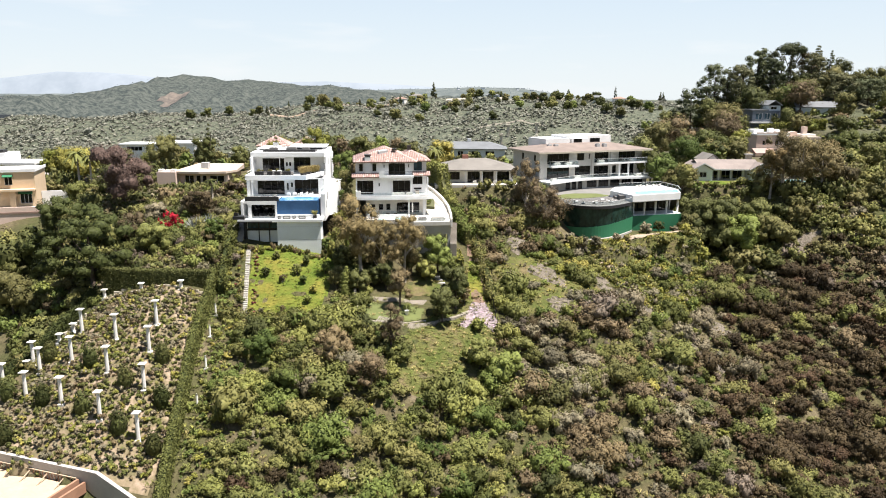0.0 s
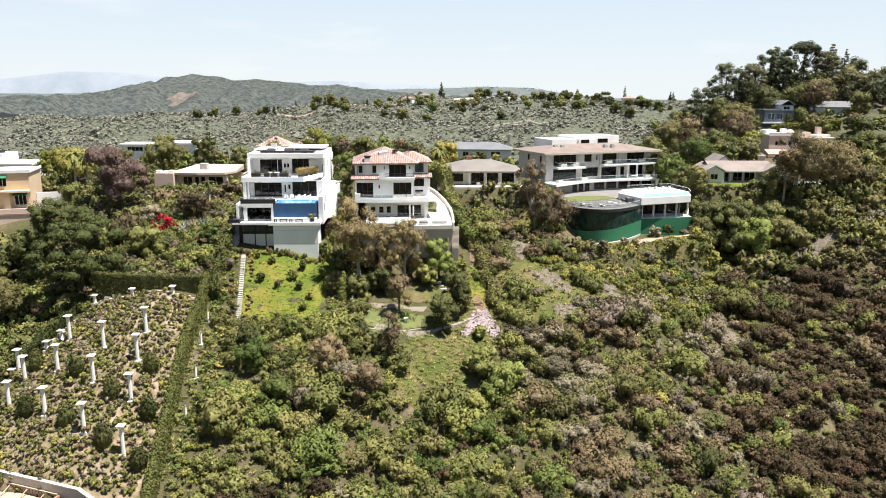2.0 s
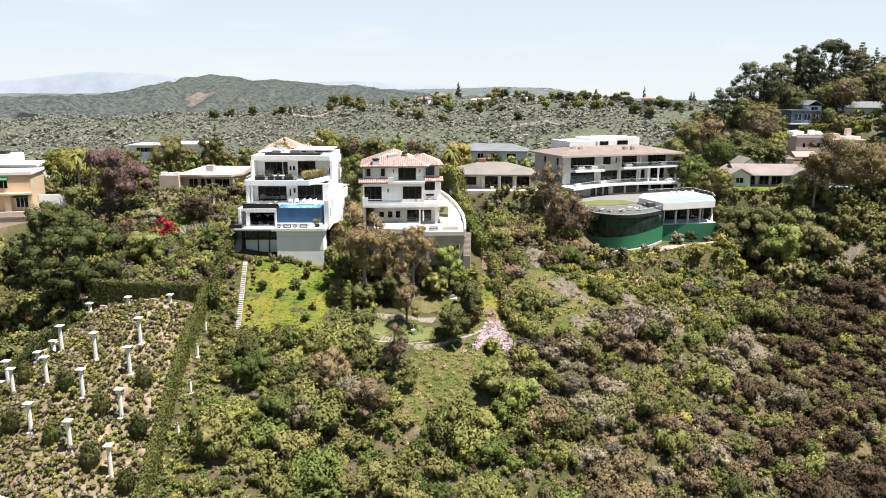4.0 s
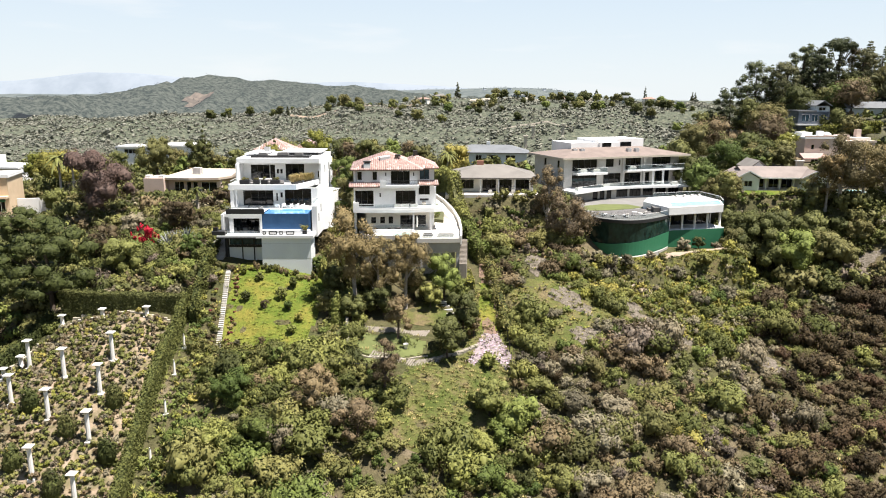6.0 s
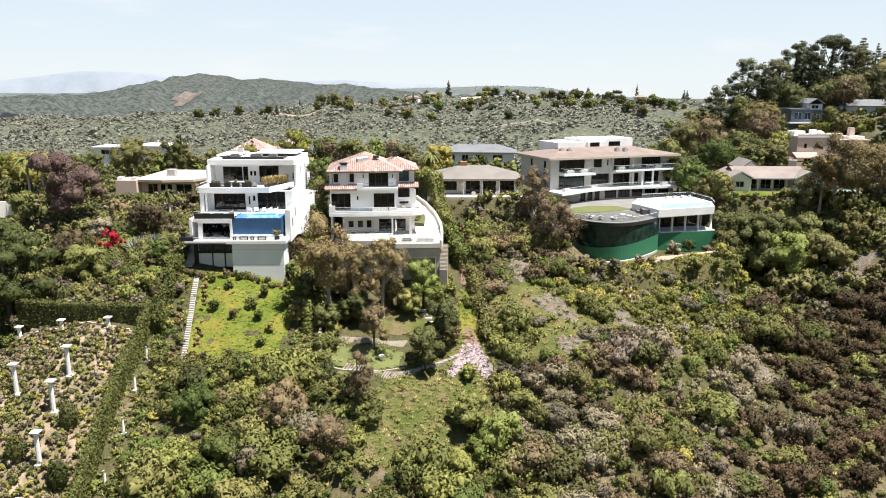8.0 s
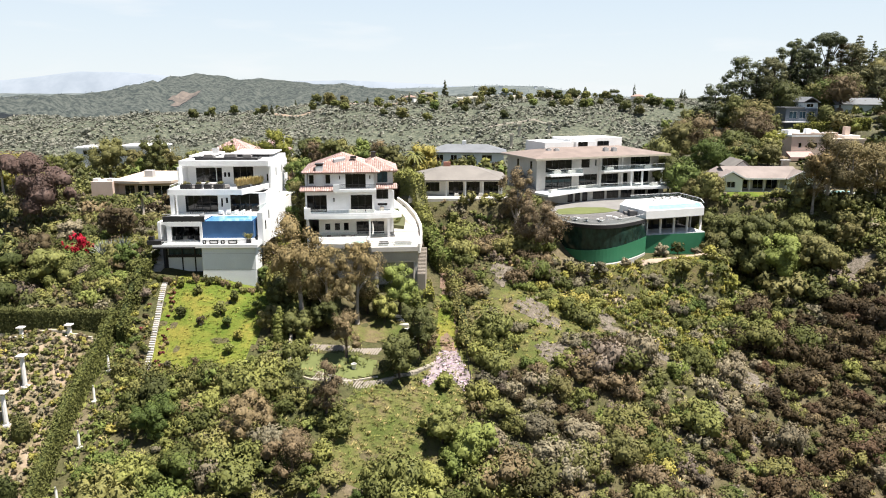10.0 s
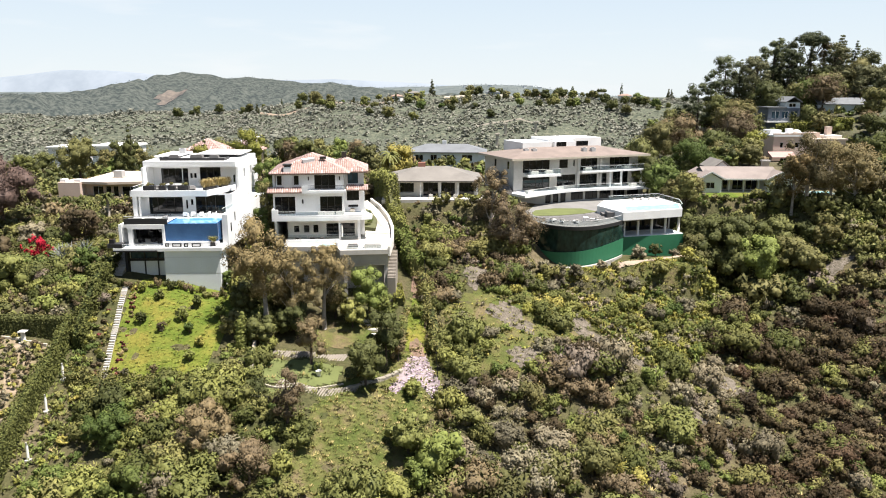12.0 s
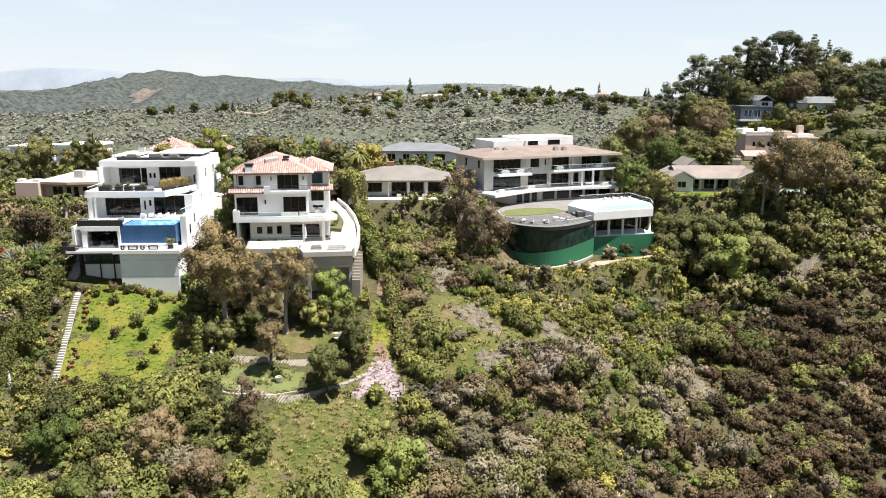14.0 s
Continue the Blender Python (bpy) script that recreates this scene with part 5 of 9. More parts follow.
for u, v, r in ((3.0, 11.5, 0), (5.4, 12.5, 30), (7.6, 11.8, 200)):
    sofa(P1 @ pose(u, v, 26.455, 0, 0, r), 1.9, "greycush", "dark", "black outdoor sofa on the upper terrace")
table(P1 @ pose(4.6, 14.2, 26.455), 2.6, 1.1)
for u, v, w in ((10.9, 11.6, 2.2), (12.6, 13.6, 1.5)):
    t = thing("planter", P1 @ pose(u, v, 26.455, 0, 0, 60), "black trough planter full of tall straw-coloured grass", "planter", "grass planters")
    part("pot", box(-w / 2, w / 2, -0.4, 0.4, 0, 0.6, 0.02), M["dark"], t)
    s = np.concatenate([reshape_leaves(tuft_shape(40 + k, 110, 0.5, 0.7, 0.05), (1, 1, 1.5), (x, 0, 0.55)) for k, x in enumerate(np.linspace(-w / 2, w / 2, 4))])
    g = new("grass", mesh_np("grass", s, quads_of(s), M["straw"], np.zeros(len(s))))
    g.parent = t
for u, v in ((13.9, 0.9), (-0.4, 0.4)):
    t = stone_pot(P1 @ pose(u, v, 19.745 if u > 0 else 20.355), label="black planter with a spiky green plant")
    s = tuft_shape(61, 80, 0.3, 0.9, 0.05)
    g = new("plant", mesh_np("plant", reshape_leaves(s, 1, (0, 0, 0.6)), quads_of(s), M["olive"], np.zeros(len(s))))
    g.parent = t
for u, v, w in ((4.0, 17, 1.6), (7.5, 17.4, 2.0), (10.5, 16.8, 1.4)):
    sofa(P1 @ pose(u, v, 30.885, 0, 0, 180), w, "greycush", "dark", "dark cushioned sofa on the roof deck")
u_ = thing("air_conditioner", P1 @ pose(3.2, 24, 31.3), "grey metal air-conditioning unit on the flat roof", "air conditioner")
part("case", box(-0.5, 0.5, -0.5, 0.5, 0, 0.8, 0.03), M["steel"], u_)
part("fan_grille", prism([(0.4 * math.cos(k * 0.785), 0.4 * math.sin(k * 0.785)) for k in range(8)], 0.8, 0.84), M["dark"], u_)

# ---- house with the red tiled roof ----
P2 = pose(-17.9, 136.9, 0, 0, 0, 8)
h2 = thing("house", P2, "off-white stucco house with a red clay tile roof and curved balconies", "house")
part("base_wall", prism([(0.8, 3.0), (2, -1.5), (10, -2), (10.6, -4), (17.3, -4), (18, 3), (18, 14), (0.8, 14)], 9, 17.88), M["greyst"], h2, "shaded grey retaining wall under the deck")
DECK2 = [(2, -3.6), (6, -4.2), (10.1, -4.4), (10.7, -7.2), (18, -7.2), (18.5, -2), (18.7, 4), (18.4, 10), (17.0, 16), (14.5, 16), (14.5, 3.4), (2, 3.4)]
part("deck", prism(DECK2, 17.9, 18.6), M["paving"], h2, "pale paved pool deck")
part("deck_fascia", box(11.0, 17.9, -7.0, -6.7, 16.2, 17.89), M["stone"], h2)
for u in (11.2, 14.3, 17.3):
    part("pier", box(u, u + 0.5, -6.9, -6.4, 9, 17.89), M["concrete"], h2)
glass_rail(h2, [(10.8, -7.05), (17.9, -7.05)], 18.6, 0.7)
part("parapet", prism([(17.9, -7.2), (18.2, -7.2), (19.0, 0), (19.3, 6), (18.8, 12), (17.4, 17), (15.8, 20), (15.5, 19.8), (17.1, 16.8), (18.4, 11.9), (18.9, 6), (18.6, 0)], 17.6, [19.1, 19.1, 19.1, 19.6, 20.5, 21.6, 22.4, 22.4, 21.6, 20.5, 19.6, 19.1]), M["cream"], h2, "curved white garden wall")
part("ramp", prism([(14.5, 5), (18.7, 5), (18.4, 10), (17.0, 16), (15.0, 20), (13.6, 18), (14.8, 13)], 18.0, [18.7, 18.7, 19.6, 20.8, 22, 22, 20]), M["paving"], h2, "pale curved side ramp")
part("planting_bed", prism([(14.2, 6.5), (16.2, 6), (16.6, 10), (15.6, 13.5), (14.4, 13)], 18.6, [19.6, 19.4, 20.2, 21.0, 21.0]), M["bedsoil"], h2)
part("pool_water", box(4.2, 9.6, -3.7, -2.2, 18.605, 18.66), M["water"], h2, "small turquoise plunge pool")
part("low_wall", boxes((2.2, 10.0, -1.6, -1.35, 18.605, 19.2), (10.1, 10.4, -4.2, -1.4, 18.605, 19.2)), M["white"], h2)
wall_windows(h2, 2.0, 13.6, 3.5, 0.35, 18.6, 21.9, [(3.0, 3.85, 19.4, 20.5, 1), (4.6, 5.45, 19.35, 20.55, 1), (6.1, 6.9, 19.3, 20.6, 1), (8.2, 12.8, 18.68, 20.8, 4)], "cream")
glass_rail(h2, [(2.2, 1.4), (13, 1.2)], 18.6, 0.8)
part("column", box(13.3, 13.75, 0.7, 1.15, 18.6, 21.9), M["white"], h2)
part("column", box(10.3, 10.6, 0.4, 0.7, 18.6, 21.9), M["white"], h2)
BALC = [(0, 0), (5, -0.35), (10, -0.3), (14, 0.1), (15.6, 0.6), (15.7, 2.2), (14.4, 6), (0, 6)]
part("balcony", prism(BALC, 21.9, 22.45), M["white"], h2, "long curved white balcony slab")
part("parapet", boxes((0, 1.0, 0.0, 0.25, 22.453, 23.7), (0, 0.25, 0.25, 2.2, 22.453, 23.7)), M["white"], h2)
part("parapet", prism([(1.0, -0.02), (5, -0.3), (10, -0.25), (14, 0.15), (15.5, 0.65), (15.4, 0.85), (13.9, 0.4), (10, 0.0), (5, -0.05), (1, 0.22)], 22.453, 22.75), M["white"], h2)
glass_rail(h2, [(1.0, 0.1), (5, -0.17), (10, -0.12), (14, 0.28), (15.4, 0.75)], 22.75, 0.6)
wall_windows(h2, 0.05, 11.2, 2.2, 0.4, 22.46, 26.2, [(0.3, 3.5, 22.7, 25.45, 3), (4.55, 4.8, 24.3, 25.0, 1), (7.4, 10.9, 22.7, 25.43, 3)], "white")
wall_windows(h2, 11.21, 14.4, 5.0, 0.4, 18.6, 26.2, [(11.6, 13.6, 24.3, 25.9, 2), (11.8, 13.4, 23.2, 23.6, 1)], "white")
part("wall", box(10.8, 11.2, 2.61, 14.5, 22.46, 29.0), M["white"], h2)
part("wall", box(0.05, 0.45, 2.61, 15, 9, 29.0), M["white"], h2)
part("wall", box(14.0, 14.4, 5.41, 14.5, 9, 29.0), M["white"], h2, "white side wall in the sun")
part("wall", box(0.46, 13.99, 14.6, 15, 9, 29.0), M["white"], h2)
part("column", box(14.2, 14.5, 2.0, 2.3, 22.46, 26.1), M["white"], h2)
# third level
wall_windows(h2, 0.6, 11.2, 2.45, 0.35, 26.21, 29.05, [(0.75, 1.5, 27.3, 28.75, 1), (3.4, 4.15, 27.3, 28.75, 1), (6.6, 9.9, 26.55, 28.85, 3)], "white")
wall_windows(h2, 11.21, 14.4, 5.0, 0.35, 26.21, 29.05, [(11.8, 13.5, 27.1, 28.9, 2)], "white", "blueglass")
part("balcony", box(4.7, 11.5, 0.9, 2.44, 26.1, 26.5), M["white"], h2, "white upper balcony")
part("parapet", box(4.7, 5.7, 0.9, 1.1, 26.503, 27.3), M["white"], h2)
bar_rail(h2, 5.7, 11.4, 1.0, 26.5, 0.85)
part("chimney", boxes((1.9, 3.05, 2.0, 2.5, 26.95, 30.2), (1.9, 3.05, 2.6, 3.3, 29.3, 30.2)), M["white"], h2)
part("chimney_cap", box(1.8, 3.15, 1.95, 3.35, 30.4, 30.62), M["frame"], h2)
part("chimney_flue", box(2.0, 2.95, 2.1, 3.2, 30.2, 30.4), M["dark"], h2)
for u in (5.6, 10.5):
    part("wall_lamp", box(u, u + 0.18, 2.3, 2.44, 28.0, 28.6), M["frame"], h2)
MAIN = hip_faces(-0.35, 12.2, 1.75, 15.6, 29.2, 2.6)
WING = hip_faces(7.5, 15.1, 4.2, 15.2, 29.15, 1.75)
hip_roof(h2, -0.35, 12.2, 1.75, 15.6, 29.2, 2.6, "brownroof", label="red clay tile hip roof")
hip_roof(h2, 7.5, 15.1, 4.2, 15.2, 29.15, 1.75, "brownroof", label="red clay tile hip roof of the wing")
LEAN = [[(-0.75, 1.2, 26.3), (4.65, 1.2, 26.3), (4.65, 2.44, 26.95), (-0.75, 2.44, 26.95)], [(11.55, 3.7, 26.25), (15.1, 3.7, 26.25), (15.1, 4.99, 26.9), (11.55, 4.99, 26.9)]]
for pl in LEAN:
    bm = bmesh.new()
    top = [bm.verts.new(p) for p in pl]
    bot = [bm.verts.new((p[0], p[1], 26.1)) for p in pl]
    bm.faces.new(top)
    for i in range(4):
        bm.faces.new((top[i], bot[i], bot[(i + 1) % 4], top[(i + 1) % 4]))
    bm.faces.new(bot[::-1])
    part("lean_to_roof", bm, M["brownroof"], h2)
tile_rows(h2, MAIN + WING + LEAN)
part("roof_vent", boxes((7.4, 8.4, 5.2, 5.9, 31.1, 31.5)), M["frame"], h2)
part("roof_vent", boxes((10.8, 11.6, 9.0, 9.8, 30.6, 31.9)), M["frame"], h2)
part("roof_hatch", prism([(4.8, 4.6), (6.6, 5.4), (6.3, 5.9), (4.5, 5.1)], 30.4, [31.0, 31.2, 31.4, 31.2]), M["steel"], h2)
for u, v, r in ((9.0, 1.2, 180), (10.6, 1.2, 180), (7.8, 1.3, 180)):
    sofa(P2 @ pose(u, v, 22.455, 0, 0, r), 1.3, "cushion")
sofa(P2 @ pose(12.6, -5.6, 18.605, 0, 0, 180), 1.5, "greycush")
sofa(P2 @ pose(15.6, -5.6, 18.605, 0, 0, 180), 2.6, "cushion")
for i, u in enumerate((4.0, 6.2, 7.6)):
    chair(P2 @ pose(u, -0.6, 18.605, 0, 0, 160 + 20 * i), "frame", "dark round outdoor chair on the deck")
stone_pot(P2 @ pose(12.5, 4.4, 22.455), "stone", label="stone planter on the balcony")
for i, (u, v, z) in enumerate(((14.8, 7.2, 19.5), (15.6, 8.6, 19.8), (15.3, 10.4, 20.3), (15.0, 12.2, 20.8))):
    sv = bush_shape(850 + i, 260, 0.17, 7)
    ob = new("bed_shrub", mesh_np("bed_shrub", reshape_leaves(sv, (0.8, 0.8, 0.9)), leaves_of(sv), M["green" if i % 2 else "olive"], np.zeros(len(sv))))
    ob.matrix_world = P2 @ pose(u, v, z)
    tagged(ob, "small leafy shrub in the bed beside the curved ramp", "shrub", "shrubs of the ramp bed")
um = thing("folded_umbrella", P2 @ pose(10.9, -2.6, 18.605), "closed pale patio umbrella standing on the deck", "umbrella")
part("base_plate", prism([(0.35 * math.cos(k * 0.785), 0.35 * math.sin(k * 0.785)) for k in range(8)], 0, 0.08), M["concrete"], um)
part("pole", tube(bmesh.new(), [(0, 0, 0.08), (0, 0, 1.3)], [0.03, 0.03]), M["steel"], um)
part("canopy", tube(bmesh.new(), [(0, 0, 1.2), (0.03, 0, 1.9), (0, 0.02, 2.8), (0, 0, 3.2)], [0.1, 0.17, 0.13, 0.03]), M["cushion"], um)


# ---- grey stone house with the curved pool terrace ----
P3 = pose(21.8, 173, 0, 0, 0, 24)
h3 = thing("house", P3, "grey stone three-storey house with glass-railed balconies and low roof", "house")
TOP = [(2.9, 9.2, 25.35, 27.85, 4), (11.5, 13.6, 26.0, 27.8, 1), (14.9, 15.3, 26.3, 27.6, 1), (16.7, 20.9, 25.35, 27.9, 3), (25.0, 30.2, 25.35, 27.95, 4)]
MIDW = [(2.9, 9.3, 21.75, 24.5, 4), (11.0, 15.6, 22.2, 24.6, 3), (16.6, 21.0, 21.75, 24.5, 3), (22.4, 24.4, 21.75, 24.3, 2), (26.0, 30.0, 21.75, 24.6, 3)]
part("wall", wall_bm(0.8, 22.0, 1.0, 1.45, 18.6, 28.0, [w[:4] for w in TOP + MIDW if w[1] < 22]), M["greyst"], h3, "grey stone front wall")
part("wall", wall_bm(22.0, 32.4, 2.4, 2.85, 18.6, 28.0, [w[:4] for w in TOP + MIDW if w[1] > 22]), M["greyst"], h3, "grey stone front wall set back")
for a, b, c, d, k in TOP + MIDW:
    window(h3, a, b, 1.15 if b < 22 else 2.55, c, d, k)
bm = wall_bm(1.46, 14.6, 0, 0.4, 18.6, 28.0, [(3.0, 4.0, 26.0, 27.6), (6.0, 7.0, 22.4, 24.2), (9.0, 10.0, 26.0, 27.6)])
bmesh.ops.transform(bm, matrix=Matrix(((0, -1, 0, 1.2), (1, 0, 0, 0), (0, 0, 1, 0), (0, 0, 0, 1))), verts=bm.verts)
part("wall", bm, M["greyst"], h3)
for a, z in ((3.0, 26.0), (6.0, 22.4), (9.0, 26.0)):
    part("window", box(0.9, 1.0, a, a + 1.0, z, z + 1.7), M["glass"], h3)
part("wall", boxes((32.0, 32.4, 2.86, 14.6, 18.6, 28.0), (1.21, 31.99, 14.2, 14.6, 18.6, 28.0)), M["greyst"], h3)
# pilasters and balcony columns
for u in (15.8, 21.4):
    part("pilaster", box(u, u + 0.55, 0.7, 0.99, 18.6, 28.0), M["greyst"], h3)
for u in (23.6, 26.4, 31.6):
    part("column", box(u, u + 0.35, 0.0, 0.35, 21.6, 24.95), M["white"], h3)
bm = bmesh.new()
for f in hip_faces(-0.4, 33.4, -0.6, 15.8, 28.45, 1.5):
    bm.faces.new([bm.verts.new(p) for p in f])
part("roof", bm, M["taupetile"], h3, "low brown tiled hip roof")
part("roof_fascia", box(-0.4, 33.4, -0.6, 15.8, 28.05, 28.446), M["stone"], h3)
part("roof_house", boxes((6.5, 13.4, 8.0, 17, 28.7, 31.0), (13.4, 27.0, 9.0, 17, 28.7, 31.6), (14.5, 19.5, 8.2, 9.0, 28.7, 30.9)), M["white"], h3, "white rooftop penthouse")
for a, b in ((15.0, 17.4), (20.5, 23.5)):
    window(h3, a, b, 8.1 if a < 19 else 8.9, 29.8, 30.9, 2)
part("balcony", box(3.2, 10.9, -0.9, 0.99, 24.6, 25.05), M["white"], h3, "white balcony slab")
glass_rail(h3, [(3.3, 0.9), (3.3, -0.8), (10.8, -0.8), (10.8, 0.9)], 25.05, 1.05)
part("balcony", box(16.3, 32.6, -0.5, 2.39, 24.95, 25.3), M["white"], h3, "white balcony slab")
glass_rail(h3, [(16.4, 0.9), (16.4, -0.4), (22, -0.4), (32.5, -0.4), (32.5, 2.2)], 25.3, 1.0)
arc = [(0.2, -5.2), (3, -4.3), (6, -3.0), (9, -1.9), (12, -1.2), (15, -0.9), (18, -0.9), (22, -1.4), (26, -2.1), (31.5, -3.1), (33.4, -3.2)]
part("balcony", prism(arc + [(33.4, 2.4), (22, 2.4), (22, 0.98), (0.8, 0.98), (-0.6, -1)], 21.15, 21.62), M["white"], h3, "long curved white terrace slab")
glass_rail(h3, [(u, v + 0.15) for u, v in arc], 21.62, 0.95)
# lower level behind the slab
low = [(8.0, 9.3, 18.9, 20.9, 1), (9.8, 11.1, 18.9, 20.9, 1), (11.6, 12.9, 18.9, 20.9, 1), (14.2, 17.2, 19.2, 20.9, 3), (17.7, 20.8, 19.2, 20.9, 3), (21.3, 24.2, 19.2, 20.9, 3), (24.8, 27.8, 19.2, 20.9, 3), (28.4, 31.4, 19.2, 20.9, 3)]
part("wall", wall_bm(1.5, 32.6, 0.3, 0.7, 18.0, 21.14, [w[:4] for w in low]), M["greyst"], h3, "pale wall of the garden level")
for a, b, c, d, k in low:
    window(h3, a, b, 0.45, c, d, k)
st = bmesh.new()
for i in range(22):
    add_box(st, -1.4, 0.3, -4 + i * 0.5, -3.45 + i * 0.5, 19 + i * 0.27, 19.35 + i * 0.29)
part("side_stair", st, M["deckgrey"], h3, "dark outside stair on the flank")
for i, (u, v) in enumerate(((6, 9.5), (7.6, 8.9), (19, 7.4), (21, 7.2))):
    t = thing("air_conditioner", P3 @ pose(u, v - 4, 28.9), "grey metal air-conditioning unit on the tiled roof", "air conditioner", "rooftop units")
    part("case", box(-0.5, 0.5, -0.45, 0.45, 0, 1.0, 0.03), M["steel"], t)
    part("fan_grille", prism([(0.38 * math.cos(k * 0.785), 0.38 * math.sin(k * 0.785)) for k in range(8)], 1.0, 1.04), M["dark"], t)
for u, v, z, r in ((5, 0.0, 25.055, 180), (8.4, 0.0, 25.055, 180), (18, 0.2, 25.305, 180), (28, 0.6, 25.305, 180), (2.6, -2.6, 21.625, 200), (11.2, 0.2, 21.625, 180), (28.5, -1.4, 21.625, 180)):
    sofa(P3 @ pose(u, v, z, 0, 0, r), 1.7)
for u, v in ((26.0, 0.6), (24.8, -1.0), (31.2, -1.8)):
    table(P3 @ pose(u, v, 25.305 if v > 0 else 21.625), 1.5, 0.8)

# terrace with lawn, deck and raised pool
h3t = thing("pool_terrace", Matrix(), "curved terrace with lawn, grey decking and a raised white pool", "terrace")
RIM = [(24.0, 163), (24.3, 158), (25.3, 154.3), (27.2, 151.8), (29.6, 150.4), (32.2, 150.1), (34.8, 151.0), (37.2, 152.8), (39.4, 155.0), (41.2, 157.2)]
def smooth_line(pts, cuts=4):
    """Points of a Catmull-Rom line through plan points."""
    p = [Vector(q) for q in [pts[0], *pts, pts[-1]]]
    out = []
    for a, b, c, d in zip(p, p[1:], p[2:], p[3:]):
        for i in range(cuts):
            u = i / cuts
            out.append(tuple(0.5 * (2 * b + (c - a) * u + (2 * a - 5 * b + 4 * c - d) * u * u + (3 * b - a - 3 * c + d) * u ** 3)))
    return out + [tuple(pts[-1])]


RIM = smooth_line(RIM)
part("terrace_slab", prism(RIM + [(53, 163), (52.5, 184), (40, 181), (29, 176), (21, 171)], 18.6, 18.95), M["paleconc"], h3t, "pale terrace slab")
part("deck", prism([(25.2, 160.0), (25.6, 155.4), (27.6, 152.9), (29.9, 151.6), (32.2, 151.3), (34.4, 152.1), (36.6, 153.8), (38.8, 156.0), (40.4, 157.8), (37.5, 164.2), (35, 163.2), (30, 160.8)], 18.954, 19.0), M["deckgrey"], h3t, "dark grey deck boards")
cutter = [(25.4, 159.8), (25.8, 155.6), (27.7, 153.1), (29.9, 151.9), (32.2, 151.6), (34.3, 152.4), (36.4, 154.0), (38.5, 156.2), (39.9, 158.0), (38.0, 163.2), (35, 162.7), (30, 160.2)]
for i in range(24):
    y = 152.2 + i * 0.45
    xs = np.linspace(25, 41, 200)
    m_ = inside(cutter, xs, np.full_like(xs, y)) & inside(cutter, xs, np.full_like(xs, y + 0.4))
    if m_.any():
        part("deck_board", box(xs[m_][0], xs[m_][-1], y, y + 0.4, 19.002, 19.03), M["deckgrey"], h3t)
part("lawn", prism([(25.0, 163.2), (25.3, 160.6), (30, 161.2), (35, 163.6), (37.8, 166.0), (35.5, 169.5), (30, 169.4), (26.0, 166.8)], 18.954, 19.02), M["turf"], h3t, "small green terrace lawn")
glass_rail(h3t, [(x, y + 0.25) for x, y in RIM[1:]], 18.95, 0.9)
POOL = [(41.0, 156.6), (53.0, 161.6), (54.2, 167.5), (52.0, 175.5), (40.0, 171.0), (37.6, 164.4)]
part("pool_shell", prism(POOL, 18.9, 20.40), M["white"], h3t, "white raised pool wall")
part("pool_water", prism([(41.9, 157.8), (52.7, 162.2), (53.7, 167.2), (42.7, 163.0)], 20.405, 20.43), M["water"], h3t, "bright turquoise pool water")
part("pool_steps", boxes((38.0, 39.2, 160.5, 163, 19.0, 19.5), (38.6, 39.9, 159.0, 161.5, 19.0, 20.0)), M["deckgrey"], h3t)
glass_rail(h3t, [(53.0, 161.9), (54.0, 167.5), (51.9, 175.3), (41, 171.2)], 20.40, 0.85)
glass_rail(h3t, [(38.0, 164.3), (41.0, 157.2)], 20.40, 0.8)
for i in range(4):
    lounger(pose(45.5 + i * 1.7, 170.2 + i * 0.6, 20.405, 0, 0, 200))
for x, y, r in ((28.0, 154.4, 150), (29.6, 153.6, 170), (32.0, 153.4, 190), (35.6, 155.6, 220)):
    lounger(pose(x, y, 19.035, 0, 0, r), label="pale sun lounger on the grey deck", group="loungers on the deck")
table(pose(34.0, 155.2, 19.035), 0.9, 0.9)
# hall under the pool, and its dark glass front
FR = Matrix(((math.cos(0.29), -math.sin(0.29), 0, 41.4), (math.sin(0.29), math.cos(0.29), 0, 158.9), (0, 0, 1, 0), (0, 0, 0, 1)))
hall = thing("pool_hall", FR, "open columned hall under the raised pool", "pavilion")
part("floor_slab", box(0, 12.6, -0.4, 6, 15.2, 15.62), M["white"], hall, "white floor slab edge")
part("ceiling", box(0.2, 12.4, 0.6, 6, 18.75, 18.89), M["greyst"], hall)
wall_windows(hall, 0, 12.4, 4.0, 0.3, 10, 18.74, [(0.3, 12.1, 15.7, 18.6, 7)], "greyst")
for i in range(5):
    bm = bmesh.new()
    tube(bm, [(0.5 + i * 2.85, 0.2, 15.625), (0.5 + i * 2.85, 0.2, 18.89)], [0.24, 0.24], 12)
    part("column", bm, M["marble"], hall, "round white column")
part("green_screen", box(-0.3, 12.5, -0.75, -0.68, 9.6, 15.55), M["screen"], hall, "bright green mesh screen on the construction fence")
for i in range(7):
    part("fence_post", box(-0.25 + i * 2.1, -0.19 + i * 2.1, -0.66, -0.60, 9.5, 15.6), M["steel"], hall)
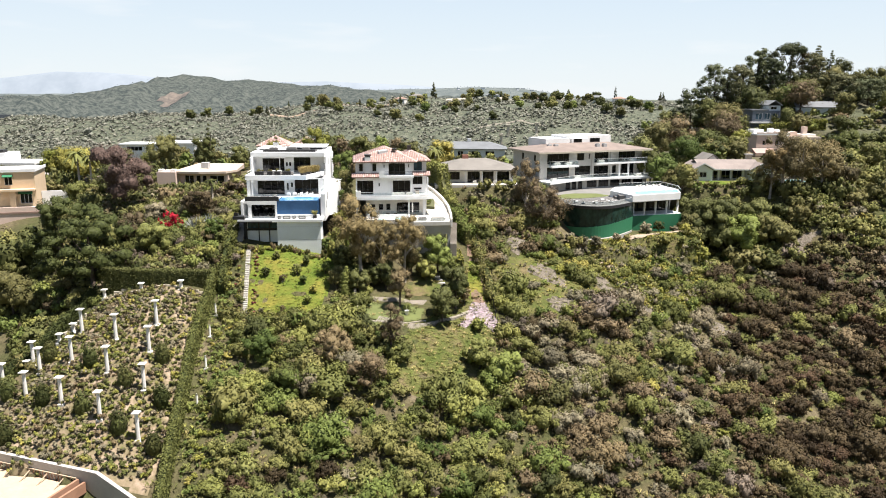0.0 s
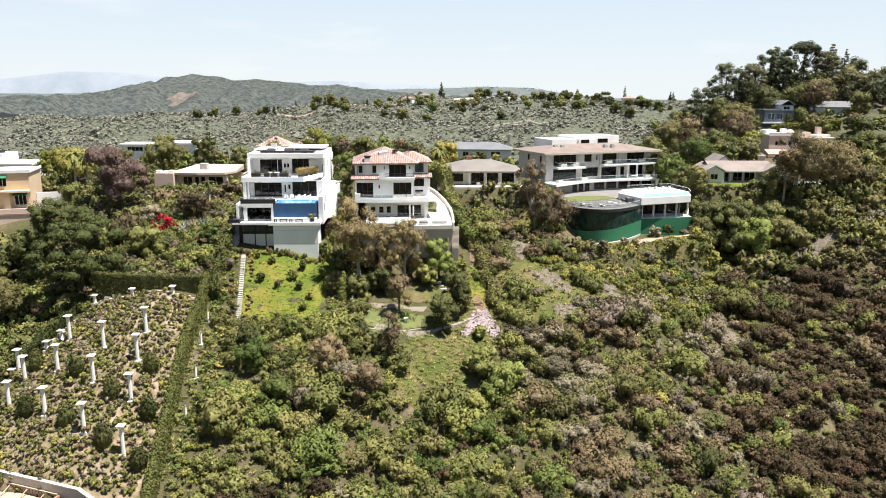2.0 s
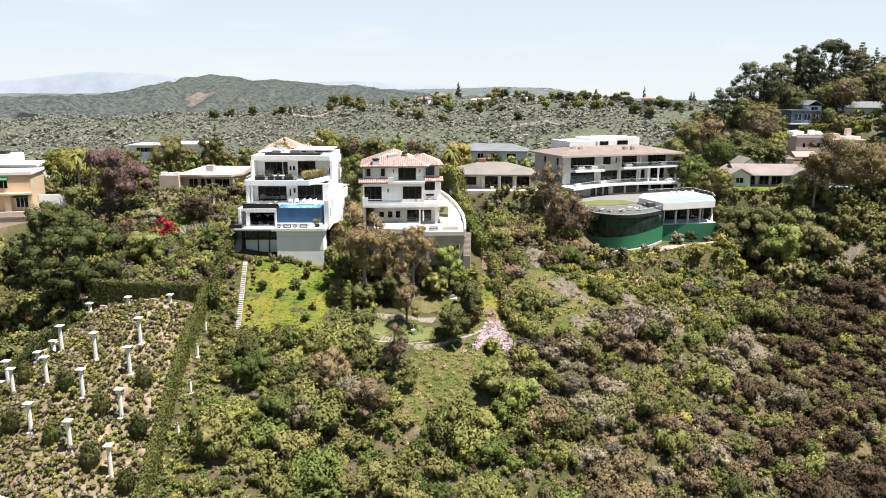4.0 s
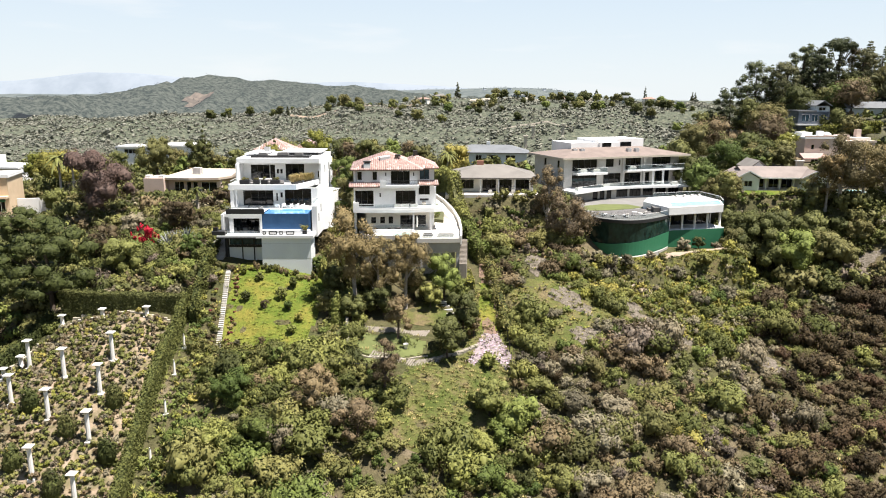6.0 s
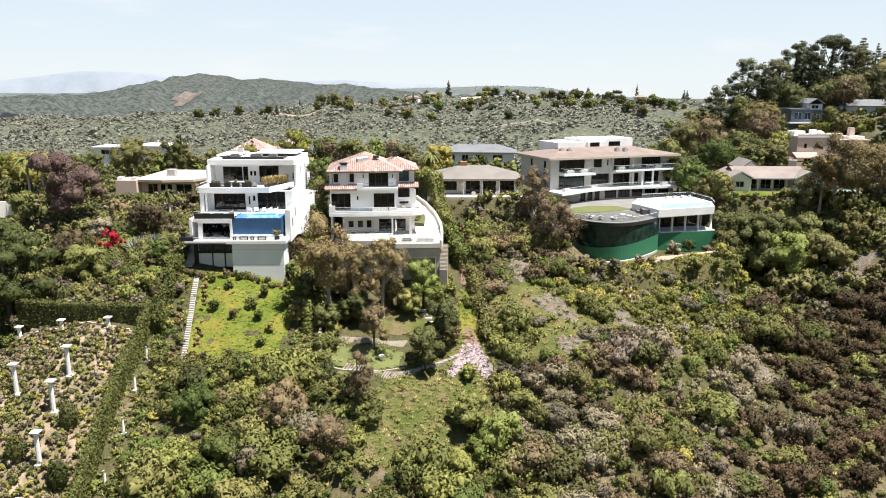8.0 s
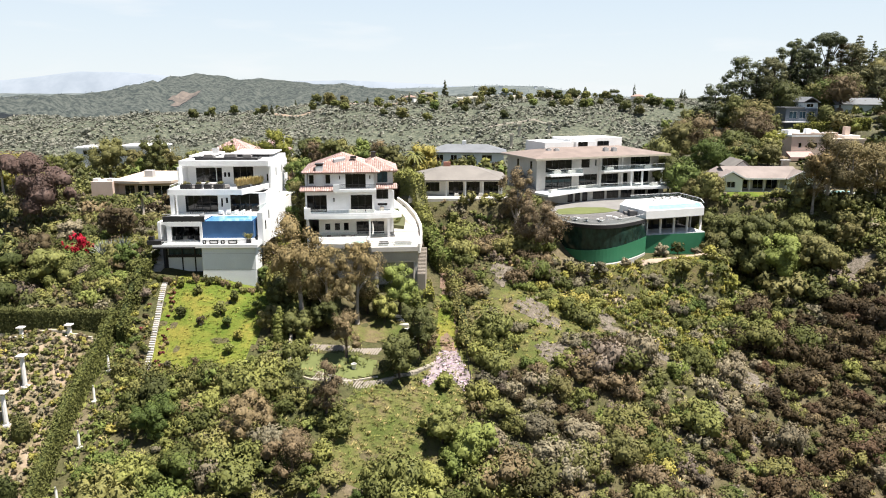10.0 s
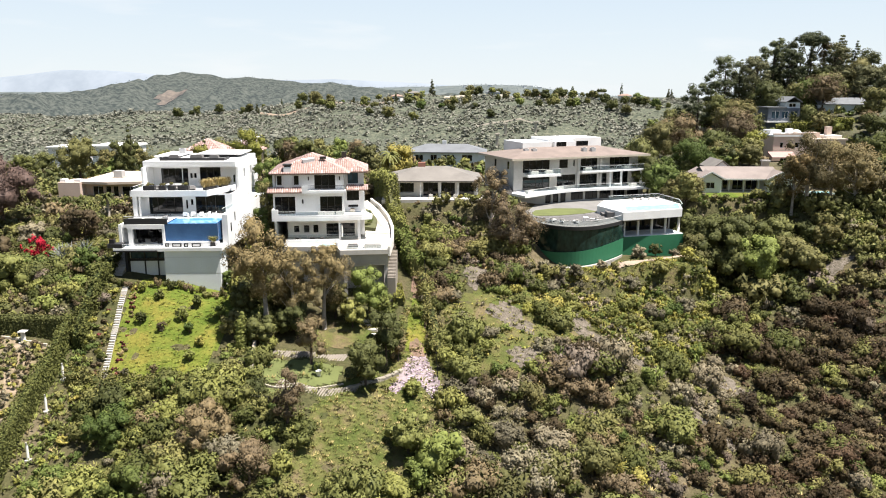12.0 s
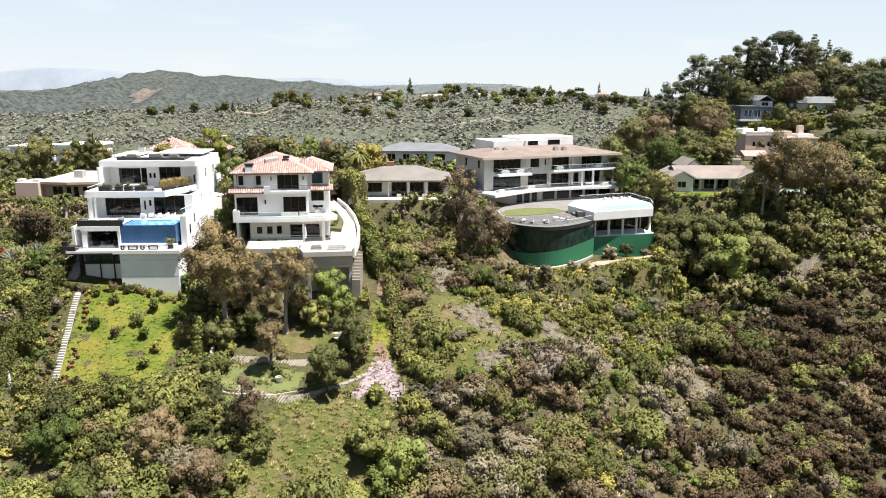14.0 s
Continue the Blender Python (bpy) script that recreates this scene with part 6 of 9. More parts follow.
# curved retaining wall under the deck: dark glass over green mesh
cw = thing("curved_wall", Matrix(), "curved dark glass wall with green mesh along its foot", "wall")
lo_pts = [(x + 0.25, y + 0.35) for x, y in RIM[1:]]
for i, ((ax, ay), (bx_, by_)) in enumerate(zip(lo_pts, lo_pts[1:])):
    part("glass_panel", prism([(ax, ay), (bx_, by_), (bx_ + 0.05, by_ + 0.25), (ax + 0.05, ay + 0.25)], 13.6, 18.59), M["darkscreen"], cw)
    t0, t1 = [14.1 + 1.5 * sstep(0.25, 1.0, k / len(lo_pts)) for k in (i, i + 1)]
    part("green_mesh", prism([(ax - 0.1, ay - 0.4), (bx_ - 0.1, by_ - 0.4), (bx_ - 0.08, by_ - 0.33), (ax - 0.08, ay - 0.33)], 8.0, [t0, t1, t1, t0]), M["screen"], cw)
part("rim", prism([(x, y - 0.12) for x, y in RIM[1:]] + [(x, y + 0.05) for x, y in RIM[:0:-1]], 18.3, 18.9), M["dark"], cw)
FOOT_RIM = RIM[6:]
foot_z = [11.5 + 1.2 * k / (len(FOOT_RIM) - 1) for k in range(len(FOOT_RIM))]
part("footing", prism([(x - 0.4, y - 1.6) for x, y in FOOT_RIM] + [(x, y - 0.6) for x, y in FOOT_RIM[::-1]], 8.5, foot_z + foot_z[::-1]), M["concrete"], cw, "pale concrete footing")


# ---- neighbouring houses ----
def gable_roof(parent, u0, u1, v0, v1, z, rise, mat, along="u", over=0.5, label=""):
    """A gable roof slab; the ridge runs along u or v."""
    bm = bmesh.new()
    u0, u1, v0, v1 = u0 - over, u1 + over, v0 - over, v1 + over
    th = 0.22
    if along == "u":
        m = (v0 + v1) / 2
        prof = [(v0, z), (m, z + rise), (v1, z), (v1, z + th), (m, z + rise + th), (v0, z + th)]
        a, b = [bm.verts.new((u0, v, h)) for v, h in prof], [bm.verts.new((u1, v, h)) for v, h in prof]
    else:
        m = (u0 + u1) / 2
        prof = [(u0, z), (m, z + rise), (u1, z), (u1, z + th), (m, z + rise + th), (u0, z + th)]
        a, b = [bm.verts.new((u, v0, h)) for u, h in prof], [bm.verts.new((u, v1, h)) for u, h in prof]
    for i in range(6):
        j = (i + 1) % 6
        bm.faces.new((a[i], a[j], b[j], b[i]))
    for r in (a, b):
        bm.faces.new((r[0], r[1], r[4], r[5]))
        bm.faces.new((r[1], r[2], r[3], r[4]))
    bmesh.ops.recalc_face_normals(bm, faces=bm.faces[:])
    return part("roof", bm, M[mat], parent, label)


def gable_end(parent, u0, u1, v, z, rise, mat):
    bm = bmesh.new()
    a = [bm.verts.new(p) for p in ((u0, v, z), (u1, v, z), ((u0 + u1) / 2, v, z + rise))]
    b = [bm.verts.new((p.co.x, v + 0.3, p.co.z)) for p in a]
    bm.faces.new(a)
    bm.faces.new(b[::-1])
    for i in range(3):
        bm.faces.new((a[i], b[i], b[(i + 1) % 3], a[(i + 1) % 3]))
    return part("gable", bm, M[mat], parent)


def shell(parent, u0, u1, v0, v1, z0, z1, mat, wins=(), glass="glass", frame_mat="white"):
    """Four walls; windows (u0, u1, z0, z1, panes) in the front one."""
    wall_windows(parent, u0, u1, v0, 0.3, z0, z1, wins, mat, glass, "", frame_mat)
    part("wall", box(u0, u0 + 0.3, v0 + 0.3, v1, z0, z1), M[mat], parent)
    part("wall", box(u1 - 0.3, u1, v0 + 0.3, v1, z0, z1), M[mat], parent)
    part("wall", box(u0 + 0.3, u1 - 0.3, v1 - 0.3, v1, z0, z1), M[mat], parent)


# bungalow with the grey shingle roof
b1 = thing("house", pose(-2.2, 161, 0, 0, 0, 3), "low cream bungalow with a grey shingle roof and open veranda", "house")
shell(b1, 0, 17, 1.2, 11, 21.5, 25.3, "cream", [(2.2, 4.8, 23.0, 24.8, 3), (6.6, 9.4, 22.4, 24.9, 3), (10.0, 12.6, 22.4, 24.9, 3), (13.4, 16.2, 22.4, 24.9, 3)], frame_mat="frame")
hip_roof(b1, -0.9, 17.9, -1.2, 12, 25.5, 2.1, "shingle", label="grey shingle hip roof")
for u in (6.0, 9.7, 13.0, 16.6):
    part("post", box(u, u + 0.18, -0.9, -0.72, 22.4, 25.25), M["white"], b1)
part("terrace", box(-1, 18, -4, 1.19, 20.5, 22.4), M["paving"], b1, "pale paved terrace")
part("chimney", box(5.6, 7.0, 5.0, 6.0, 26.6, 28.3), M["brick"], b1, "red brick chimney")
for u in (8.0, 11.0, 12.6):
    chair(pose(-2.2, 161, 0, 0, 0, 3) @ pose(u, -2.2, 22.405, 0, 0, 180), "cushion", "white garden chair on the veranda")
for u in (13.6, 15.2, 16.8):
    s = bush_shape(int(u * 7), 130, 0.24, 5)
    ob = new("clipped_bush", mesh_np("clipped_bush", s, leaves_of(s), M["lime"], np.zeros(len(s))))
    ob.matrix_world = pose(-2.2, 161, 0, 0, 0, 3) @ Matrix.LocRotScale((u, -3.4, 22.4), None, (0.8, 0.7, 0.9))
    tagged(ob, "yellow-green clipped bush on the terrace edge", "shrub", "terrace bushes")

# blue-grey house farther back
b2 = thing("house", pose(-4.5, 236, 0, 0, 0, -2), "pale blue house with a dark slate hip roof", "house")
shell(b2, 0, 22, 0, 10, 14, 24.2, "bluewall", [(2, 4.4, 21.8, 23.6, 2), (6.5, 8.4, 21.8, 23.6, 2), (10, 13.4, 21.6, 23.6, 3), (15.6, 18.6, 21.8, 23.6, 2)])
hip_roof(b2, -0.8, 22.8, -0.8, 10.8, 24.4, 2.0, "slate", label="dark slate hip roof")
part("chimney", box(9.6, 10.8, 4.6, 5.4, 25.6, 27.4), M["white"], b2)

# tile-roofed house behind the white one
b3 = thing("house", pose(-50.5, 188, 0, 0, 0, 4), "pale pink villa with low red tile roofs and a chimney", "house")
shell(b3, 0, 15, 0, 10, 19, 28.4, "peach", [(2.2, 2.8, 27.2, 27.9, 1), (3.4, 4.0, 27.2, 27.9, 1), (4.6, 5.2, 27.2, 27.9, 1)])
hip_roof(b3, -0.7, 8.2, -0.7, 8, 28.6, 2.4, "brownroof", label="red tile hip roof")
hip_roof(b3, 7.6, 15.8, 0.2, 10.6, 28.2, 2.4, "brownroof", label="red tile hip roof")
tile_rows(b3, hip_faces(-0.7, 8.2, -0.7, 8, 28.6, 2.4)[:2] + hip_faces(7.6, 15.8, 0.2, 10.6, 28.2, 2.4)[:2], 0.5, 0.9)
part("chimney", boxes((14.0, 15.0, 5.0, 6.0, 26, 31.0), (13.8, 15.2, 4.8, 6.2, 31.0, 31.3)), M["white"], b3)

# flat-roofed peach house
b4 = thing("house", pose(-71.1, 172, -1.1, 0, 0, 0), "low peach house with a wide flat pale roof", "house")
shell(b4, 4.0, 16.4, 2.0, 13, 19, 24.0, "peach", [(5.6, 7.8, 20.9, 23.4, 2), (8.4, 9.5, 20.5, 23.4, 1), (9.9, 11.0, 20.5, 23.4, 1), (11.8, 15.4, 21.0, 23.4, 2)])
part("roof", prism([(3.0, 0.6), (10, -0.4), (16.2, 1.2), (17.8, 5), (17, 14), (5, 14)], 24.0, [24.5, 24.5, 24.5, 24.5, 25.2, 25.2]), M["pinkroof"], b4, "flat pale pinkish roof")
part("wing", box(-0.4, 4.2, -0.4, 6, 18.5, 24.4), M["peach"], b4, "plain peach wing wall")
part("parapet_block", box(-0.2, 1.0, 0.2, 1.4, 24.404, 25.0, 0.02), M["white"], b4)
part("parapet_block", box(2.8, 4.0, 0.2, 1.4, 24.404, 25.0, 0.02), M["white"], b4)
part("terrace", box(3.0, 20.5, -3.0, 1.99, 18.5, 20.4), M["paving"], b4)
t = thing("roof_unit", pose(-61.6, 178.2, 23.8), "grey metal ventilation unit on the flat roof", "roof unit")
part("case", box(-0.9, 0.9, -0.8, 0.8, 0, 1.3, 0.05), M["steel"], t)
part("curb", box(-1.1, 1.1, -1.0, 1.0, -0.3, -0.002), M["concrete"], t)

# ochre house with green awnings, its garden wall
b5 = thing("house", pose(-114.1, 148.6, -0.5, 0, 0, 18), "two-storey ochre house with green window awnings and flat roof", "house")
shell(b5, 0, 22.5, 1.5, 12, 16.5, 25.4, "orange", [(12.6, 14.6, 22.3, 24.2, 2), (16.4, 18.0, 22.5, 24.4, 2), (13.0, 14.4, 18.6, 20.4, 1), (19.2, 21.6, 18.3, 20.6, 3)])
part("roof", box(-0.3, 22.8, 1.2, 12.3, 25.4, 25.8), M["white"], b5)
part("balcony", box(15.6, 22.6, -0.6, 1.49, 21.3, 21.7), M["orange"], b5)
part("bay", box(17.4, 18.6, 0.2, 1.49, 16.5, 21.29), M["orange"], b5)
for u0, u1, z in ((12.4, 14.8, 24.4), (16.2, 18.2, 24.6), (12.8, 14.6, 20.6), (19.0, 21.8, 20.8)):
    part("awning", prism([(u0, 0.6), (u1, 0.6), (u1, 1.48), (u0, 1.48)], z - 0.25, [z - 0.15, z - 0.15, z + 0.3, z + 0.3]), M["screen"], b5, "green fabric awning")
part("garden_wall", box(-4, 26.5, -2.2, -1.7, 12.5, 18.0), M["peach"], b5, "plain beige retaining wall")
part("terrace", box(-4, 26.5, -1.69, 1.49, 15, 17.6), M["paving"], b5)
# thin brown strip drawn in place of the wall's shadow gap line
part("ledge", box(-3, 24.5, -2.34, -2.21, 16.6, 16.95), M["brownroof"], b5, "brown strip painting the shadow gap along the retaining wall")
part("front_block", box(8.6, 11.9, -1.2, 1.49, 17.61, 24.9), M["orange"], b5, "projecting ochre block")
window(b5, 9.3, 11.2, -1.3, 22.0, 24.0, 2)
window(b5, 9.3, 11.2, -1.3, 18.0, 20.4, 2)
part("awning", prism([(9.0, -2.1), (11.5, -2.1), (11.5, -1.22), (9.0, -1.22)], 20.4, [20.5, 20.5, 20.95, 20.95]), M["screen"], b5, "green fabric awning")
part("parapet", boxes((-0.3, 22.8, 1.2, 1.4, 25.804, 26.05), (22.6, 22.8, 1.41, 12.3, 25.804, 26.05)), M["white"], b5)
part("yard_wall", box(22.6, 29.5, 6.0, 6.4, 16, 20.4), M["white"], b5)
b6 = thing("house", pose(-132, 188, -2.3, 0, 0, 0), "white flat-roofed modern house behind the ochre one", "house")
shell(b6, 0, 21, 0, 10, 17, 25.6, "white", [(8, 11, 22.6, 24.8, 3), (14.5, 19.8, 22.6, 24.6, 4)], "blueglass")
part("roof", boxes((-0.5, 21.5, -1, 10.5, 25.6, 26.1)), M["white"], b6, "flat white roof")
part("roof_room", box(2, 12, 2, 9, 26.104, 28.4), M["white"], b6)
part("roof_box", box(8.5, 11, 3, 5, 28.404, 29.2), M["dark"], b6)
b7 = thing("house", pose(-108, 232, 0.4, 0, 0, 2), "long low white building with a flat roof", "house")
shell(b7, 0, 12, 0, 9, 14, 24.9, "white", [(2, 7, 23.0, 24.4, 4)])
shell(b7, 14, 25, -3, 8, 14, 25.4, "white", [(16, 19, 23.2, 24.8, 2)])
part("roof", boxes((-0.4, 12.4, -0.4, 9.4, 24.9, 25.3)), M["white"], b7)
part("roof", boxes((13.6, 25.4, -3.4, 8.4, 25.4, 25.9)), M["white"], b7)

# ranch house on its lawn
b8 = thing("house", pose(60.5, 178, 0, 0, 0, 0), "low pale grey ranch house with brown gabled roof and veranda", "house")
shell(b8, 0, 4.6, -1.5, 8, 20.5, 24.0, "greywall", [(1.4, 3.2, 22.2, 23.5, 2)])
gable_roof(b8, 0, 4.6, -1.5, 8, 24.0, 1.5, "ranchroof", "v", 0.5)
gable_end(b8, 0, 4.6, -1.5, 24.0, 1.35, "greywall")
shell(b8, 14.0, 19.2, -1.5, 8, 20.5, 24.0, "greywall", [(15.6, 17.4, 21.5, 23.4, 2)])
gable_roof(b8, 14.0, 19.2, -1.5, 8, 24.0, 1.6, "ranchroof", "v", 0.5)
gable_end(b8, 14.0, 19.2, -1.5, 24.0, 1.45, "greywall")
shell(b8, 4.61, 13.99, 2.5, 8, 20.5, 24.4, "cream", [(5.2, 7.2, 21.5, 23.6, 2), (8.2, 10.4, 21.5, 23.6, 2), (11.0, 13.4, 21.5, 23.6, 2)])
gable_roof(b8, 2.0, 16.6, -0.8, 9.2, 24.0, 2.0, "ranchroof", "u", 0.4, "brown shingle roof")
for u in (6.4, 9.4, 12.4):
    part("post", box(u, u + 0.2, -0.4, -0.2, 21.3, 24.0), M["white"], b8)
for u0, u1, rise in ((0, 4.6, 1.5), (14.0, 19.2, 1.6)):
    bm = bmesh.new()
    mid_u = (u0 + u1) / 2
    for a, b in ((u0 - 0.55, mid_u), (u1 + 0.55, mid_u)):
        lo = [bm.verts.new(p) for p in ((a, -2.06, 23.98), (b, -2.06, 24.0 + rise), (b, -2.06, 24.3 + rise), (a, -2.06, 24.26))]
        hi = [bm.verts.new((p.co.x, -2.0, p.co.z)) for p in lo]
        bm.faces.new(lo)
        bm.faces.new(hi[::-1])
        for i in range(4):
            bm.faces.new((lo[i], hi[i], hi[(i + 1) % 4], lo[(i + 1) % 4]))
    bmesh.ops.recalc_face_normals(bm, faces=bm.faces[:])
    part("bargeboard", bm, M["white"], b8, "white gable trim")
part("fascia", box(4.7, 13.9, -1.24, -1.2, 23.95, 24.25), M["white"], b8, "white fascia over the veranda")
part("garage_door", box(14.6, 15.4, -1.53, -1.5, 21.4, 23.5), M["white"], b8)
part("chimney_cap", box(15.0, 16.8, 5.0, 6.4, 27.2, 27.45), M["concrete"], b8)
part("veranda_floor", box(4.61, 13.99, -1.0, 2.49, 20.6, 21.45), M["paving"], b8)
gable_roof(b8, 5.0, 9.0, 6.0, 14.0, 25.4, 1.7, "shingle", "v", 0.3)
gable_end(b8, 5.0, 9.0, 6.0, 25.4, 1.6, "greywall")
part("chimney", box(15.2, 16.6, 5.2, 6.2, 25, 27.2), M["stone"], b8)
drape("ranch_lawn", [(58.4, 171.2), (88, 171.2), (89, 176.4), (58.4, 176.4)], M["lawn"], 0.08, 0.6, "level green lawn before the ranch house", category="lawn")
pl_ = thing("swimming_pool", pose(80.6, 174.6, 21.36), "small turquoise garden pool with pale coping", "pool")
part("coping", box(-0.4, 7.4, -0.4, 4.4, -0.5, 0.12), M["paving"], pl_)
part("water", box(0, 7, 0, 4, 0.125, 0.15), M["water"], pl_)

# peach villa and the dark blue house on the wooded hill
b9 = thing("house", pose(96, 228, 0, 0, 0, 6), "peach stucco villa with pale flat roofs and chimneys", "house")
shell(b9, 0, 9, 0, 9, 20, 29.6, "peach", [(2.0, 2.9, 26.6, 28.0, 1), (6.2, 7.4, 26.6, 28.0, 1), (2.4, 4.6, 22.0, 24.2, 2)])
part("roof", box(-0.3, 9.3, -0.3, 9.3, 29.6, 30.1), M["white"], b9)
shell(b9, 9.01, 22, 2, 12, 20, 28.4, "peach", [(11, 13, 24.8, 27.0, 2), (15, 18, 24.8, 27.0, 2)])
part("roof", box(8.7, 22.3, 1.7, 12.3, 28.4, 28.9), M["pinkroof"], b9)
part("parapet", boxes((-0.3, 9.3, -0.3, -0.05, 30.104, 30.5), (9.05, 9.3, -0.04, 9.3, 30.104, 30.5)), M["peach"], b9)
part("roof_block", box(1.0, 4.2, 4.0, 8.0, 30.104, 31.2, 0.05), M["white"], b9)
part("roof_block", box(9.6, 12.4, 3.0, 6.4, 28.904, 30.3, 0.05), M["white"], b9)
part("roof_block", box(16.8, 21.4, 3.2, 8.0, 28.904, 29.7, 0.05), M["cream"], b9)
bm = bmesh.new()
bmesh.ops.create_uvsphere(bm, u_segments=16, v_segments=10, radius=1.5)
bmesh.ops.transform(bm, matrix=Matrix.Translation((11.0, 8.4, 29.6)), verts=bm.verts)
for f in bm.faces:
    f.smooth = True
part("roof_dome", bm, M["white"], b9, "small white roof dome")
part("dome_drum", tube(bmesh.new(), [(11.0, 8.4, 28.9), (11.0, 8.4, 29.8)], [1.6, 1.6], 16), M["cream"], b9)
for u in (10.0, 12.6, 15.2):
    part("pergola_post", box(u, u + 0.3, -0.6, -0.3, 20.5, 25.2), M["white"], b9)
part("pergola_beam", boxes((9.6, 16.0, -0.7, -0.25, 25.2, 25.6), (9.6, 16.0, 0.6, 1.0, 25.2, 25.6)), M["white"], b9)
part("tower", box(13.0, 16.0, 5.0, 8.0, 28.904, 30.4), M["peach"], b9)
part("roof", prism([(-1.5, -3), (5.5, -3), (5.5, -0.31), (-1.5, -0.31)], 24.0, [24.3, 24.3, 25.6, 25.6]), M["tile"], b9)
part("chimney", boxes((5.5, 7.0, 3, 4.5, 30.104, 31.6)), M["white"], b9)
part("chimney", boxes((18, 19.4, 5, 6.4, 29, 32.0)), M["peach"], b9)
b10 = thing("house", pose(105.5, 257, 0, 0, 0, 4), "slate-blue timber house with white trim among trees", "house")
shell(b10, 0, 10, 0, 9, 26, 36.5, "navy", [(1.2, 3.6, 33.4, 35.6, 2), (4.4, 6.4, 33.4, 35.6, 2), (7.2, 9.2, 33.4, 35.6, 2)], "blueglass")
gable_roof(b10, 5.5, 10, 0, 9, 38.2, 1.6, "slate", "v", 0.4)
shell(b10, 5.5, 10, 0.4, 9, 36.5, 38.2, "bluewall", [(6.6, 8.8, 36.8, 37.9, 2)])
part("roof", box(-0.6, 5.49, -0.6, 9.5, 36.5, 36.9), M["slate"], b10)
part("balcony", box(-1.2, 10.2, -2.2, -0.01, 32.2, 32.6), M["white"], b10)
bar_rail(b10, -1.2, 10.2, -2.1, 32.6, 0.9, 0.4)
b11 = thing("house", pose(124, 264, -2.6, 0, 0, -6), "pale house half hidden by hilltop trees", "house")
shell(b11, 0, 14, 0, 8, 30, 40.0, "bluewall", [(2, 4, 36, 38, 2), (9, 12, 36, 38, 3)])
gable_roof(b11, 0, 14, 0, 8, 40.0, 2.0, "slate", "u", 0.5)

# small houses far off on the ridges
FAR = [(-60, 720, 10, 3.5), (-46, 745, 12, 4), (30, 745, 14, 3.5), (70, 760, 18, 3.5), (96, 750, 12, 4), (130, 735, 16, 4.5), (158, 742, 12, 4), (228, 560, 12, 8), (242, 566, 10, 6)]
for i, (x, y, w, h) in enumerate(FAR):
    z = float(ground_z(x, y)) - 1
    t = thing("house", pose(x, y, z, 0, 0, (i * 37) % 30 - 15), "small pale house far off on the ridge", "house", "far houses")
    shell(t, 0, w, 0, 8, 0, h + 1, ("cream", "white", "bluewall")[i % 3], [(1.5, w * 0.4, 2.0, h, 2), (w * 0.55, w - 1.5, 2.0, h, 2)])
    hip_roof(t, -0.5, w + 0.5, -0.5, 8.5, h + 1.2, 1.8, ("brownroof", "shingle", "slate")[i % 3])
for i in range(26):
    rs = np.random.RandomState(60 + i)
    x, y = rs.uniform(-1080, -820), rs.uniform(1480, 1560)
    if i > 12:
        x, y = rs.uniform(-160, 320), rs.uniform(2540, 2660)
    z = float(np.interp(x, BIG_X, BIG_Z)) - 4 if i <= 12 else float(np.interp(x, [-200, 60, 220, 330], [46, 54, 52, 34])) - 5
    w = rs.uniform(8, 15)
    t = thing("house", pose(x, y - 30, z, 0, 0, rs.uniform(-20, 20)), "tiny pale house far away in the haze", "house", "distant houses")
    part("wall", box(0, w, 0, 10, -12, 3), M["white"], t)
    part("roof", box(-0.5, w + 0.5, -0.5, 10.5, 3, 4.2), M["slate"], t)

# graded road cut on the far slope, with two pale gate posts
def far_strip(name, x0, x1, y0, y1, lift, wide, mat, label):
    xs = np.linspace(x0, x1, 50)
    ys = y0 + (y1 - y0) * (xs - x0) / (x1 - x0) + 5 * np.sin(xs * 0.05)
    V, F = [], []
    for x, y in zip(xs, ys):
        z = float(ground_z(x, y))
        V += [(x, y, z + lift), (x, y, z - 3), (x, y + wide, z - 3), (x, y + wide, z + lift)]
    for i in range(len(xs) - 1):
        for k in range(4):
            F.append((4 * i + k, 4 * i + 4 + k, 4 * i + 4 + (k + 1) % 4, 4 * i + (k + 1) % 4))
    ob = new(name, mesh_np(name, V, F, mat))
    return tagged(ob, label, "road", kind="structure")


far_strip("far_road", 17, 70, 563, 565, 0.9, 5, M["rock"], "pale graded road cut on the far slope")
far_strip("far_road_upper", -175, -60, 690, 705, 1.6, 4, M["sand"], "pale dirt road along the far ridge")
far_strip("far_wall", -10, 120, 745, 752, 2.2, 3, M["stone"], "long pale wall along the far ridge")
for x, y in ((39, 534), (60, 536), (32, 501)):
    t = thing("gate_post", pose(x, y, float(ground_z(x, y))), "tall pale stone post beside the far road", "post", "far posts")
    part("shaft", box(-0.9, 0.9, -0.9, 0.9, -1, 8), M["stone"], t)
    part("cap", box(-1.6, 1.6, -1.6, 1.6, 8, 9), M["stone"], t)


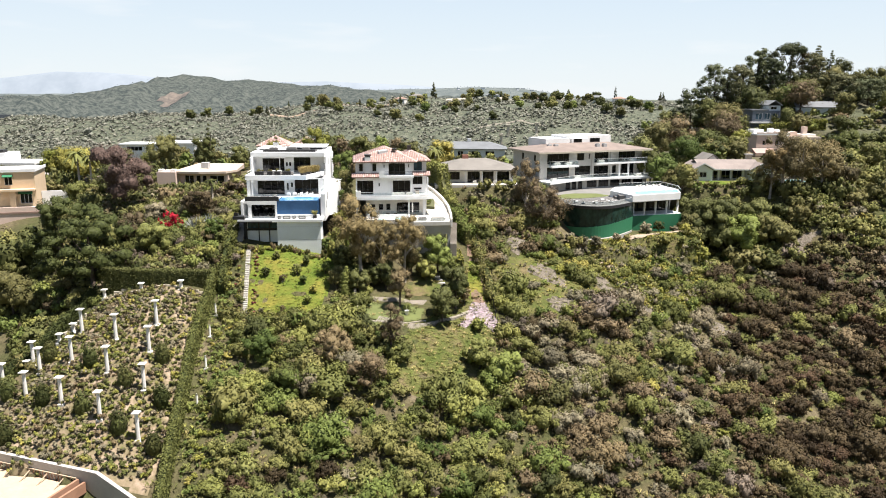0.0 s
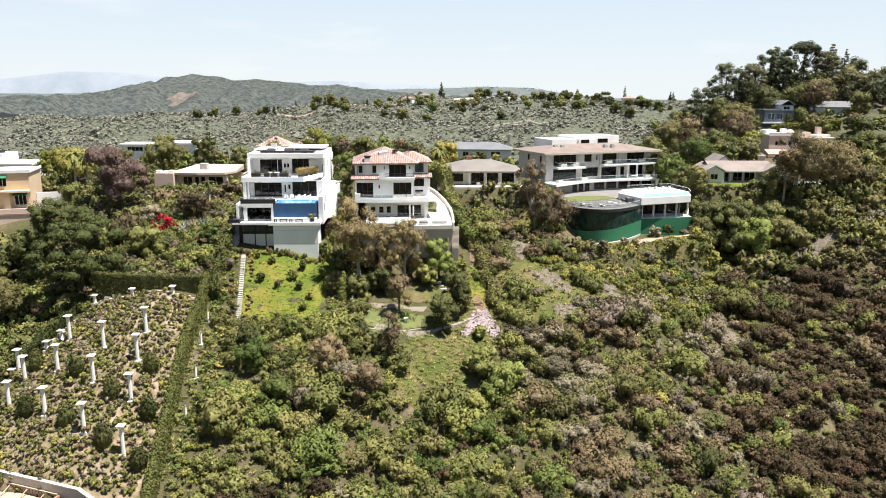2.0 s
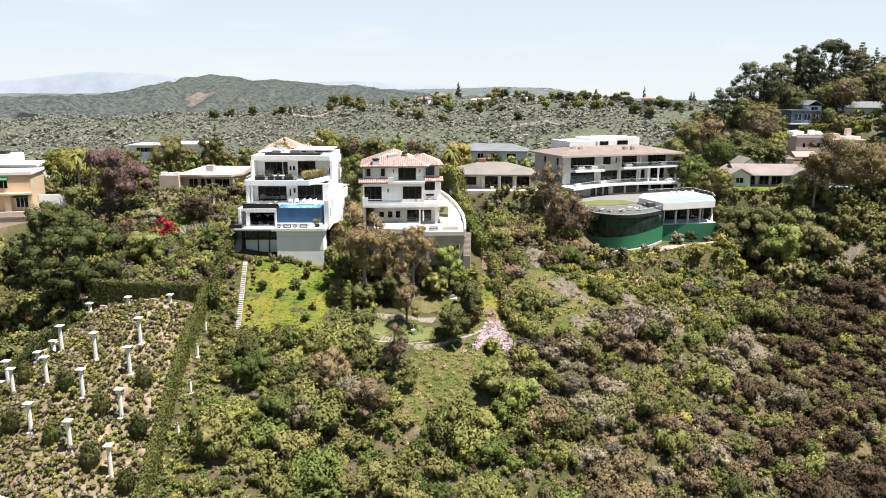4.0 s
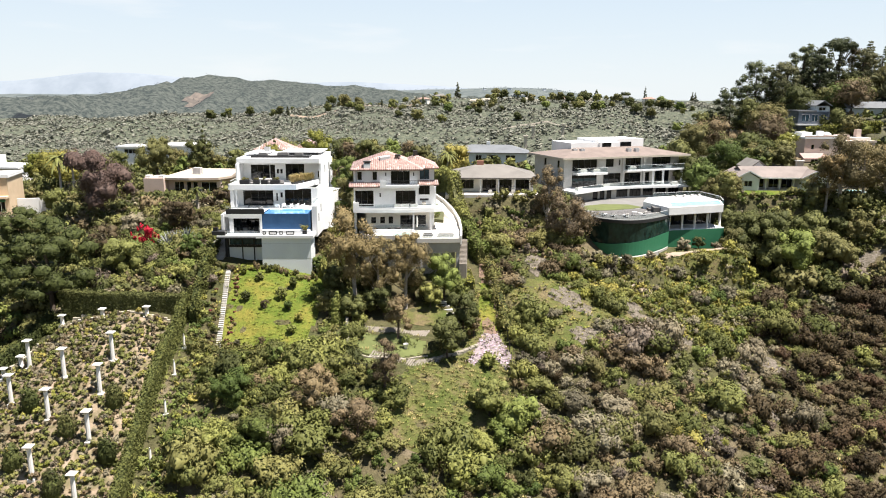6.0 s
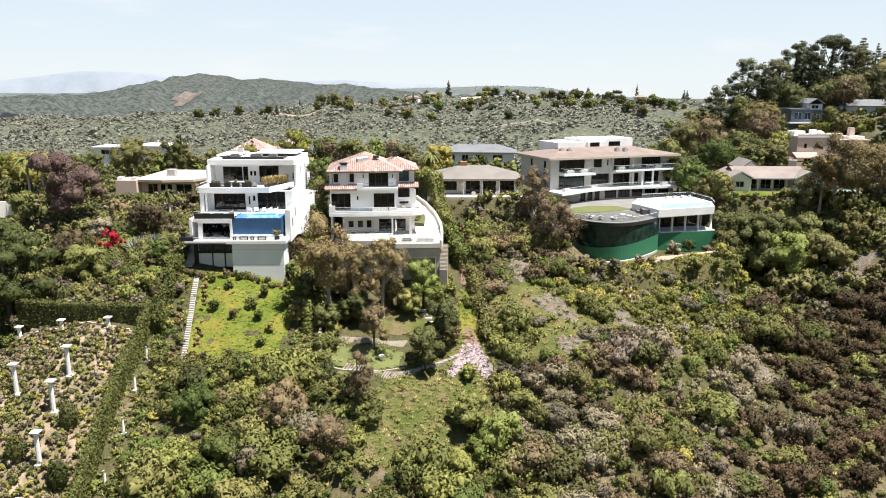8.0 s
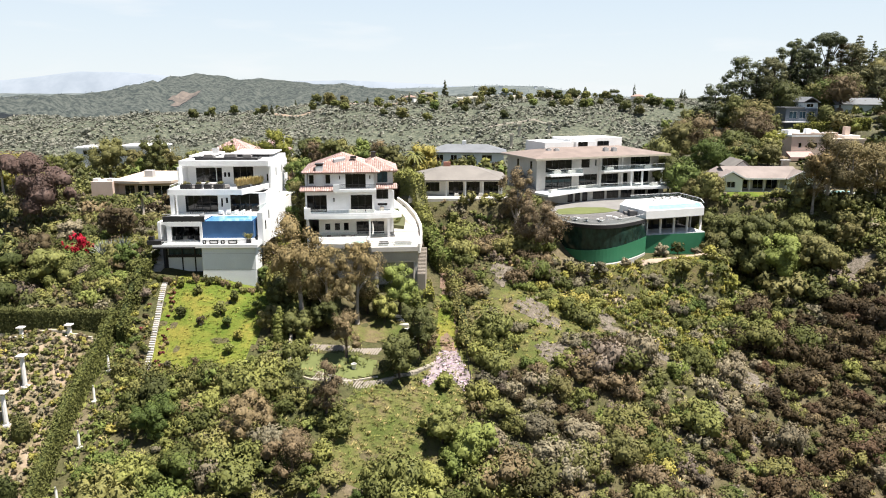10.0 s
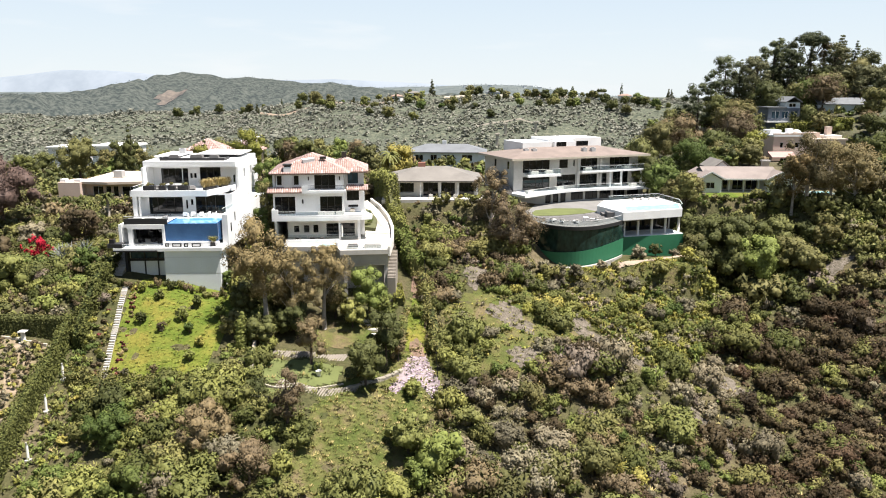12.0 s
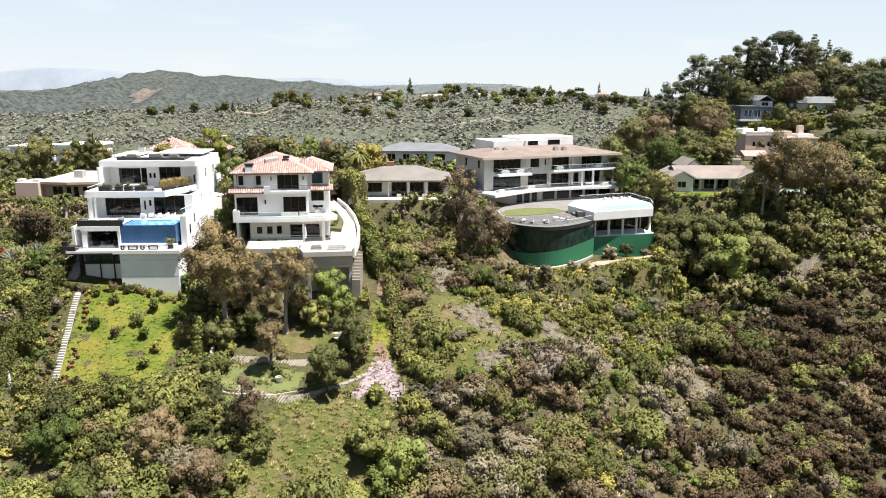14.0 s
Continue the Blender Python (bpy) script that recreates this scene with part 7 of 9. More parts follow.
# ---- trees ----
CROWN = {"oak": "olive", "green": "green", "dark": "dark_leaf", "lime": "lime", "brown": "brown", "plum": "plum", "euc": "euc", "pine": "pine", "cedar": "deep_leaf", "upine": "pine",
         "conifer": "pine", "cypress": "dark_leaf", "columnar": "green", "pepper": "brown", "sage": "sage"}
TREE_WORDS = {"oak": "broad olive-green tree with a rounded crown", "green": "leafy fresh green tree with a dense crown", "dark": "dense dark green tree on the hillside",
              "lime": "bright yellow-green tree among the roofs", "brown": "brownish half-dry tree with an airy crown", "plum": "broad plum-brown tree with a dense dark crown", "euc": "tall eucalyptus with pale trunk and rusty-green leaves",
              "pine": "dark green pine with layered branches", "cedar": "broad deep green conifer with flat layered foliage", "upine": "tall stone pine with a flat umbrella crown", "conifer": "tall dark conifer with tiered branches",
              "cypress": "slim dark Italian cypress spire", "columnar": "narrow upright green tree", "pepper": "grey-brown pepper tree with drooping bare twigs", "sage": "grey-green olive tree with a round crown"}


def tree(kind, x, y, h, r, seed, leaf=0.30, group=""):
    rs = np.random.RandomState(seed)
    z = float(ground_z(x, y)) - 0.3
    t = thing("tree", pose(x, y, z), TREE_WORDS[kind], "tree", group or "trees on the hillside")
    lean = rs.uniform(-0.06, 0.06, 2) * h
    top = 0.8 * h
    lobes = []
    if kind == "cypress" or kind == "columnar":
        for k in np.linspace(0.08, 0.93, 11):
            rad = r * (1.0 if k < 0.6 else 1.0 - (k - 0.6) * 1.9)
            lobes.append((rs.normal(0, 0.08) * r, rs.normal(0, 0.08) * r, k * h, max(rad, 0.25)))
    elif kind == "conifer":
        for k in np.linspace(0.12, 0.98, 20):
            for _ in range(3):
                a, d = rs.uniform(0, 6.28), r * (1.05 - k) * rs.uniform(0.4, 1.0)
                lobes.append((d * math.cos(a), d * math.sin(a), k * h, 0.30 * r * (1.25 - k)))
    elif kind == "upine":
        for _ in range(34):
            a, d = rs.uniform(0, 6.28), r * math.sqrt(rs.rand()) * 0.9
            lobes.append((d * math.cos(a), d * math.sin(a), h * (0.95 - 0.16 * (d / r) ** 2 - 0.10 * rs.rand()), r * rs.uniform(0.16, 0.28)))
    elif kind == "cedar":
        for _ in range(64):
            a, zz = rs.uniform(0, 6.28), rs.uniform(0.14, 0.95)
            d = r * math.sqrt(rs.rand()) * (0.95 if zz < 0.5 else 0.95 - (zz - 0.5) * 1.2)
            lobes.append((d * math.cos(a), d * math.sin(a), zz * h, r * rs.uniform(0.12, 0.24)))
    elif kind == "pine":
        for _ in range(60):
            a, zz = rs.uniform(0, 6.28), rs.uniform(0.22, 0.97)
            d = r * math.sqrt(rs.rand()) * (0.95 if zz < 0.6 else 0.95 - (zz - 0.6) * 1.7)
            lobes.append((d * math.cos(a), d * math.sin(a), zz * h, r * rs.uniform(0.12, 0.26)))
    elif kind in ("euc", "pepper"):
        for _ in range(34):
            a, d = rs.uniform(0, 6.28), r * math.sqrt(rs.rand()) * 0.9
            zz = rs.uniform(0.36, 0.95)
            d *= 1.15 - 0.7 * abs(zz - 0.62) / 0.35 * 0.6
            lobes.append((d * math.cos(a), d * math.sin(a), zz * h, r * rs.uniform(0.15, 0.3)))
    else:
        low = 0.30 if h > 1.4 * r else 0.22
        for _ in range(26):
            a, d = rs.uniform(0, 6.28), math.sqrt(rs.rand())
            zz = rs.uniform(low, 0.86)
            d *= r * 0.72 * math.sqrt(max(0.05, 1 - ((zz - 0.5) / 0.52) ** 2))
            lobes.append((d * math.cos(a), d * math.sin(a), zz * h, min(r, h * 0.6) * rs.uniform(0.2, 0.38)))
        lobes.append((lean[0], lean[1], 0.82 * h, min(r, h) * 0.3))
        lobes.append((0, 0, 0.5 * h, min(r, h * 0.6) * 0.55))
    # trunk and limbs
    bm = bmesh.new()
    w = max(0.09, 0.018 * h + 0.01 * r)
    pts = [(lean[0] * k * k, lean[1] * k * k, k * top) for k in (0, 0.25, 0.5, 0.75, 1.0)]
    tube(bm, pts, [w * 1.35, w, w * 0.85, w * 0.6, w * 0.25])
    if kind not in ("cypress", "columnar"):
        for lb in lobes[:9 if leaf < 0.35 else 3]:
            f = min(0.85, max(0.3, lb[2] / h - 0.22))
            s = Vector((lean[0] * f * f, lean[1] * f * f, f * top))
            e = Vector(lb[:3])
            mid = s * 0.5 + e * 0.5 + Vector((0, 0, -0.03 * h))
            tube(bm, [s, mid, e], [w * 0.4, w * 0.24, w * 0.06], 5)
    part("trunk", bm, M["palebark" if kind in ("euc", "pepper") else "bark"], t)
    count = int(np.clip(170 * r * max(h * 0.62, r) * (0.21 / leaf) ** 1.4, 420, 15000))
    squash = {"cedar": 0.75, "pine": 0.75, "upine": 0.7, "conifer": 0.75, "euc": 1.15, "pepper": 1.1}.get(kind, 0.9)
    if kind == "euc":
        count = int(count * 1.7)
    if kind == "pepper":
        count = int(count * 1.35)
    solid = rs.rand(len(lobes)) < (0.6 if kind in ("euc", "pepper", "brown") else 0.9)
    body = cores(rs, np.asarray(lobes)[solid], squash, 2 if leaf < 0.26 and r > 2.2 else 1, 0.60 if kind in ("euc", "pepper", "brown") else 0.58 if kind in ("pine", "upine", "conifer") else 0.70, -0.6)
    v = crown(rs, lobes, int(count * 0.7), leaf * (0.85 if kind in ("euc", "pepper", "brown") else 1.0), squash, 0.16, 0.9 if kind in ("euc", "pepper") else 0.75, -0.75)
    v = np.concatenate([body, v])
    c = new("crown", mesh_np("crown", v, leaves_of(v), M[CROWN[kind]], np.full(len(v), rs.rand())))
    c.parent = t
    if kind == "pepper":
        v = crown(rs, lobes, count // 2, leaf * 0.6, 1.2, 0.4, 1.2, -0.9)
        c = new("dry_foliage", mesh_np("dry_foliage", v, leaves_of(v), M["twig"], np.full(len(v), 0.3)))
        c.parent = t
    return t


def palm(x, y, h, r, seed, mat="olive"):
    rs = np.random.RandomState(seed)
    t = thing("palm_tree", pose(x, y, float(ground_z(x, y)) - 0.2), "tall palm with arching feathery fronds", "palm", "palms")
    part("trunk", tube(bmesh.new(), [(0, 0, 0), (0.1, 0, h * 0.5), (0, 0, h * 0.86)], [0.3, 0.22, 0.2], 8), M["palebark"], t)
    out = []
    for k in range(22):
        a, up = k * 2.4, rs.uniform(-0.25, 0.95)
        d = np.array([math.cos(a), math.sin(a), 0])
        s = np.array([-d[1], d[0], 0])
        prev = np.array([0, 0, h * 0.86])
        for j in range(1, 7):
            f = j / 6
            p = np.array([0, 0, h * 0.86]) + d * r * f * (1 - 0.2 * max(up, 0)) + np.array([0, 0, (up * f - 0.75 * f * f) * r])
            wd = r * 0.11 * (1.1 - f * 0.8)
            for sg in (-1, 1):
                droop = np.array([0, 0, -wd * 0.7])
                out.append([prev, p, p + s * sg * wd * 1.6 + droop, prev + s * sg * wd * 1.6 + droop])
            prev = p
    v = np.array(out).reshape(-1, 3)
    c = new("fronds", mesh_np("fronds", v, quads_of(v), M[mat], np.full(len(v), rs.rand())))
    c.parent = t
    return t


def hedge(pts, width, height, mat, label, seed, density=48, leaf=0.21, rough=0.06, top=None):
    """A clipped hedge along plan points on the slope: a dark core under a skin of small leaves; top is its level height, if it has one."""
    rs = np.random.RandomState(seed)
    t = thing("hedge", Matrix(), label, "hedge")
    bm = bmesh.new()
    out, rings = [], []
    for (ax, ay), (bx_, by_) in zip(pts, pts[1:]):
        d = Vector((bx_ - ax, by_ - ay))
        n = max(1, int(d.length / 1.5))
        s = Vector((-d.y, d.x)).normalized() * width / 2
        last = (bx_, by_) == tuple(pts[-1])
        for i in range(n + 1 if last else n):
            f = min(max(i / n, 0.3 / d.length if (ax, ay) == tuple(pts[0]) else 0), 1 - (0.3 / d.length if last else 0))
            p = Vector((ax, ay)) + d * f
            zp = float(ground_z(p.x, p.y))
            rise = height if top is None else top - zp
            rings.append([bm.verts.new((c.x, c.y, zp + up)) for c, up in ((p - s * 0.7, 0.1), (p + s * 0.7, 0.1), (p + s * 0.7, rise - 0.25), (p - s * 0.7, rise - 0.25))])
        k = int(d.length * (width + 2 * height) * density)
        f = rs.rand(k)
        u = rs.uniform(-1, 1, k) * (width / 2 + height)
        side = np.sign(u)
        onside = np.abs(u) > width / 2
        off = np.where(onside, side * width / 2, u)
        up = np.where(onside, height - (np.abs(u) - width / 2), height) + rs.normal(0, rough, k)
        sn = np.array([s.x, s.y]) / (width / 2)
        px_ = ax + d.x * f + sn[0] * (off + rs.normal(0, rough, k) + 2.2 * (rough - 0.06) * waves(ax + d.x * f, ay + d.y * f, 3.1, 8, 2))
        py_ = ay + d.y * f + sn[1] * (off + rs.normal(0, rough, k) + 2.2 * (rough - 0.06) * waves(ax + d.x * f, ay + d.y * f, 3.1, 8, 2))
        if top is not None:
            up *= (top - ground_z(px_, py_)) / height
        pz = ground_z(px_, py_) + up + 2 * rough * waves(px_, py_, 2.5, 9, 2)
        skin = np.stack([sn[0] * side * onside, sn[1] * side * onside, np.where(onside, 0.25, 1.0)], 1)
        out.append(leaf_clumps(rs, np.stack([px_, py_, pz], 1), skin + 0.5 * rs.normal(size=(k, 3)), leaf, mass=skin + 0.4 * rs.normal(size=(k, 3))))
    for r0, r1 in zip(rings, rings[1:]):
        for c in range(4):
            bm.faces.new((r0[c], r0[(c + 1) % 4], r1[(c + 1) % 4], r1[c]))
    bm.faces.new(rings[0][::-1])
    bm.faces.new(rings[-1])
    bmesh.ops.recalc_face_normals(bm, faces=bm.faces[:])
    part("core", bm, M["deep_leaf"], t)
    v = np.concatenate(out)
    c = new("foliage", mesh_np("foliage", v, leaves_of(v), M[mat], np.full(len(v), rs.rand())))
    c.parent = t
    return t


# kind: x, y, height, crown radius
NEAR_TREES = [("cedar", -62.3, 119, 15.5, 8.6), ("cedar", -74, 131, 14, 6.6), ("plum", -70.8, 152, 16.4, 7.6), ("oak", -53.4, 125, 6.6, 4.0), ("oak", -84, 128, 5.0, 4.4),
              ("dark", -76, 117, 9, 5), ("brown", -50.2, 141, 7.4, 4.6), ("sage", -60.6, 144, 4.6, 3.6), ("brown", -62, 136, 6.6, 4.0), ("dark", -46.5, 130, 4.5, 2.6), ("green", -43.2, 128, 4.6, 2.2),
              ("green", -22.6, 152, 14.6, 3.0), ("dark", -21.6, 147, 12.2, 2.2), ("green", -21.3, 131, 5.6, 2.0), ("lime", -20.7, 135.5, 7.6, 1.9), ("green", -22.4, 128.6, 3.6, 1.7), ("green", -20.9, 141, 10.4, 2.2), ("euc", -15.2, 121.8, 14.6, 5.0)]
MID_TREES = [("euc", -7.5, 123.6, 12.8, 4.2), ("euc", -11.5, 122.5, 11.5, 3.4), ("green", -1.6, 127.5, 9.0, 3.6), ("dark", -15.2, 117.8, 4.5, 2.6), ("dark", -10.6, 120.5, 5.4, 3.0), ("dark", -18.4, 122, 6.0, 2.6),
             ("dark", -12.6, 125.4, 6.4, 3.0), ("dark", -6.4, 126.4, 6.0, 2.8), ("green", -3.6, 124.4, 4.6, 2.4), ("green", 1.0, 127.0, 4.6, 1.9), ("dark", -16.4, 125.6, 6.0, 2.4), ("columnar", -17.1, 116.6, 5.6, 1.1), ("dark", -18.9, 118, 4.6, 1.8), ("brown", -7.7, 115.4, 8.0, 2.7), ("brown", -8.2, 104, 9.0, 2.5), ("brown", -17.0, 100, 6.0, 4.0), ("brown", -10.5, 96, 6.2, 4.2),
             ("green", -27.7, 101, 3.8, 5.0), ("green", -30.4, 93.5, 3.6, 4.0), ("green", -22.5, 94, 3.8, 3.6)]
SLOPE_TREES = [("dark", 1.8, 118.6, 8.8, 3.0), ("dark", -0.4, 114, 6.6, 3.2), ("brown", 3.4, 119.5, 4.2, 1.8), ("oak", 5.8, 106, 5.6, 3.4), ("green", 9.4, 104, 6.0, 3.9), ("green", 5.0, 99, 4.2, 3.0), ("pepper", 16.8, 153, 12.6, 3.8),
               ("pepper", 20.6, 148, 9.6, 4.8), ("brown", 22.6, 151, 8.0, 3.6)]
BACK_TREES = [("dark", -99, 214, 6.6, 5.0), ("oak", -90, 212, 5.8, 5.0), ("dark", -82, 215, 6.8, 4.6), ("dark", -73, 213, 8.0, 4.6), ("oak", -106, 216, 6.2, 4.6), ("lime", -100.2, 186, 9.3, 6.7), ("lime", -106.0, 188, 9.0, 4.8), ("dark", -77, 191, 12.4, 5.6), ("dark", -66, 191, 10.6, 4.6), ("dark", -57, 194, 7.4, 4.2), ("cypress", -64.5, 190, 14.4, 0.9), ("cypress", -45, 184, 10.6, 0.8), ("lime", -98, 186, 9.4, 6.6),
              ("lime", -33.1, 178, 13.6, 4.2), ("lime", -44, 180, 9.0, 3.0), ("dark", -24.5, 192, 9.4, 3.8), ("lime", -2.3, 180, 9.2, 4.2), ("dark", -80, 165, 8, 5), ("oak", -86, 162, 5, 4), ("dark", -46, 200, 8.5, 5)]
HILL_TREES = [("oak", 78, 222, 11, 6.5), ("oak", 82, 218, 8.5, 5.5), ("pine", 101.5, 285, 22.5, 8.5), ("pine", 109, 280, 20, 7.5),
              ("pine", 119, 290, 24, 6.6), ("upine", 133, 295, 23.5, 6.8), ("conifer", 146, 300, 22, 6.2), ("pine", 90, 276, 18.5, 7.4), ("brown", 125, 264, 13, 7.6), ("pine", 142, 275, 10, 9), ("pine", 152, 270, 9.4, 9)]
HILL_MORE = [("dark", 109, 268, 14, 8.6), ("dark", 96, 258, 13.6, 8), ("dark", 116, 254, 7, 6.5), ("pine", 126, 294, 21, 5.2), ("dark", 135, 285, 10, 7), ("dark", 160, 285, 12, 8), ("pine", 172, 292, 13, 8), ("oak", 165, 262, 8, 8),
             ("dark", 79, 214, 7.5, 5.2), ("dark", 114, 215, 5.4, 5), ("conifer", 112, 292, 19, 4.5), ("euc", 139, 292, 18, 4.4), ("oak", 180, 280, 9, 8), ("dark", 128, 240, 6, 6)]
HILL_PINES = [("conifer", 98, 282, 19, 4.6), ("conifer", 121, 292, 23, 5.0), ("conifer", 132, 290, 19, 5.0), ("conifer", 143, 292, 20, 5.4), ("conifer", 150, 296, 19, 5.2), ("conifer", 106, 284, 20, 5.2), ("conifer", 114, 286, 21, 5.4), ("pine", 122, 283, 19, 6.0), ("conifer", 127, 288, 21, 5.2), ("pine", 138, 286, 18, 6), ("dark", 132, 276, 10, 7), ("dark", 120, 272, 10, 7), ("dark", 146, 284, 12, 7), ("pine", 153, 292, 15, 7), ("dark", 96, 274, 13, 6)]
HOUSE_SIDE = [("dark", 52.9, 188, 9.1, 5.9), ("green", 55.0, 181, 8.4, 6.3), ("dark", 57.0, 175, 6.2, 5.5), ("dark", 54.3, 206, 11.9, 7.6), ("green", 70.2, 214, 9.4, 10.1), ("dark", 78.0, 217, 7.5, 7.3), ("brown", 73.3, 238, 15.1, 8.8), ("dark", 66.3, 232, 14.0, 7.1), ("brown", 90.8, 240, 11.8, 7.7), ("lime", 89.2, 224, 9.8, 3.8), ("dark", 84.4, 213, 6.5, 3.6)]
BELOW_RANCH = [("dark", 56.2, 166.5, 9.3, 4.6), ("dark", 60.9, 165.5, 9.5, 5.1), ("dark", 66.1, 165, 9.5, 5.1), ("dark", 71, 164, 8.6, 4.8), ("dark", 57.8, 163, 10.1, 5.1), ("dark", 62.7, 161, 10.8, 4.8), ("green", 67.3, 159, 9.9, 5.2), ("dark", 72.4, 159, 7.6, 4.7), ("dark", 76.7, 164, 4.8, 3.7), ("dark", 75.1, 156, 6.1, 4.1), ("dark", 54.7, 160, 8.7, 3.7), ("dark", 80.2, 161, 4.5, 3.7)]
FRONT_RIGHT = [("euc", 78.6, 168, 14.9, 5.4), ("euc", 83.7, 169, 12.2, 6.0), ("euc", 76.0, 168, 12.1, 3.3), ("euc", 87.7, 168, 10.5, 5.4), ("oak", 108.3, 200, 10.0, 5.9), ("euc", 92.5, 170, 6.2, 5.0), ("euc", 89.7, 186, 8.6, 4.9), ("euc", 96.5, 190, 8.2, 6.2)]
TERRACE_TREES = [("sage", 26.0, 146.2, 2.6, 1.7), ("sage", 28.4, 145.2, 2.7, 1.8), ("sage", 31.0, 145.4, 2.6, 1.8), ("dark", 38.6, 149.4, 2.6, 1.5), ("sage", 36.0, 148.0, 2.0, 1.3), ("sage", 43.6, 155.2, 2.8, 2.0), ("dark", 47.4, 157.2, 2.7, 1.6),
                 ("sage", 51.4, 158.8, 2.5, 1.8), ("sage", 41.0, 147.6, 2.7, 2.4), ("oak", 46.4, 150.6, 2.8, 2.5), ("lime", 52.4, 153.6, 2.8, 2.1), ("lime", 55.6, 150.8, 2.7, 2.4), ("sage", 49.6, 145.6, 2.8, 2.5)]
no = 0
for rows_, leaf_ in ((NEAR_TREES, 0.21), (MID_TREES, 0.155), (SLOPE_TREES, 0.2), (BACK_TREES, 0.27), (HILL_TREES, 0.32), (HILL_MORE, 0.36), (HILL_PINES, 0.34), (HOUSE_SIDE, 0.27), (BELOW_RANCH, 0.24), (FRONT_RIGHT, 0.25), (TERRACE_TREES, 0.16)):
    for k_, x_, y_, h_, r_ in rows_:
        tree(k_, x_, y_, h_, r_, 900 + no, leaf_)
        no += 1
palm(-91, 172, 10.7, 3.4, 1)
palm(-88.5, 173, 9.4, 3.0, 2)
palm(-3.6, 178, 8.0, 2.6, 3)
palm(-51.5, 152, 6.2, 1.7, 4, "olive")
palm(169, 300, 14, 4.6, 5, "olive")
palm(176, 306, 22, 3.6, 6, "olive")

# hedges
hedge([(-58.6, 115.8), (-50.0, 114.9), (-39.4, 114.6)], 1.6, 3.3, "dark_leaf", "tall clipped dark hedge behind the column garden", 1, 110, 0.17, 0.05, 13.1)
hedge([(-39.4, 115.5), (-37.9, 100.5), (-36.3, 90), (-33.6, 72)], 1.0, 3.2, "olive", "narrow clipped green hedge beside the column garden", 2, 80, 0.17, 0.07)
hedge([(-41.2, 146), (-40.6, 134), (-39.2, 124), (-37.8, 113)], 1.1, 2.6, "olive", "tall green hedge along the garden boundary", 3, 60, 0.21, 0.2)
hedge([(-60.4, 115.6), (-62.6, 104.6), (-65.6, 96.3)], 1.6, 2.0, "deep_leaf", "dark rounded hedge along the garden edge", 12, 60, 0.21, 0.25)
hedge([(-36.8, 108.6), (-30, 108.2), (-21.5, 108.0)], 1.6, 1.5, "olive", "low green hedge below the lawn", 4, 60, 0.2, 0.2)
hedge([(-6.5, 174), (-2.8, 163), (-0.7, 155), (1.4, 148)], 1.9, 4.2, "green", "tall leafy boundary hedge beside the drive", 5, 60, 0.22, 0.2)
hedge([(1.4, 148), (2.6, 144), (4.4, 138)], 1.9, 3.2, "green", "leafy boundary hedge beside the curved garden wall", 13, 60, 0.22, 0.24)
hedge([(5.4, 138), (7.0, 131), (8.1, 126), (9.0, 121)], 1.3, 1.7, "olive", "loose green boundary hedge running down the slope", 6, 60, 0.2, 0.28)
hedge([(0.2, 134.5), (1.8, 134.0), (2.6, 130.5)], 1.5, 1.6, "lime", "bright yellow-green clipped hedge at the stair", 7)
hedge([(106.5, 252.7), (116.1, 249.1), (126.5, 246.8)], 2.5, 3.2, "lime", "long yellow-green hedge on the hill", 8, 16, 0.34)
hedge([(-21.2, 136), (-19.8, 128), (-19.0, 122)], 1.4, 3.0, "dark_leaf", "dark hedge between the two plots", 10)

# woods between and behind the houses, and single trees on the far ridges
rs = np.random.RandomState(17)
WOOD = [(95, 112, 178, 196), (62, 92, 206, 222), (92, 125, 200, 224), (110, 160, 205, 235), (75, 100, 240, 258), (100, 165, 244, 258), (82, 128, 262, 300), (128, 190, 296, 315), (150, 200, 240, 280), (20, 60, 205, 225), (-30, -6, 196, 215), (-130, -60, 196, 222), (-50, -20, 205, 222)]
for i in range(120):
    x0, x1, y0, y1 = WOOD[i % len(WOOD)]
    x, y = rs.uniform(x0, x1), rs.uniform(y0, y1)
    if 90 < x < 122 and 208 < y < 243 or 104 < x < 122 and 248 < y < 262:
        continue
    h = (rs.uniform(4.5, 8.0) if x > -60 else rs.uniform(3.0, 5.0)) if y < 250 else rs.uniform(7, 12)
    if y > 290:
        h = rs.uniform(6, 9)
    tree(("oak", "dark", "green", "oak", "dark", "brown")[i % 6], round(x, 1), round(y, 1), h, h * rs.uniform(0.45, 0.7), 1500 + i, 0.4, "woods on the hill")
for i in range(46):
    x, y = rs.uniform(-260, 260), rs.uniform(680, 790)
    h = rs.uniform(5, 12)
    tree(("conifer", "oak", "dark", "dark")[i % 4], round(x, 1), round(y, 1), h, h * (0.25 if i % 4 == 0 else 0.55), 1700 + i, 0.9, "far trees")
for i in range(64):
    x, y = rs.uniform(-120, 250), rs.uniform(590, 770)
    h = rs.uniform(4.5, 10)
    tree(("dark", "oak", "dark", "green")[i % 4], round(x, 1), round(y, 1), h, h * rs.uniform(0.5, 0.75), 1900 + i, 0.9, "far trees")
tree("oak", 56.8, 172.6, 8.6, 3.6, 1810)
tree("green", 5.8, 114.0, 2.6, 1.7, 1811, 0.2)
tree("conifer", -24, 790, 17, 4.4, 1801, 0.9, "far trees")
tree("conifer", 120, 790, 15, 5.5, 1802, 0.9, "far trees")
tree("conifer", 170, 790, 21, 3.4, 1803, 0.7, "far trees")
tree("dark", -128, 700, 15, 9, 1804, 0.9, "far trees")


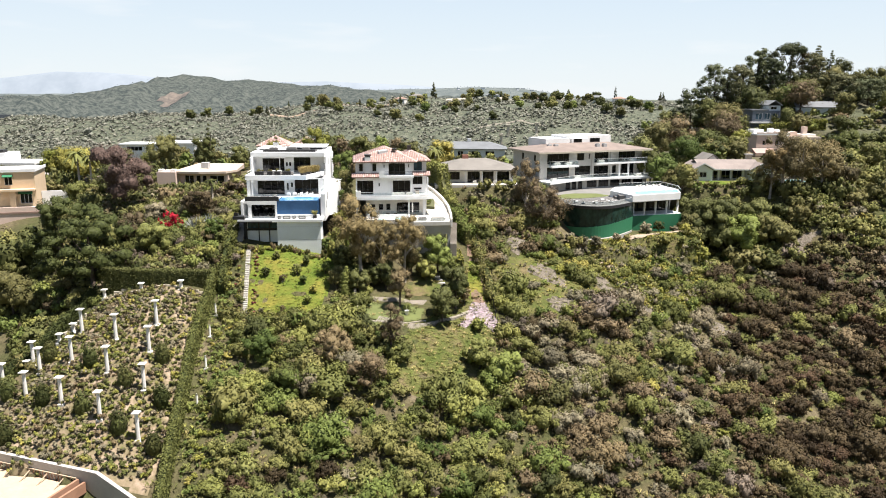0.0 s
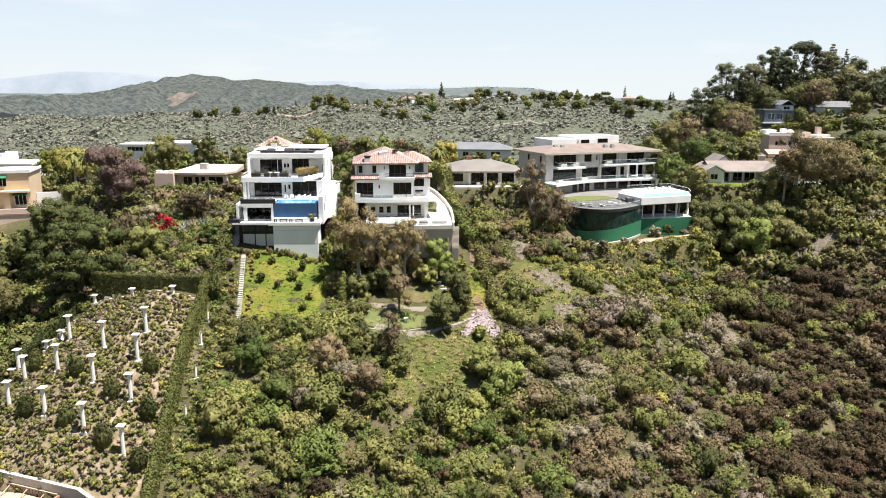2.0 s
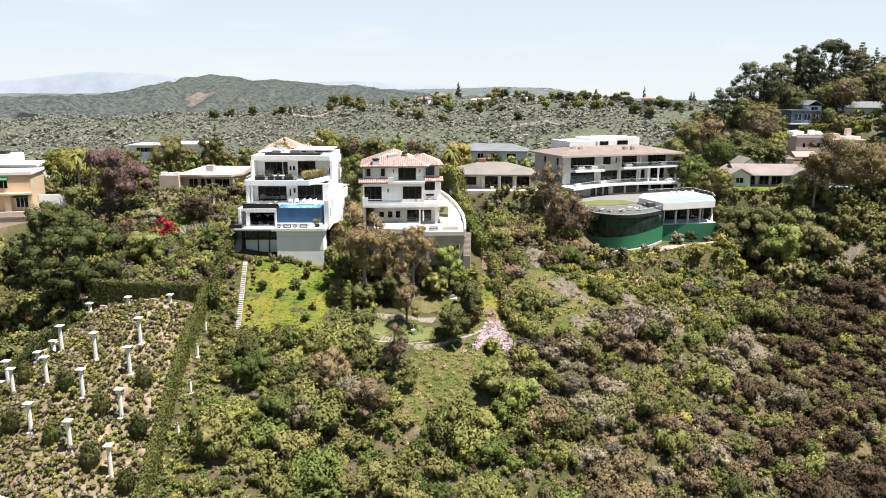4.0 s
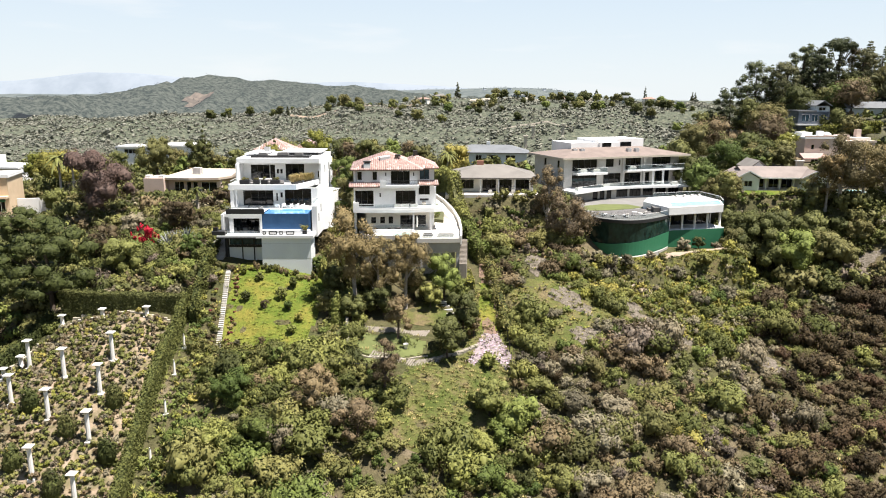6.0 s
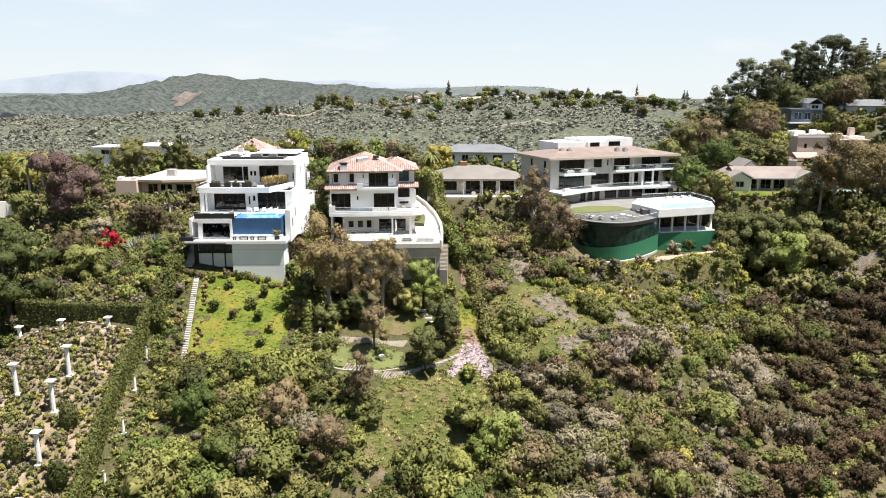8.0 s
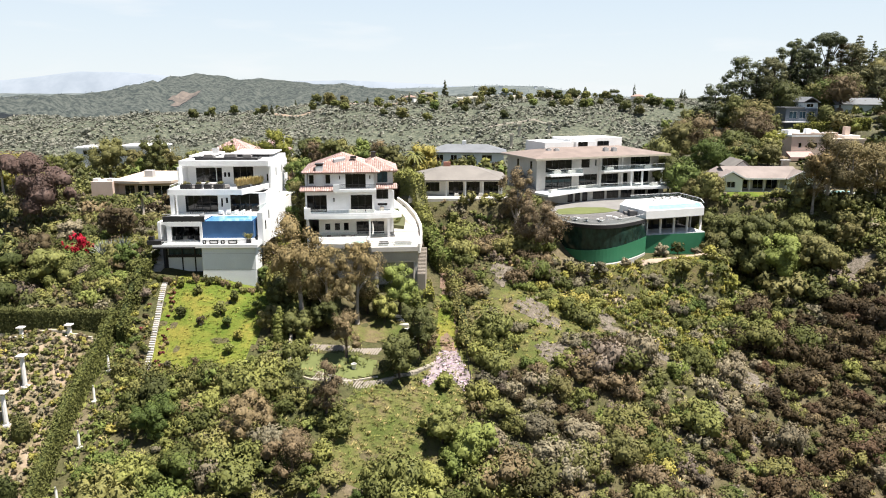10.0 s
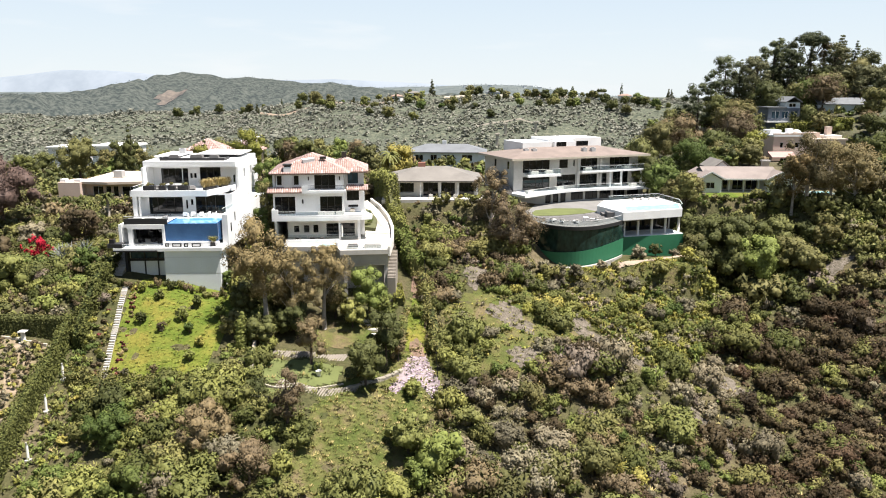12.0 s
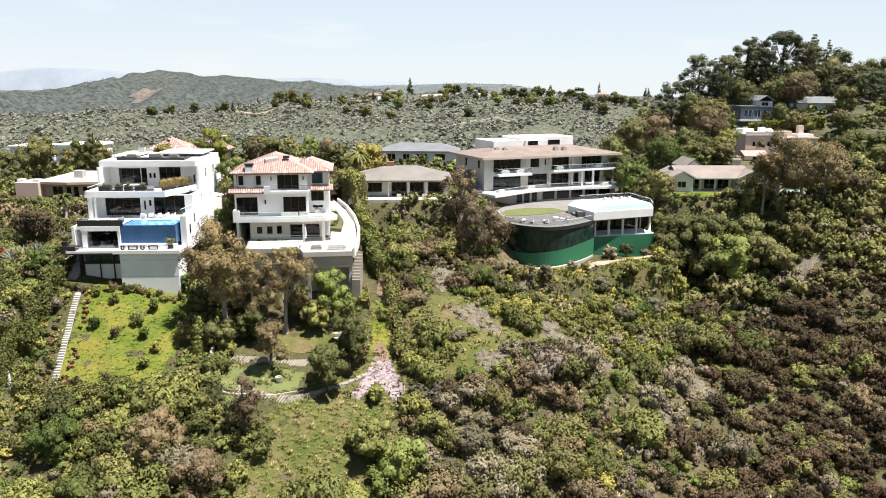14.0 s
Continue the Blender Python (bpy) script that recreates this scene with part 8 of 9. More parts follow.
# ---- lawns and beds ----
LAWN_IN = [(-35.2, 125.6), (-32.8, 109.2), (-21.0, 109.0), (-19.6, 126.0), (-22.6, 128.5), (-34, 128.5)]
drape("lawn", LAWN_IN, M["lawn"], 0.06, 0.5, "bright green and yellow sloping lawn below the white house", category="lawn")
BED = [(-64, 80.5), (-36.2, 77.2), (-37.6, 91), (-39.0, 101), (-40.4, 112.6), (-57.2, 113.6), (-59.8, 107)]
drape("garden_bed", BED, M["bed"], 0.05, 0.6, "dry planted bed of the column garden", category="garden")
drape("meadow", MEADOW, M["meadow"], 0.05, 0.6, "patchy green grass strip on the slope", category="grass")
drape("spur_grass", SPUR_GRASS, M["meadow"], 0.05, 0.7, "grassy spur with rubble below the bungalow", category="grass")
drape("grove_grass", GROVE_GRASS, M["meadow"], 0.05, 0.7, "yellow-green grass among young olives", category="grass")
drape("yard", [(-9, 119), (-2, 120.5), (-0.5, 126), (-8.4, 126)], M["meadow"], 0.07, 0.4, "dry grassy yard under the trees", category="yard")
drape("path", [(3.6, 140), (5.0, 140), (6.6, 130), (7.4, 121), (5.4, 119.6), (4.9, 128)], M["mulch"], 0.09, 0.4, "worn reddish earth path", category="path")
drape("verge", [(4.3, 133), (5.6, 133.2), (6.6, 127.2), (7.3, 122), (4.1, 121.6), (4.2, 126.8)], M["lawn"], 0.12, 0.3, "strip of yellow-green grass running down to the flowers", category="grass")
drape("bare_patch", [(4.7, 123.4), (5.6, 124.6), (6.6, 123.6), (6.9, 121.2), (4.9, 120.6)], M["mulch"], 0.15, 0.25, "worn brown earth at the foot of the grass strip", category="soil")

def rubble_material():
    m, n, l, b = node_mat("bare_rubble", 0.95, spec=0.1)
    r = ramp(n, [(0.36, (0.070, 0.066, 0.040)), (0.5, (0.150, 0.128, 0.102)), (0.68, (0.25, 0.22, 0.185))])
    l.new(noise_fac(n, l, 1.6, 9, 0.8), r.inputs["Fac"])
    l.new(r.outputs["Color"], b.inputs["Base Color"])
    add_bump(n, l, b, noise_fac(n, l, 2.2, 8, 0.8), 1.0, 0.3)
    return m


M["rubble"] = rubble_material()
for i, (sx, sy, sl, sw, sa) in enumerate(SCRAPES):
    c, sn = math.cos(radians(sa)), math.sin(radians(sa))
    ring = []
    for k in range(26):
        a = k * 6.2832 / 26
        w = 1 + 0.22 * math.sin(3 * a + i) + 0.14 * math.sin(7 * a + 2 * i)
        u, v = (sl + 0.5) * w * math.cos(a), (sw + 0.4) * w * math.sin(a)
        ring.append((sx + u * c - v * sn, sy + u * sn + v * c))
    drape("bare_patch", ring, M["rubble"], 0.09, 0.22, "bare scrape of grey-brown rubble on the slope", category="soil")

# tufts of grass, uncounted
GRASS = [tuft_shape(500 + i, 12, 0.5, 0.8, 0.10) for i in range(6)]


def sow_grass(poly, gap, mat, hmin, hmax, label, seed, keep=0.9):
    xs, ys = [p[0] for p in poly], [p[1] for p in poly]
    x, y, rs_ = sow(seed, min(xs), max(xs), min(ys), max(ys), gap, keep)
    k = inside(poly, x, y)
    x, y = x[k], y[k]
    h = rs_.uniform(hmin, hmax, len(x))
    ob = new("grass_tufts", scatter_mesh("grass_tufts", GRASS, np.stack([x, y, ground_z(x, y), h * 1.3, h], 1), M[mat], seed + 1, quads_of))
    return tagged(ob, label, "grass", kind="stuff")


sow_grass(LAWN_IN, 0.62, "lime", 0.12, 0.3, "short yellow-green lawn grass", 11)
sow_grass(LAWN_IN, 0.95, "green", 0.15, 0.4, "green weeds in the lawn", 12, 0.6)
sow_grass(MEADOW, 0.6, "straw", 0.2, 0.5, "straw-coloured meadow grass", 13, 0.2)
sow_grass(MEADOW, 0.55, "green", 0.15, 0.38, "low green meadow grass", 14, 0.8)
SLOPE = [(-40, 78), (100, 78), (95, 150), (60, 160), (30, 150), (8, 140), (-20, 108), (-40, 108)]
sow_grass(SLOPE, 1.6, "straw", 0.25, 0.7, "dry straw-coloured grass between the shrubs", 15, 0.25)
sow_grass(SLOPE, 1.6, "olive", 0.25, 0.7, "olive-green weeds between the shrubs", 16, 0.8)
sow_grass(GROVE_GRASS, 0.7, "lime", 0.3, 0.8, "yellow-green grass on the terrace slope", 17, 0.8)
sow_grass(SPUR_GRASS, 0.75, "lime", 0.15, 0.45, "green grass on the spur", 18, 0.5)
M["flowerbed"] = wall_mat("pink_flowering_ground", (0.32, 0.265, 0.275), 0.6, rough=0.95, fine=3, coarse=0.8, bump=0.5)
BLOOM_A = [(5.0, 121.4), (6.9, 121.6), (9.3, 117), (8.3, 114.6), (7.0, 115.8), (5.4, 117.6)]
BLOOM_B = [(5.0, 121.4), (5.7, 118.8), (5.4, 117.2), (3.6, 113.8), (2.5, 114.4), (3.8, 117.2)]
for arm in (BLOOM_A, BLOOM_B):
    drape("flower_bank", arm, M["flowerbed"], 0.1, 0.3, "bank of low pale pink flowering ground cover", category="flowers")
fx_, fy_, rs_ = sow(19, 1, 10, 112, 122, 0.40, 0.8)
k = inside(BLOOM_A, fx_, fy_) | inside(BLOOM_B, fx_, fy_)
fx_, fy_ = fx_[k], fy_[k]
for sp, sel in (("pinkfl", rs_.rand(len(fx_)) < 0.74), ("sage", rs_.rand(len(fx_)) < 0.14)):
    ob = new("flower_mat", scatter_mesh("flower_mat", LOW_BRUSH, np.stack([fx_, fy_, ground_z(fx_, fy_), rs_.uniform(0.30, 0.55, len(fx_)), rs_.uniform(0.12, 0.28, len(fx_))], 1)[sel], M[sp], 20))
    tagged(ob, "mat of pale pink flowers on the bank", "flowers", kind="stuff")
sow_grass([(-36.8, 124), (-34.4, 109.5), (-33.6, 109.5), (-35.4, 125)], 0.8, "lime", 0.3, 0.6, "low planting along the garden steps", 20, 0.5)
sow_grass([(-40, 116), (-36.2, 82), (-33, 82), (-32, 100), (-37.2, 116)], 0.8, "green", 0.3, 0.8, "green ground cover beside the hedge", 22, 0.8)

# ---- column garden ----
def fluted(bm, z0, z1, r0, r1, sides=16):
    lo = [bm.verts.new((r0 * (1 - 0.06 * (k % 2)) * math.cos(k * 6.2832 / sides), r0 * (1 - 0.06 * (k % 2)) * math.sin(k * 6.2832 / sides), z0)) for k in range(sides)]
    hi = [bm.verts.new((r1 * (1 - 0.06 * (k % 2)) * math.cos(k * 6.2832 / sides), r1 * (1 - 0.06 * (k % 2)) * math.sin(k * 6.2832 / sides), z1)) for k in range(sides)]
    for k in range(sides):
        bm.faces.new((lo[k], lo[(k + 1) % sides], hi[(k + 1) % sides], hi[k]))
    bm.faces.new(lo[::-1])
    bm.faces.new(hi)
    return bm


def garden_column(x, y, h=4.1, z=None):
    c = thing("column", pose(x, y, float(ground_z(x, y)) if z is None else z), "white stone garden column standing free in the planting", "column", "columns of the garden")
    part("plinth", box(-0.42, 0.42, -0.42, 0.42, -0.3, 0.16, 0.02), M["marble"], c)
    part("base", tube(bmesh.new(), [(0, 0, 0.16), (0, 0, 0.24), (0, 0, 0.34)], [0.40, 0.40, 0.30], 16), M["marble"], c)
    part("shaft", fluted(bmesh.new(), 0.34, h - 0.36, 0.29, 0.24), M["marble"], c)
    part("capital", tube(bmesh.new(), [(0, 0, h - 0.36), (0, 0, h - 0.25), (0, 0, h - 0.12)], [0.25, 0.34, 0.46], 16), M["marble"], c)
    part("abacus", box(-0.5, 0.5, -0.5, 0.5, h - 0.12, h, 0.015), M["marble"], c)
    return c


edge = thing("garden_edging", Matrix(), "low pale stone edging behind the planted bed", "edging")
for i in range(19):
    x, y = -57.6 + 0.93 * i, 113.75 - 0.055 * i
    z = float(ground_z(x, y))
    part("stone", box(x - 0.45, x + 0.45, y - 0.16, y + 0.16, z - 0.4, z + 0.22 + 0.02 * (i % 3), 0.02), M["stone"], edge)


first = garden_column(-57.1, 104.1)
for x, y in ((-49.7, 99.9), (-44.5, 102.7), (-55.0, 96.6), (-43.5, 97.1), (-47.9, 92.9), (-59.9, 96.5), (-59.1, 91.2), (-52.5, 88.5), (-41.9, 90.9), (-45.8, 85.6), (-40.0, 83.8), (-64.9, 95.3), (-62.6, 99.5)):
    copy_thing(first, pose(x, y, float(ground_z(x, y)), 0, 0, (x * 7) % 4))


def pedestal(x, y):
    c = thing("pedestal", pose(x, y, float(ground_z(x, y))), "short white stone pedestal at the garden edge", "pedestal", "garden pedestals")
    part("plinth", box(-0.45, 0.45, -0.45, 0.45, -0.3, 0.2, 0.02), M["marble"], c)
    part("shaft", tube(bmesh.new(), [(0, 0, 0.2), (0, 0, 0.3), (0, 0, 1.35), (0, 0, 1.5)], [0.36, 0.27, 0.27, 0.38], 12), M["marble"], c)
    part("cap", box(-0.45, 0.45, -0.45, 0.45, 1.5, 1.66, 0.02), M["marble"], c)


for x, y in ((-58.1, 114.2), (-51.1, 113.0), (-44.2, 112.6), (-59.2, 105.4), (-60.6, 103.6), (-63.4, 99.0)):
    pedestal(x, y)
for i, (x, y) in enumerate(((-51.3, 94.7), (-44.6, 90.9), (-41.1, 95.8), (-55.7, 89.3), (-48.8, 86.7), (-38.9, 89.1), (-42.7, 84.1), (-37.6, 82.6), (-62.5, 92.3), (-59.4, 98.6), (-58.0, 83.6))):
    rs = np.random.RandomState(700 + i)
    v = crown(rs, [(0, 0, 0.75, 0.8), (0.1, 0, 1.4, 0.75), (-0.05, 0.05, 1.95, 0.6), (0.15, 0.1, 1.0, 0.8)], 1100, 0.15, 1.0, 0.1, 0.5, -0.95)
    v = reshape_leaves(v, 1.35)
    t = thing("clipped_bush", pose(x, y, float(ground_z(x, y)) - 0.1), "round clipped dark green bush between the garden columns", "shrub", "clipped bushes of the garden")
    part("core", tube(bmesh.new(), [(0, 0, 0.05), (0, 0, 0.5), (0.05, 0, 1.3), (0, 0, 2.1), (0, 0, 2.55)], [0.65, 0.92, 0.97, 0.75, 0.3], 10), M["deep_leaf"], t)
    ob = new("foliage", mesh_np("foliage", v, leaves_of(v), M["deep_leaf"], np.full(len(v), rs.rand())))
    ob.parent = t
gx_, gy_, rs = sow(31, -64, -36, 79, 116, 0.72, 0.97)
k = inside(BED, gx_, gy_)
gx_, gy_ = gx_[k], gy_[k]
LOW = [bush_shape(600 + i, 48, 0.30, 2) for i in range(5)]
hh = rs.uniform(0.42, 0.80, len(gx_))
pick = rs.rand(len(gx_))
for mat_, sel in (("olive", pick < 0.5), ("sage", (pick >= 0.5) & (pick < 0.75)), ("lime", (pick >= 0.75) & (pick < 0.88)), ("brown", pick >= 0.88)):
    ob = new("ground_cover", scatter_mesh("ground_cover", LOW, np.stack([gx_, gy_, ground_z(gx_, gy_), hh * 1.15, hh * 1.3], 1)[sel], M[mat_], 40))
    tagged(ob, "rows of low rosemary-like tufts in the column garden", "ground cover", kind="stuff")

# black silt fence at the foot of the hedge, and white posts behind it
silt = thing("silt_fence", Matrix(), "sagging black fabric silt fence along the foot of the garden hedge", "fence")
LINE = [(-40.0, 110.0), (-38.9, 100.5), (-37.4, 91), (-35.6, 80)]
fabric = bmesh.new()
prev = None
rs = np.random.RandomState(52)
for (ax, ay), (bx_, by_) in zip(LINE, LINE[1:]):
    for k in range(16):
        x, y = ax + (bx_ - ax) * k / 16 + rs.uniform(-0.12, 0.12), ay + (by_ - ay) * k / 16
        z = float(ground_z(x, y))
        h = rs.uniform(0.45, 0.85)
        row = [fabric.verts.new(p) for p in ((x - 0.5, y, z + 0.06), (x - 0.12, y, z + 0.12), (x, y, z + h), (x + 0.05, y, z + h), (x + 0.05, y, z))]
        if prev:
            for a, b in zip(range(4), range(1, 5)):
                fabric.faces.new((prev[a], prev[b], row[b], row[a]))
        prev = row
        if k % 4 == 0:
            part("stake", box(x + 0.06, x + 0.11, y - 0.025, y + 0.025, z - 0.3, z + 1.0), M["wood"], silt)
part("fabric", fabric, M["dark"], silt)
for x, y in ((-37.3, 108.8), (-36.6, 103.5), (-35.2, 97.0), (-34.4, 90.5)):
    t = thing("post", pose(x, y, float(ground_z(x, y))), "slim white stone post beside the garden hedge", "post", "white posts beside the hedge")
    part("shaft", tube(bmesh.new(), [(0, 0, -0.2), (0, 0, 0.3), (0.02, 0, 1.7), (0, 0, 2.1)], [0.22, 0.16, 0.14, 0.08], 10), M["marble"], t)
    part("plinth", box(-0.28, 0.28, -0.28, 0.28, -0.3, 0.12, 0.02), M["marble"], t)

# kerb round the top of the garden, wall and building site at its foot
kerb = thing("garden_wall", Matrix(), "low pale stone edging round the top of the column garden", "wall")
EDGE = [(-61.4, 104), (-59.4, 109.6), (-56.6, 114.6), (-50, 114.9), (-41.2, 114.3)]
for (ax, ay), (bx_, by_) in zip(EDGE, EDGE[1:]):
    d = Vector((bx_ - ax, by_ - ay))
    n = int(d.length / 1.3)
    for i in range(n):
        p, q = Vector((ax, ay)) + d * (i + 0.02) / n, Vector((ax, ay)) + d * (i + 0.98) / n
        s = Vector((-d.y, d.x)).normalized() * 0.2
        zt = float(ground_z((p.x + q.x) / 2, (p.y + q.y) / 2))
        part("stone", prism([tuple(p - s), tuple(q - s), tuple(q + s), tuple(p + s)], zt - 0.6, zt + 0.16), M["stone"], kerb)
site = thing("building_site", pose(-51.4, 79.9, -3.5, 0, 0, -17.5), "raw concrete retaining wall with timber formwork and plywood decking", "building site")
part("retaining_wall", prism([(-16, -0.25), (9.5, -0.25), (16, -0.25), (16, 0.25), (9.5, 0.25), (-16, 0.25)], -9, [0.2, 0.2, -2.8, -2.8, 0.2, 0.2]), M["concrete"], site, "grey concrete retaining wall")
part("plywood_deck", box(-16, 6.5, -9, -0.5, -2.2, -1.9), M["wood"], site, "pinkish plywood deck")
part("deck_frame", boxes(*[(-16 + i * 1.5, -15.85 + i * 1.5, -9, -0.5, -2.6, -2.21) for i in range(15)]), M["rebar"], site)
for i in range(45):
    part("stud", box(-16 + i * 0.5, -15.92 + i * 0.5, -0.45, -0.37, -2.6, -1.1 + 0.05 * (i % 3)), M["rebar"], site)
for i in range(8):
    bm = box(-0.05, 0.05, 0, 2.0, -0.05, 0.05)
    bmesh.ops.transform(bm, matrix=Matrix.Translation((-15 + i * 2.8, -2.1, -1.88)) @ Matrix.Rotation(radians(24), 4, "X"), verts=bm.verts)
    part("brace", bm, M["wood"], site)
part("top_plate", box(-16, 6.5, -0.48, -0.34, -1.0, -0.9), M["wood"], site)
part("stair_stringer", boxes((6.6, 6.9, -5, -0.4, -2.4, -1.0), (7.6, 7.9, -5, -0.4, -2.6, -1.2)), M["rebar"], site)

# garden steps of pale slabs beside the lawn
walkway = thing("garden_steps", Matrix(), "long straight flight of pale stone garden steps beside the lawn", "steps")
for i in range(46):
    f = i / 45
    x, y = -32.7 - 3.1 * f, 108.4 + 15.6 * f
    z = float(ground_z(x, y))
    part("step", box(x - 0.38, x + 0.38, y - 0.13, y + 0.135, z - 0.3, z + 0.16, 0.02), M["paving"], walkway)
rs = np.random.RandomState(71)
for i in range(52):
    f, side = rs.rand(), rs.choice((-1, 1))
    x, y = -32.7 - 3.1 * f + side * rs.uniform(1.0, 1.8), 108.8 + 15 * f
    s = bush_shape(720 + i % 5, 90, 0.3, 4)
    ob = new("border_plant", mesh_np("border_plant", s, leaves_of(s), M[("maroon", "brown", "lime", "straw", "maroon")[i % 5]], np.zeros(len(s))))
    w = rs.uniform(0.3, 0.6)
    ob.matrix_world = Matrix.LocRotScale((x, y, float(ground_z(x, y))), None, (w, w, w * 1.2))
    tagged(ob, "small rounded border plant beside the steps", "plant", "border plants")
for i, (x, y, h, kd) in enumerate(((-31.5, 118.5, 2.2, "dark"), (-26.2, 119.5, 2.4, "oak"), (-24.6, 117.8, 2.0, "green"), (-28.2, 117.4, 1.6, "pepper"), (-23.2, 113.5, 2.0, "green"), (-30.4, 122.5, 1.8, "oak"), (-25.0, 122.4, 2.2, "oak"),
                              (-21.4, 121.2, 2.6, "green"), (-22.6, 116.0, 1.8, "lime"), (-27.0, 111.2, 1.7, "brown"), (-30.6, 110.8, 1.5, "sage"), (-33.2, 123.6, 1.6, "lime"))):
    tree(kd, x, y, h, h * 0.42, 780 + i, 0.16, "young trees on the lawn")
fl = thing("flowering_bush", pose(-53.0, 132.2, float(ground_z(-53, 132.2))), "bright red bougainvillea bush", "shrub")
rs = np.random.RandomState(801)
v = crown(rs, [(a, b, c, r) for a, b, c, r in zip(rs.normal(0, 0.42, 30), rs.normal(0, 0.3, 30), rs.uniform(0.0, 1.0, 30), rs.uniform(0.05, 0.17, 30))], 1300, 0.075, 1.3, 0.6, 1.6, -0.9)
c = new("blossom", mesh_np("blossom", reshape_leaves(v, (2.4, 2.2, 3.0), (0, 0, 2.2)), leaves_of(v), M["red"], np.zeros(len(v))))
c.parent = fl
v = bush_shape(802, 300, 0.2, 6)
c = new("leaves", mesh_np("leaves", reshape_leaves(v, (2.2, 2.0, 2.4)), leaves_of(v), M["dark_leaf"], np.zeros(len(v))))
c.parent = fl
for i, (x, y) in enumerate(((-48.6, 131.2), (-46.8, 130.6), (-47.6, 129.4), (-45.4, 131.6))):
    a = thing("agave", pose(x, y, float(ground_z(x, y)) + 2.2), "large spiky blue-grey agave", "agave", "agaves")
    bm = bmesh.new()
    for k in range(30):
        an, el = k * 2.4, 0.25 + 1.1 * (k / 30)
        d = Vector((math.cos(an) * math.cos(el), math.sin(an) * math.cos(el), math.sin(el)))
        s = Vector((-math.sin(an), math.cos(an), 0)) * 0.12
        vs = [bm.verts.new(p) for p in (s * 0.7, d * 1.1 + s, d * 2.4, d * 1.1 - s, s * -0.7)]
        bm.faces.new(vs)
    part("leaves", bm, M["agave"], a)
    part("stem", tube(bmesh.new(), [(0, 0, -2.4), (0, 0, 0.1)], [0.2, 0.15]), M["bark"], a)

# planting against the foot of the white house and up its sunny flank
rs = np.random.RandomState(93)
FOOT = [bush_shape(830 + i, 300, 0.17, 6) for i in range(4)]
foot_sets = {k: [mesh_np("foundation_shrub", s, leaves_of(s), M[k], np.zeros(len(s))) for s in FOOT] for k in ("dark_leaf", "olive", "green", "lime", "brown")}
for i in range(44):
    if i < 16:
        x, y = -37.5 + 1.0 * i, 125.2 + 0.07 * i - rs.uniform(0, 1.2)
        kd, r, h = ("dark_leaf", "olive", "brown", "dark_leaf")[i % 4], rs.uniform(0.5, 0.9), rs.uniform(0.7, 1.7)
    else:
        x, y = -20.6 + rs.uniform(-1.6, 1.3), 126.5 + (i - 16) * 0.95
        kd, r, h = ("lime", "green", "olive", "green")[i % 4], rs.uniform(1.0, 1.6), rs.uniform(1.8, 4.2)
    ob = new("foundation_shrub", foot_sets[kd][i % 4])
    ob.matrix_world = Matrix.LocRotScale((x, y, float(ground_z(x, y)) - 0.1), Euler((0, 0, i * 1.3)), (r, r, h))
    tagged(ob, "leafy shrub planted against the white house wall", "shrub", "shrubs round the white house")


# ---- terraces below the tiled house ----
ter = thing("garden_terrace", Matrix(), "terraced garden with clipped turf, stone bands and a curved stone edge", "terrace")
TURF = [(-13.4, 112.0), (-12.0, 110.8), (-9.5, 110.9), (-4.2, 112.9), (-3.4, 116.2), (-7.5, 116.2), (-13.0, 115.0)]
drape("court_lawn", TURF, M["turf"], 0.08, 0.35, "clipped turf of the garden court", category="lawn")
for i in range(33):
    k = i / 2
    x, y = -13.9 + 10.6 * k / 16, 110.2 + 0.012 * (k - 5) ** 2 * (1 if k > 5 else 1.6) + 1.5 * max(0, k - 5) / 11
    gz_ = float(ground_z(x, y))
    part("stone", box(x - 0.16, x + 0.16, y - 0.10, y + 0.10, gz_ - 0.6, gz_ + 0.2, 0.02), M["stone"], ter)
for row, (x0, y0, z) in enumerate(((-11.0, 110.9, 5.75), (-13.0, 116.3, 7.5))):
    for i in range(27):
        x = x0 + i * 0.36
        y = y0 + (0.004 * (i - 6) ** 2 if row == 0 else i * 0.06)
        bm = box(-0.125, 0.125, -0.75, 0.75, -0.3, 0.06, 0.02)
        bmesh.ops.transform(bm, matrix=pose(x, y, float(ground_z(x, y)) + 0.02, 20, 0, -24), verts=bm.verts)
        part("paver", bm, M["paver"], ter)
part("retaining_wall", prism([(-14.6, 111.2), (-14.2, 111.0), (-15.4, 117.2), (-15.9, 117.2)], 4.5, [7.6, 7.6, 9.4, 9.4]), M["rock"], ter, "weathered stone side wall")
rs = np.random.RandomState(88)
for i in range(22):
    f = i / 21
    x, y = -2.6 + 6.4 * f, 112.6 + 5.2 * f
    z = float(ground_z(x, y))
    w = rs.uniform(0.3, 0.5)
    bm = box(-w, w, -0.3, 0.3, -0.4, rs.uniform(0.15, 0.4), 0.1)
    bmesh.ops.transform(bm, matrix=pose(x, y, z, rs.uniform(-8, 8), rs.uniform(-8, 8), 40 + rs.uniform(-20, 20)), verts=bm.verts)
    part("stone", bm, M["rock"], ter)
pot = thing("planter", pose(-6.4, 113.6, float(ground_z(-6.4, 113.6)) + 0.08), "white pot with a small green tree on the turf", "planter")
part("pot", tube(bmesh.new(), [(0, 0, 0), (0, 0, 0.1), (0, 0, 0.7)], [0.2, 0.25, 0.4], 12), M["white"], pot)
s = bush_shape(812, 120, 0.24, 5)
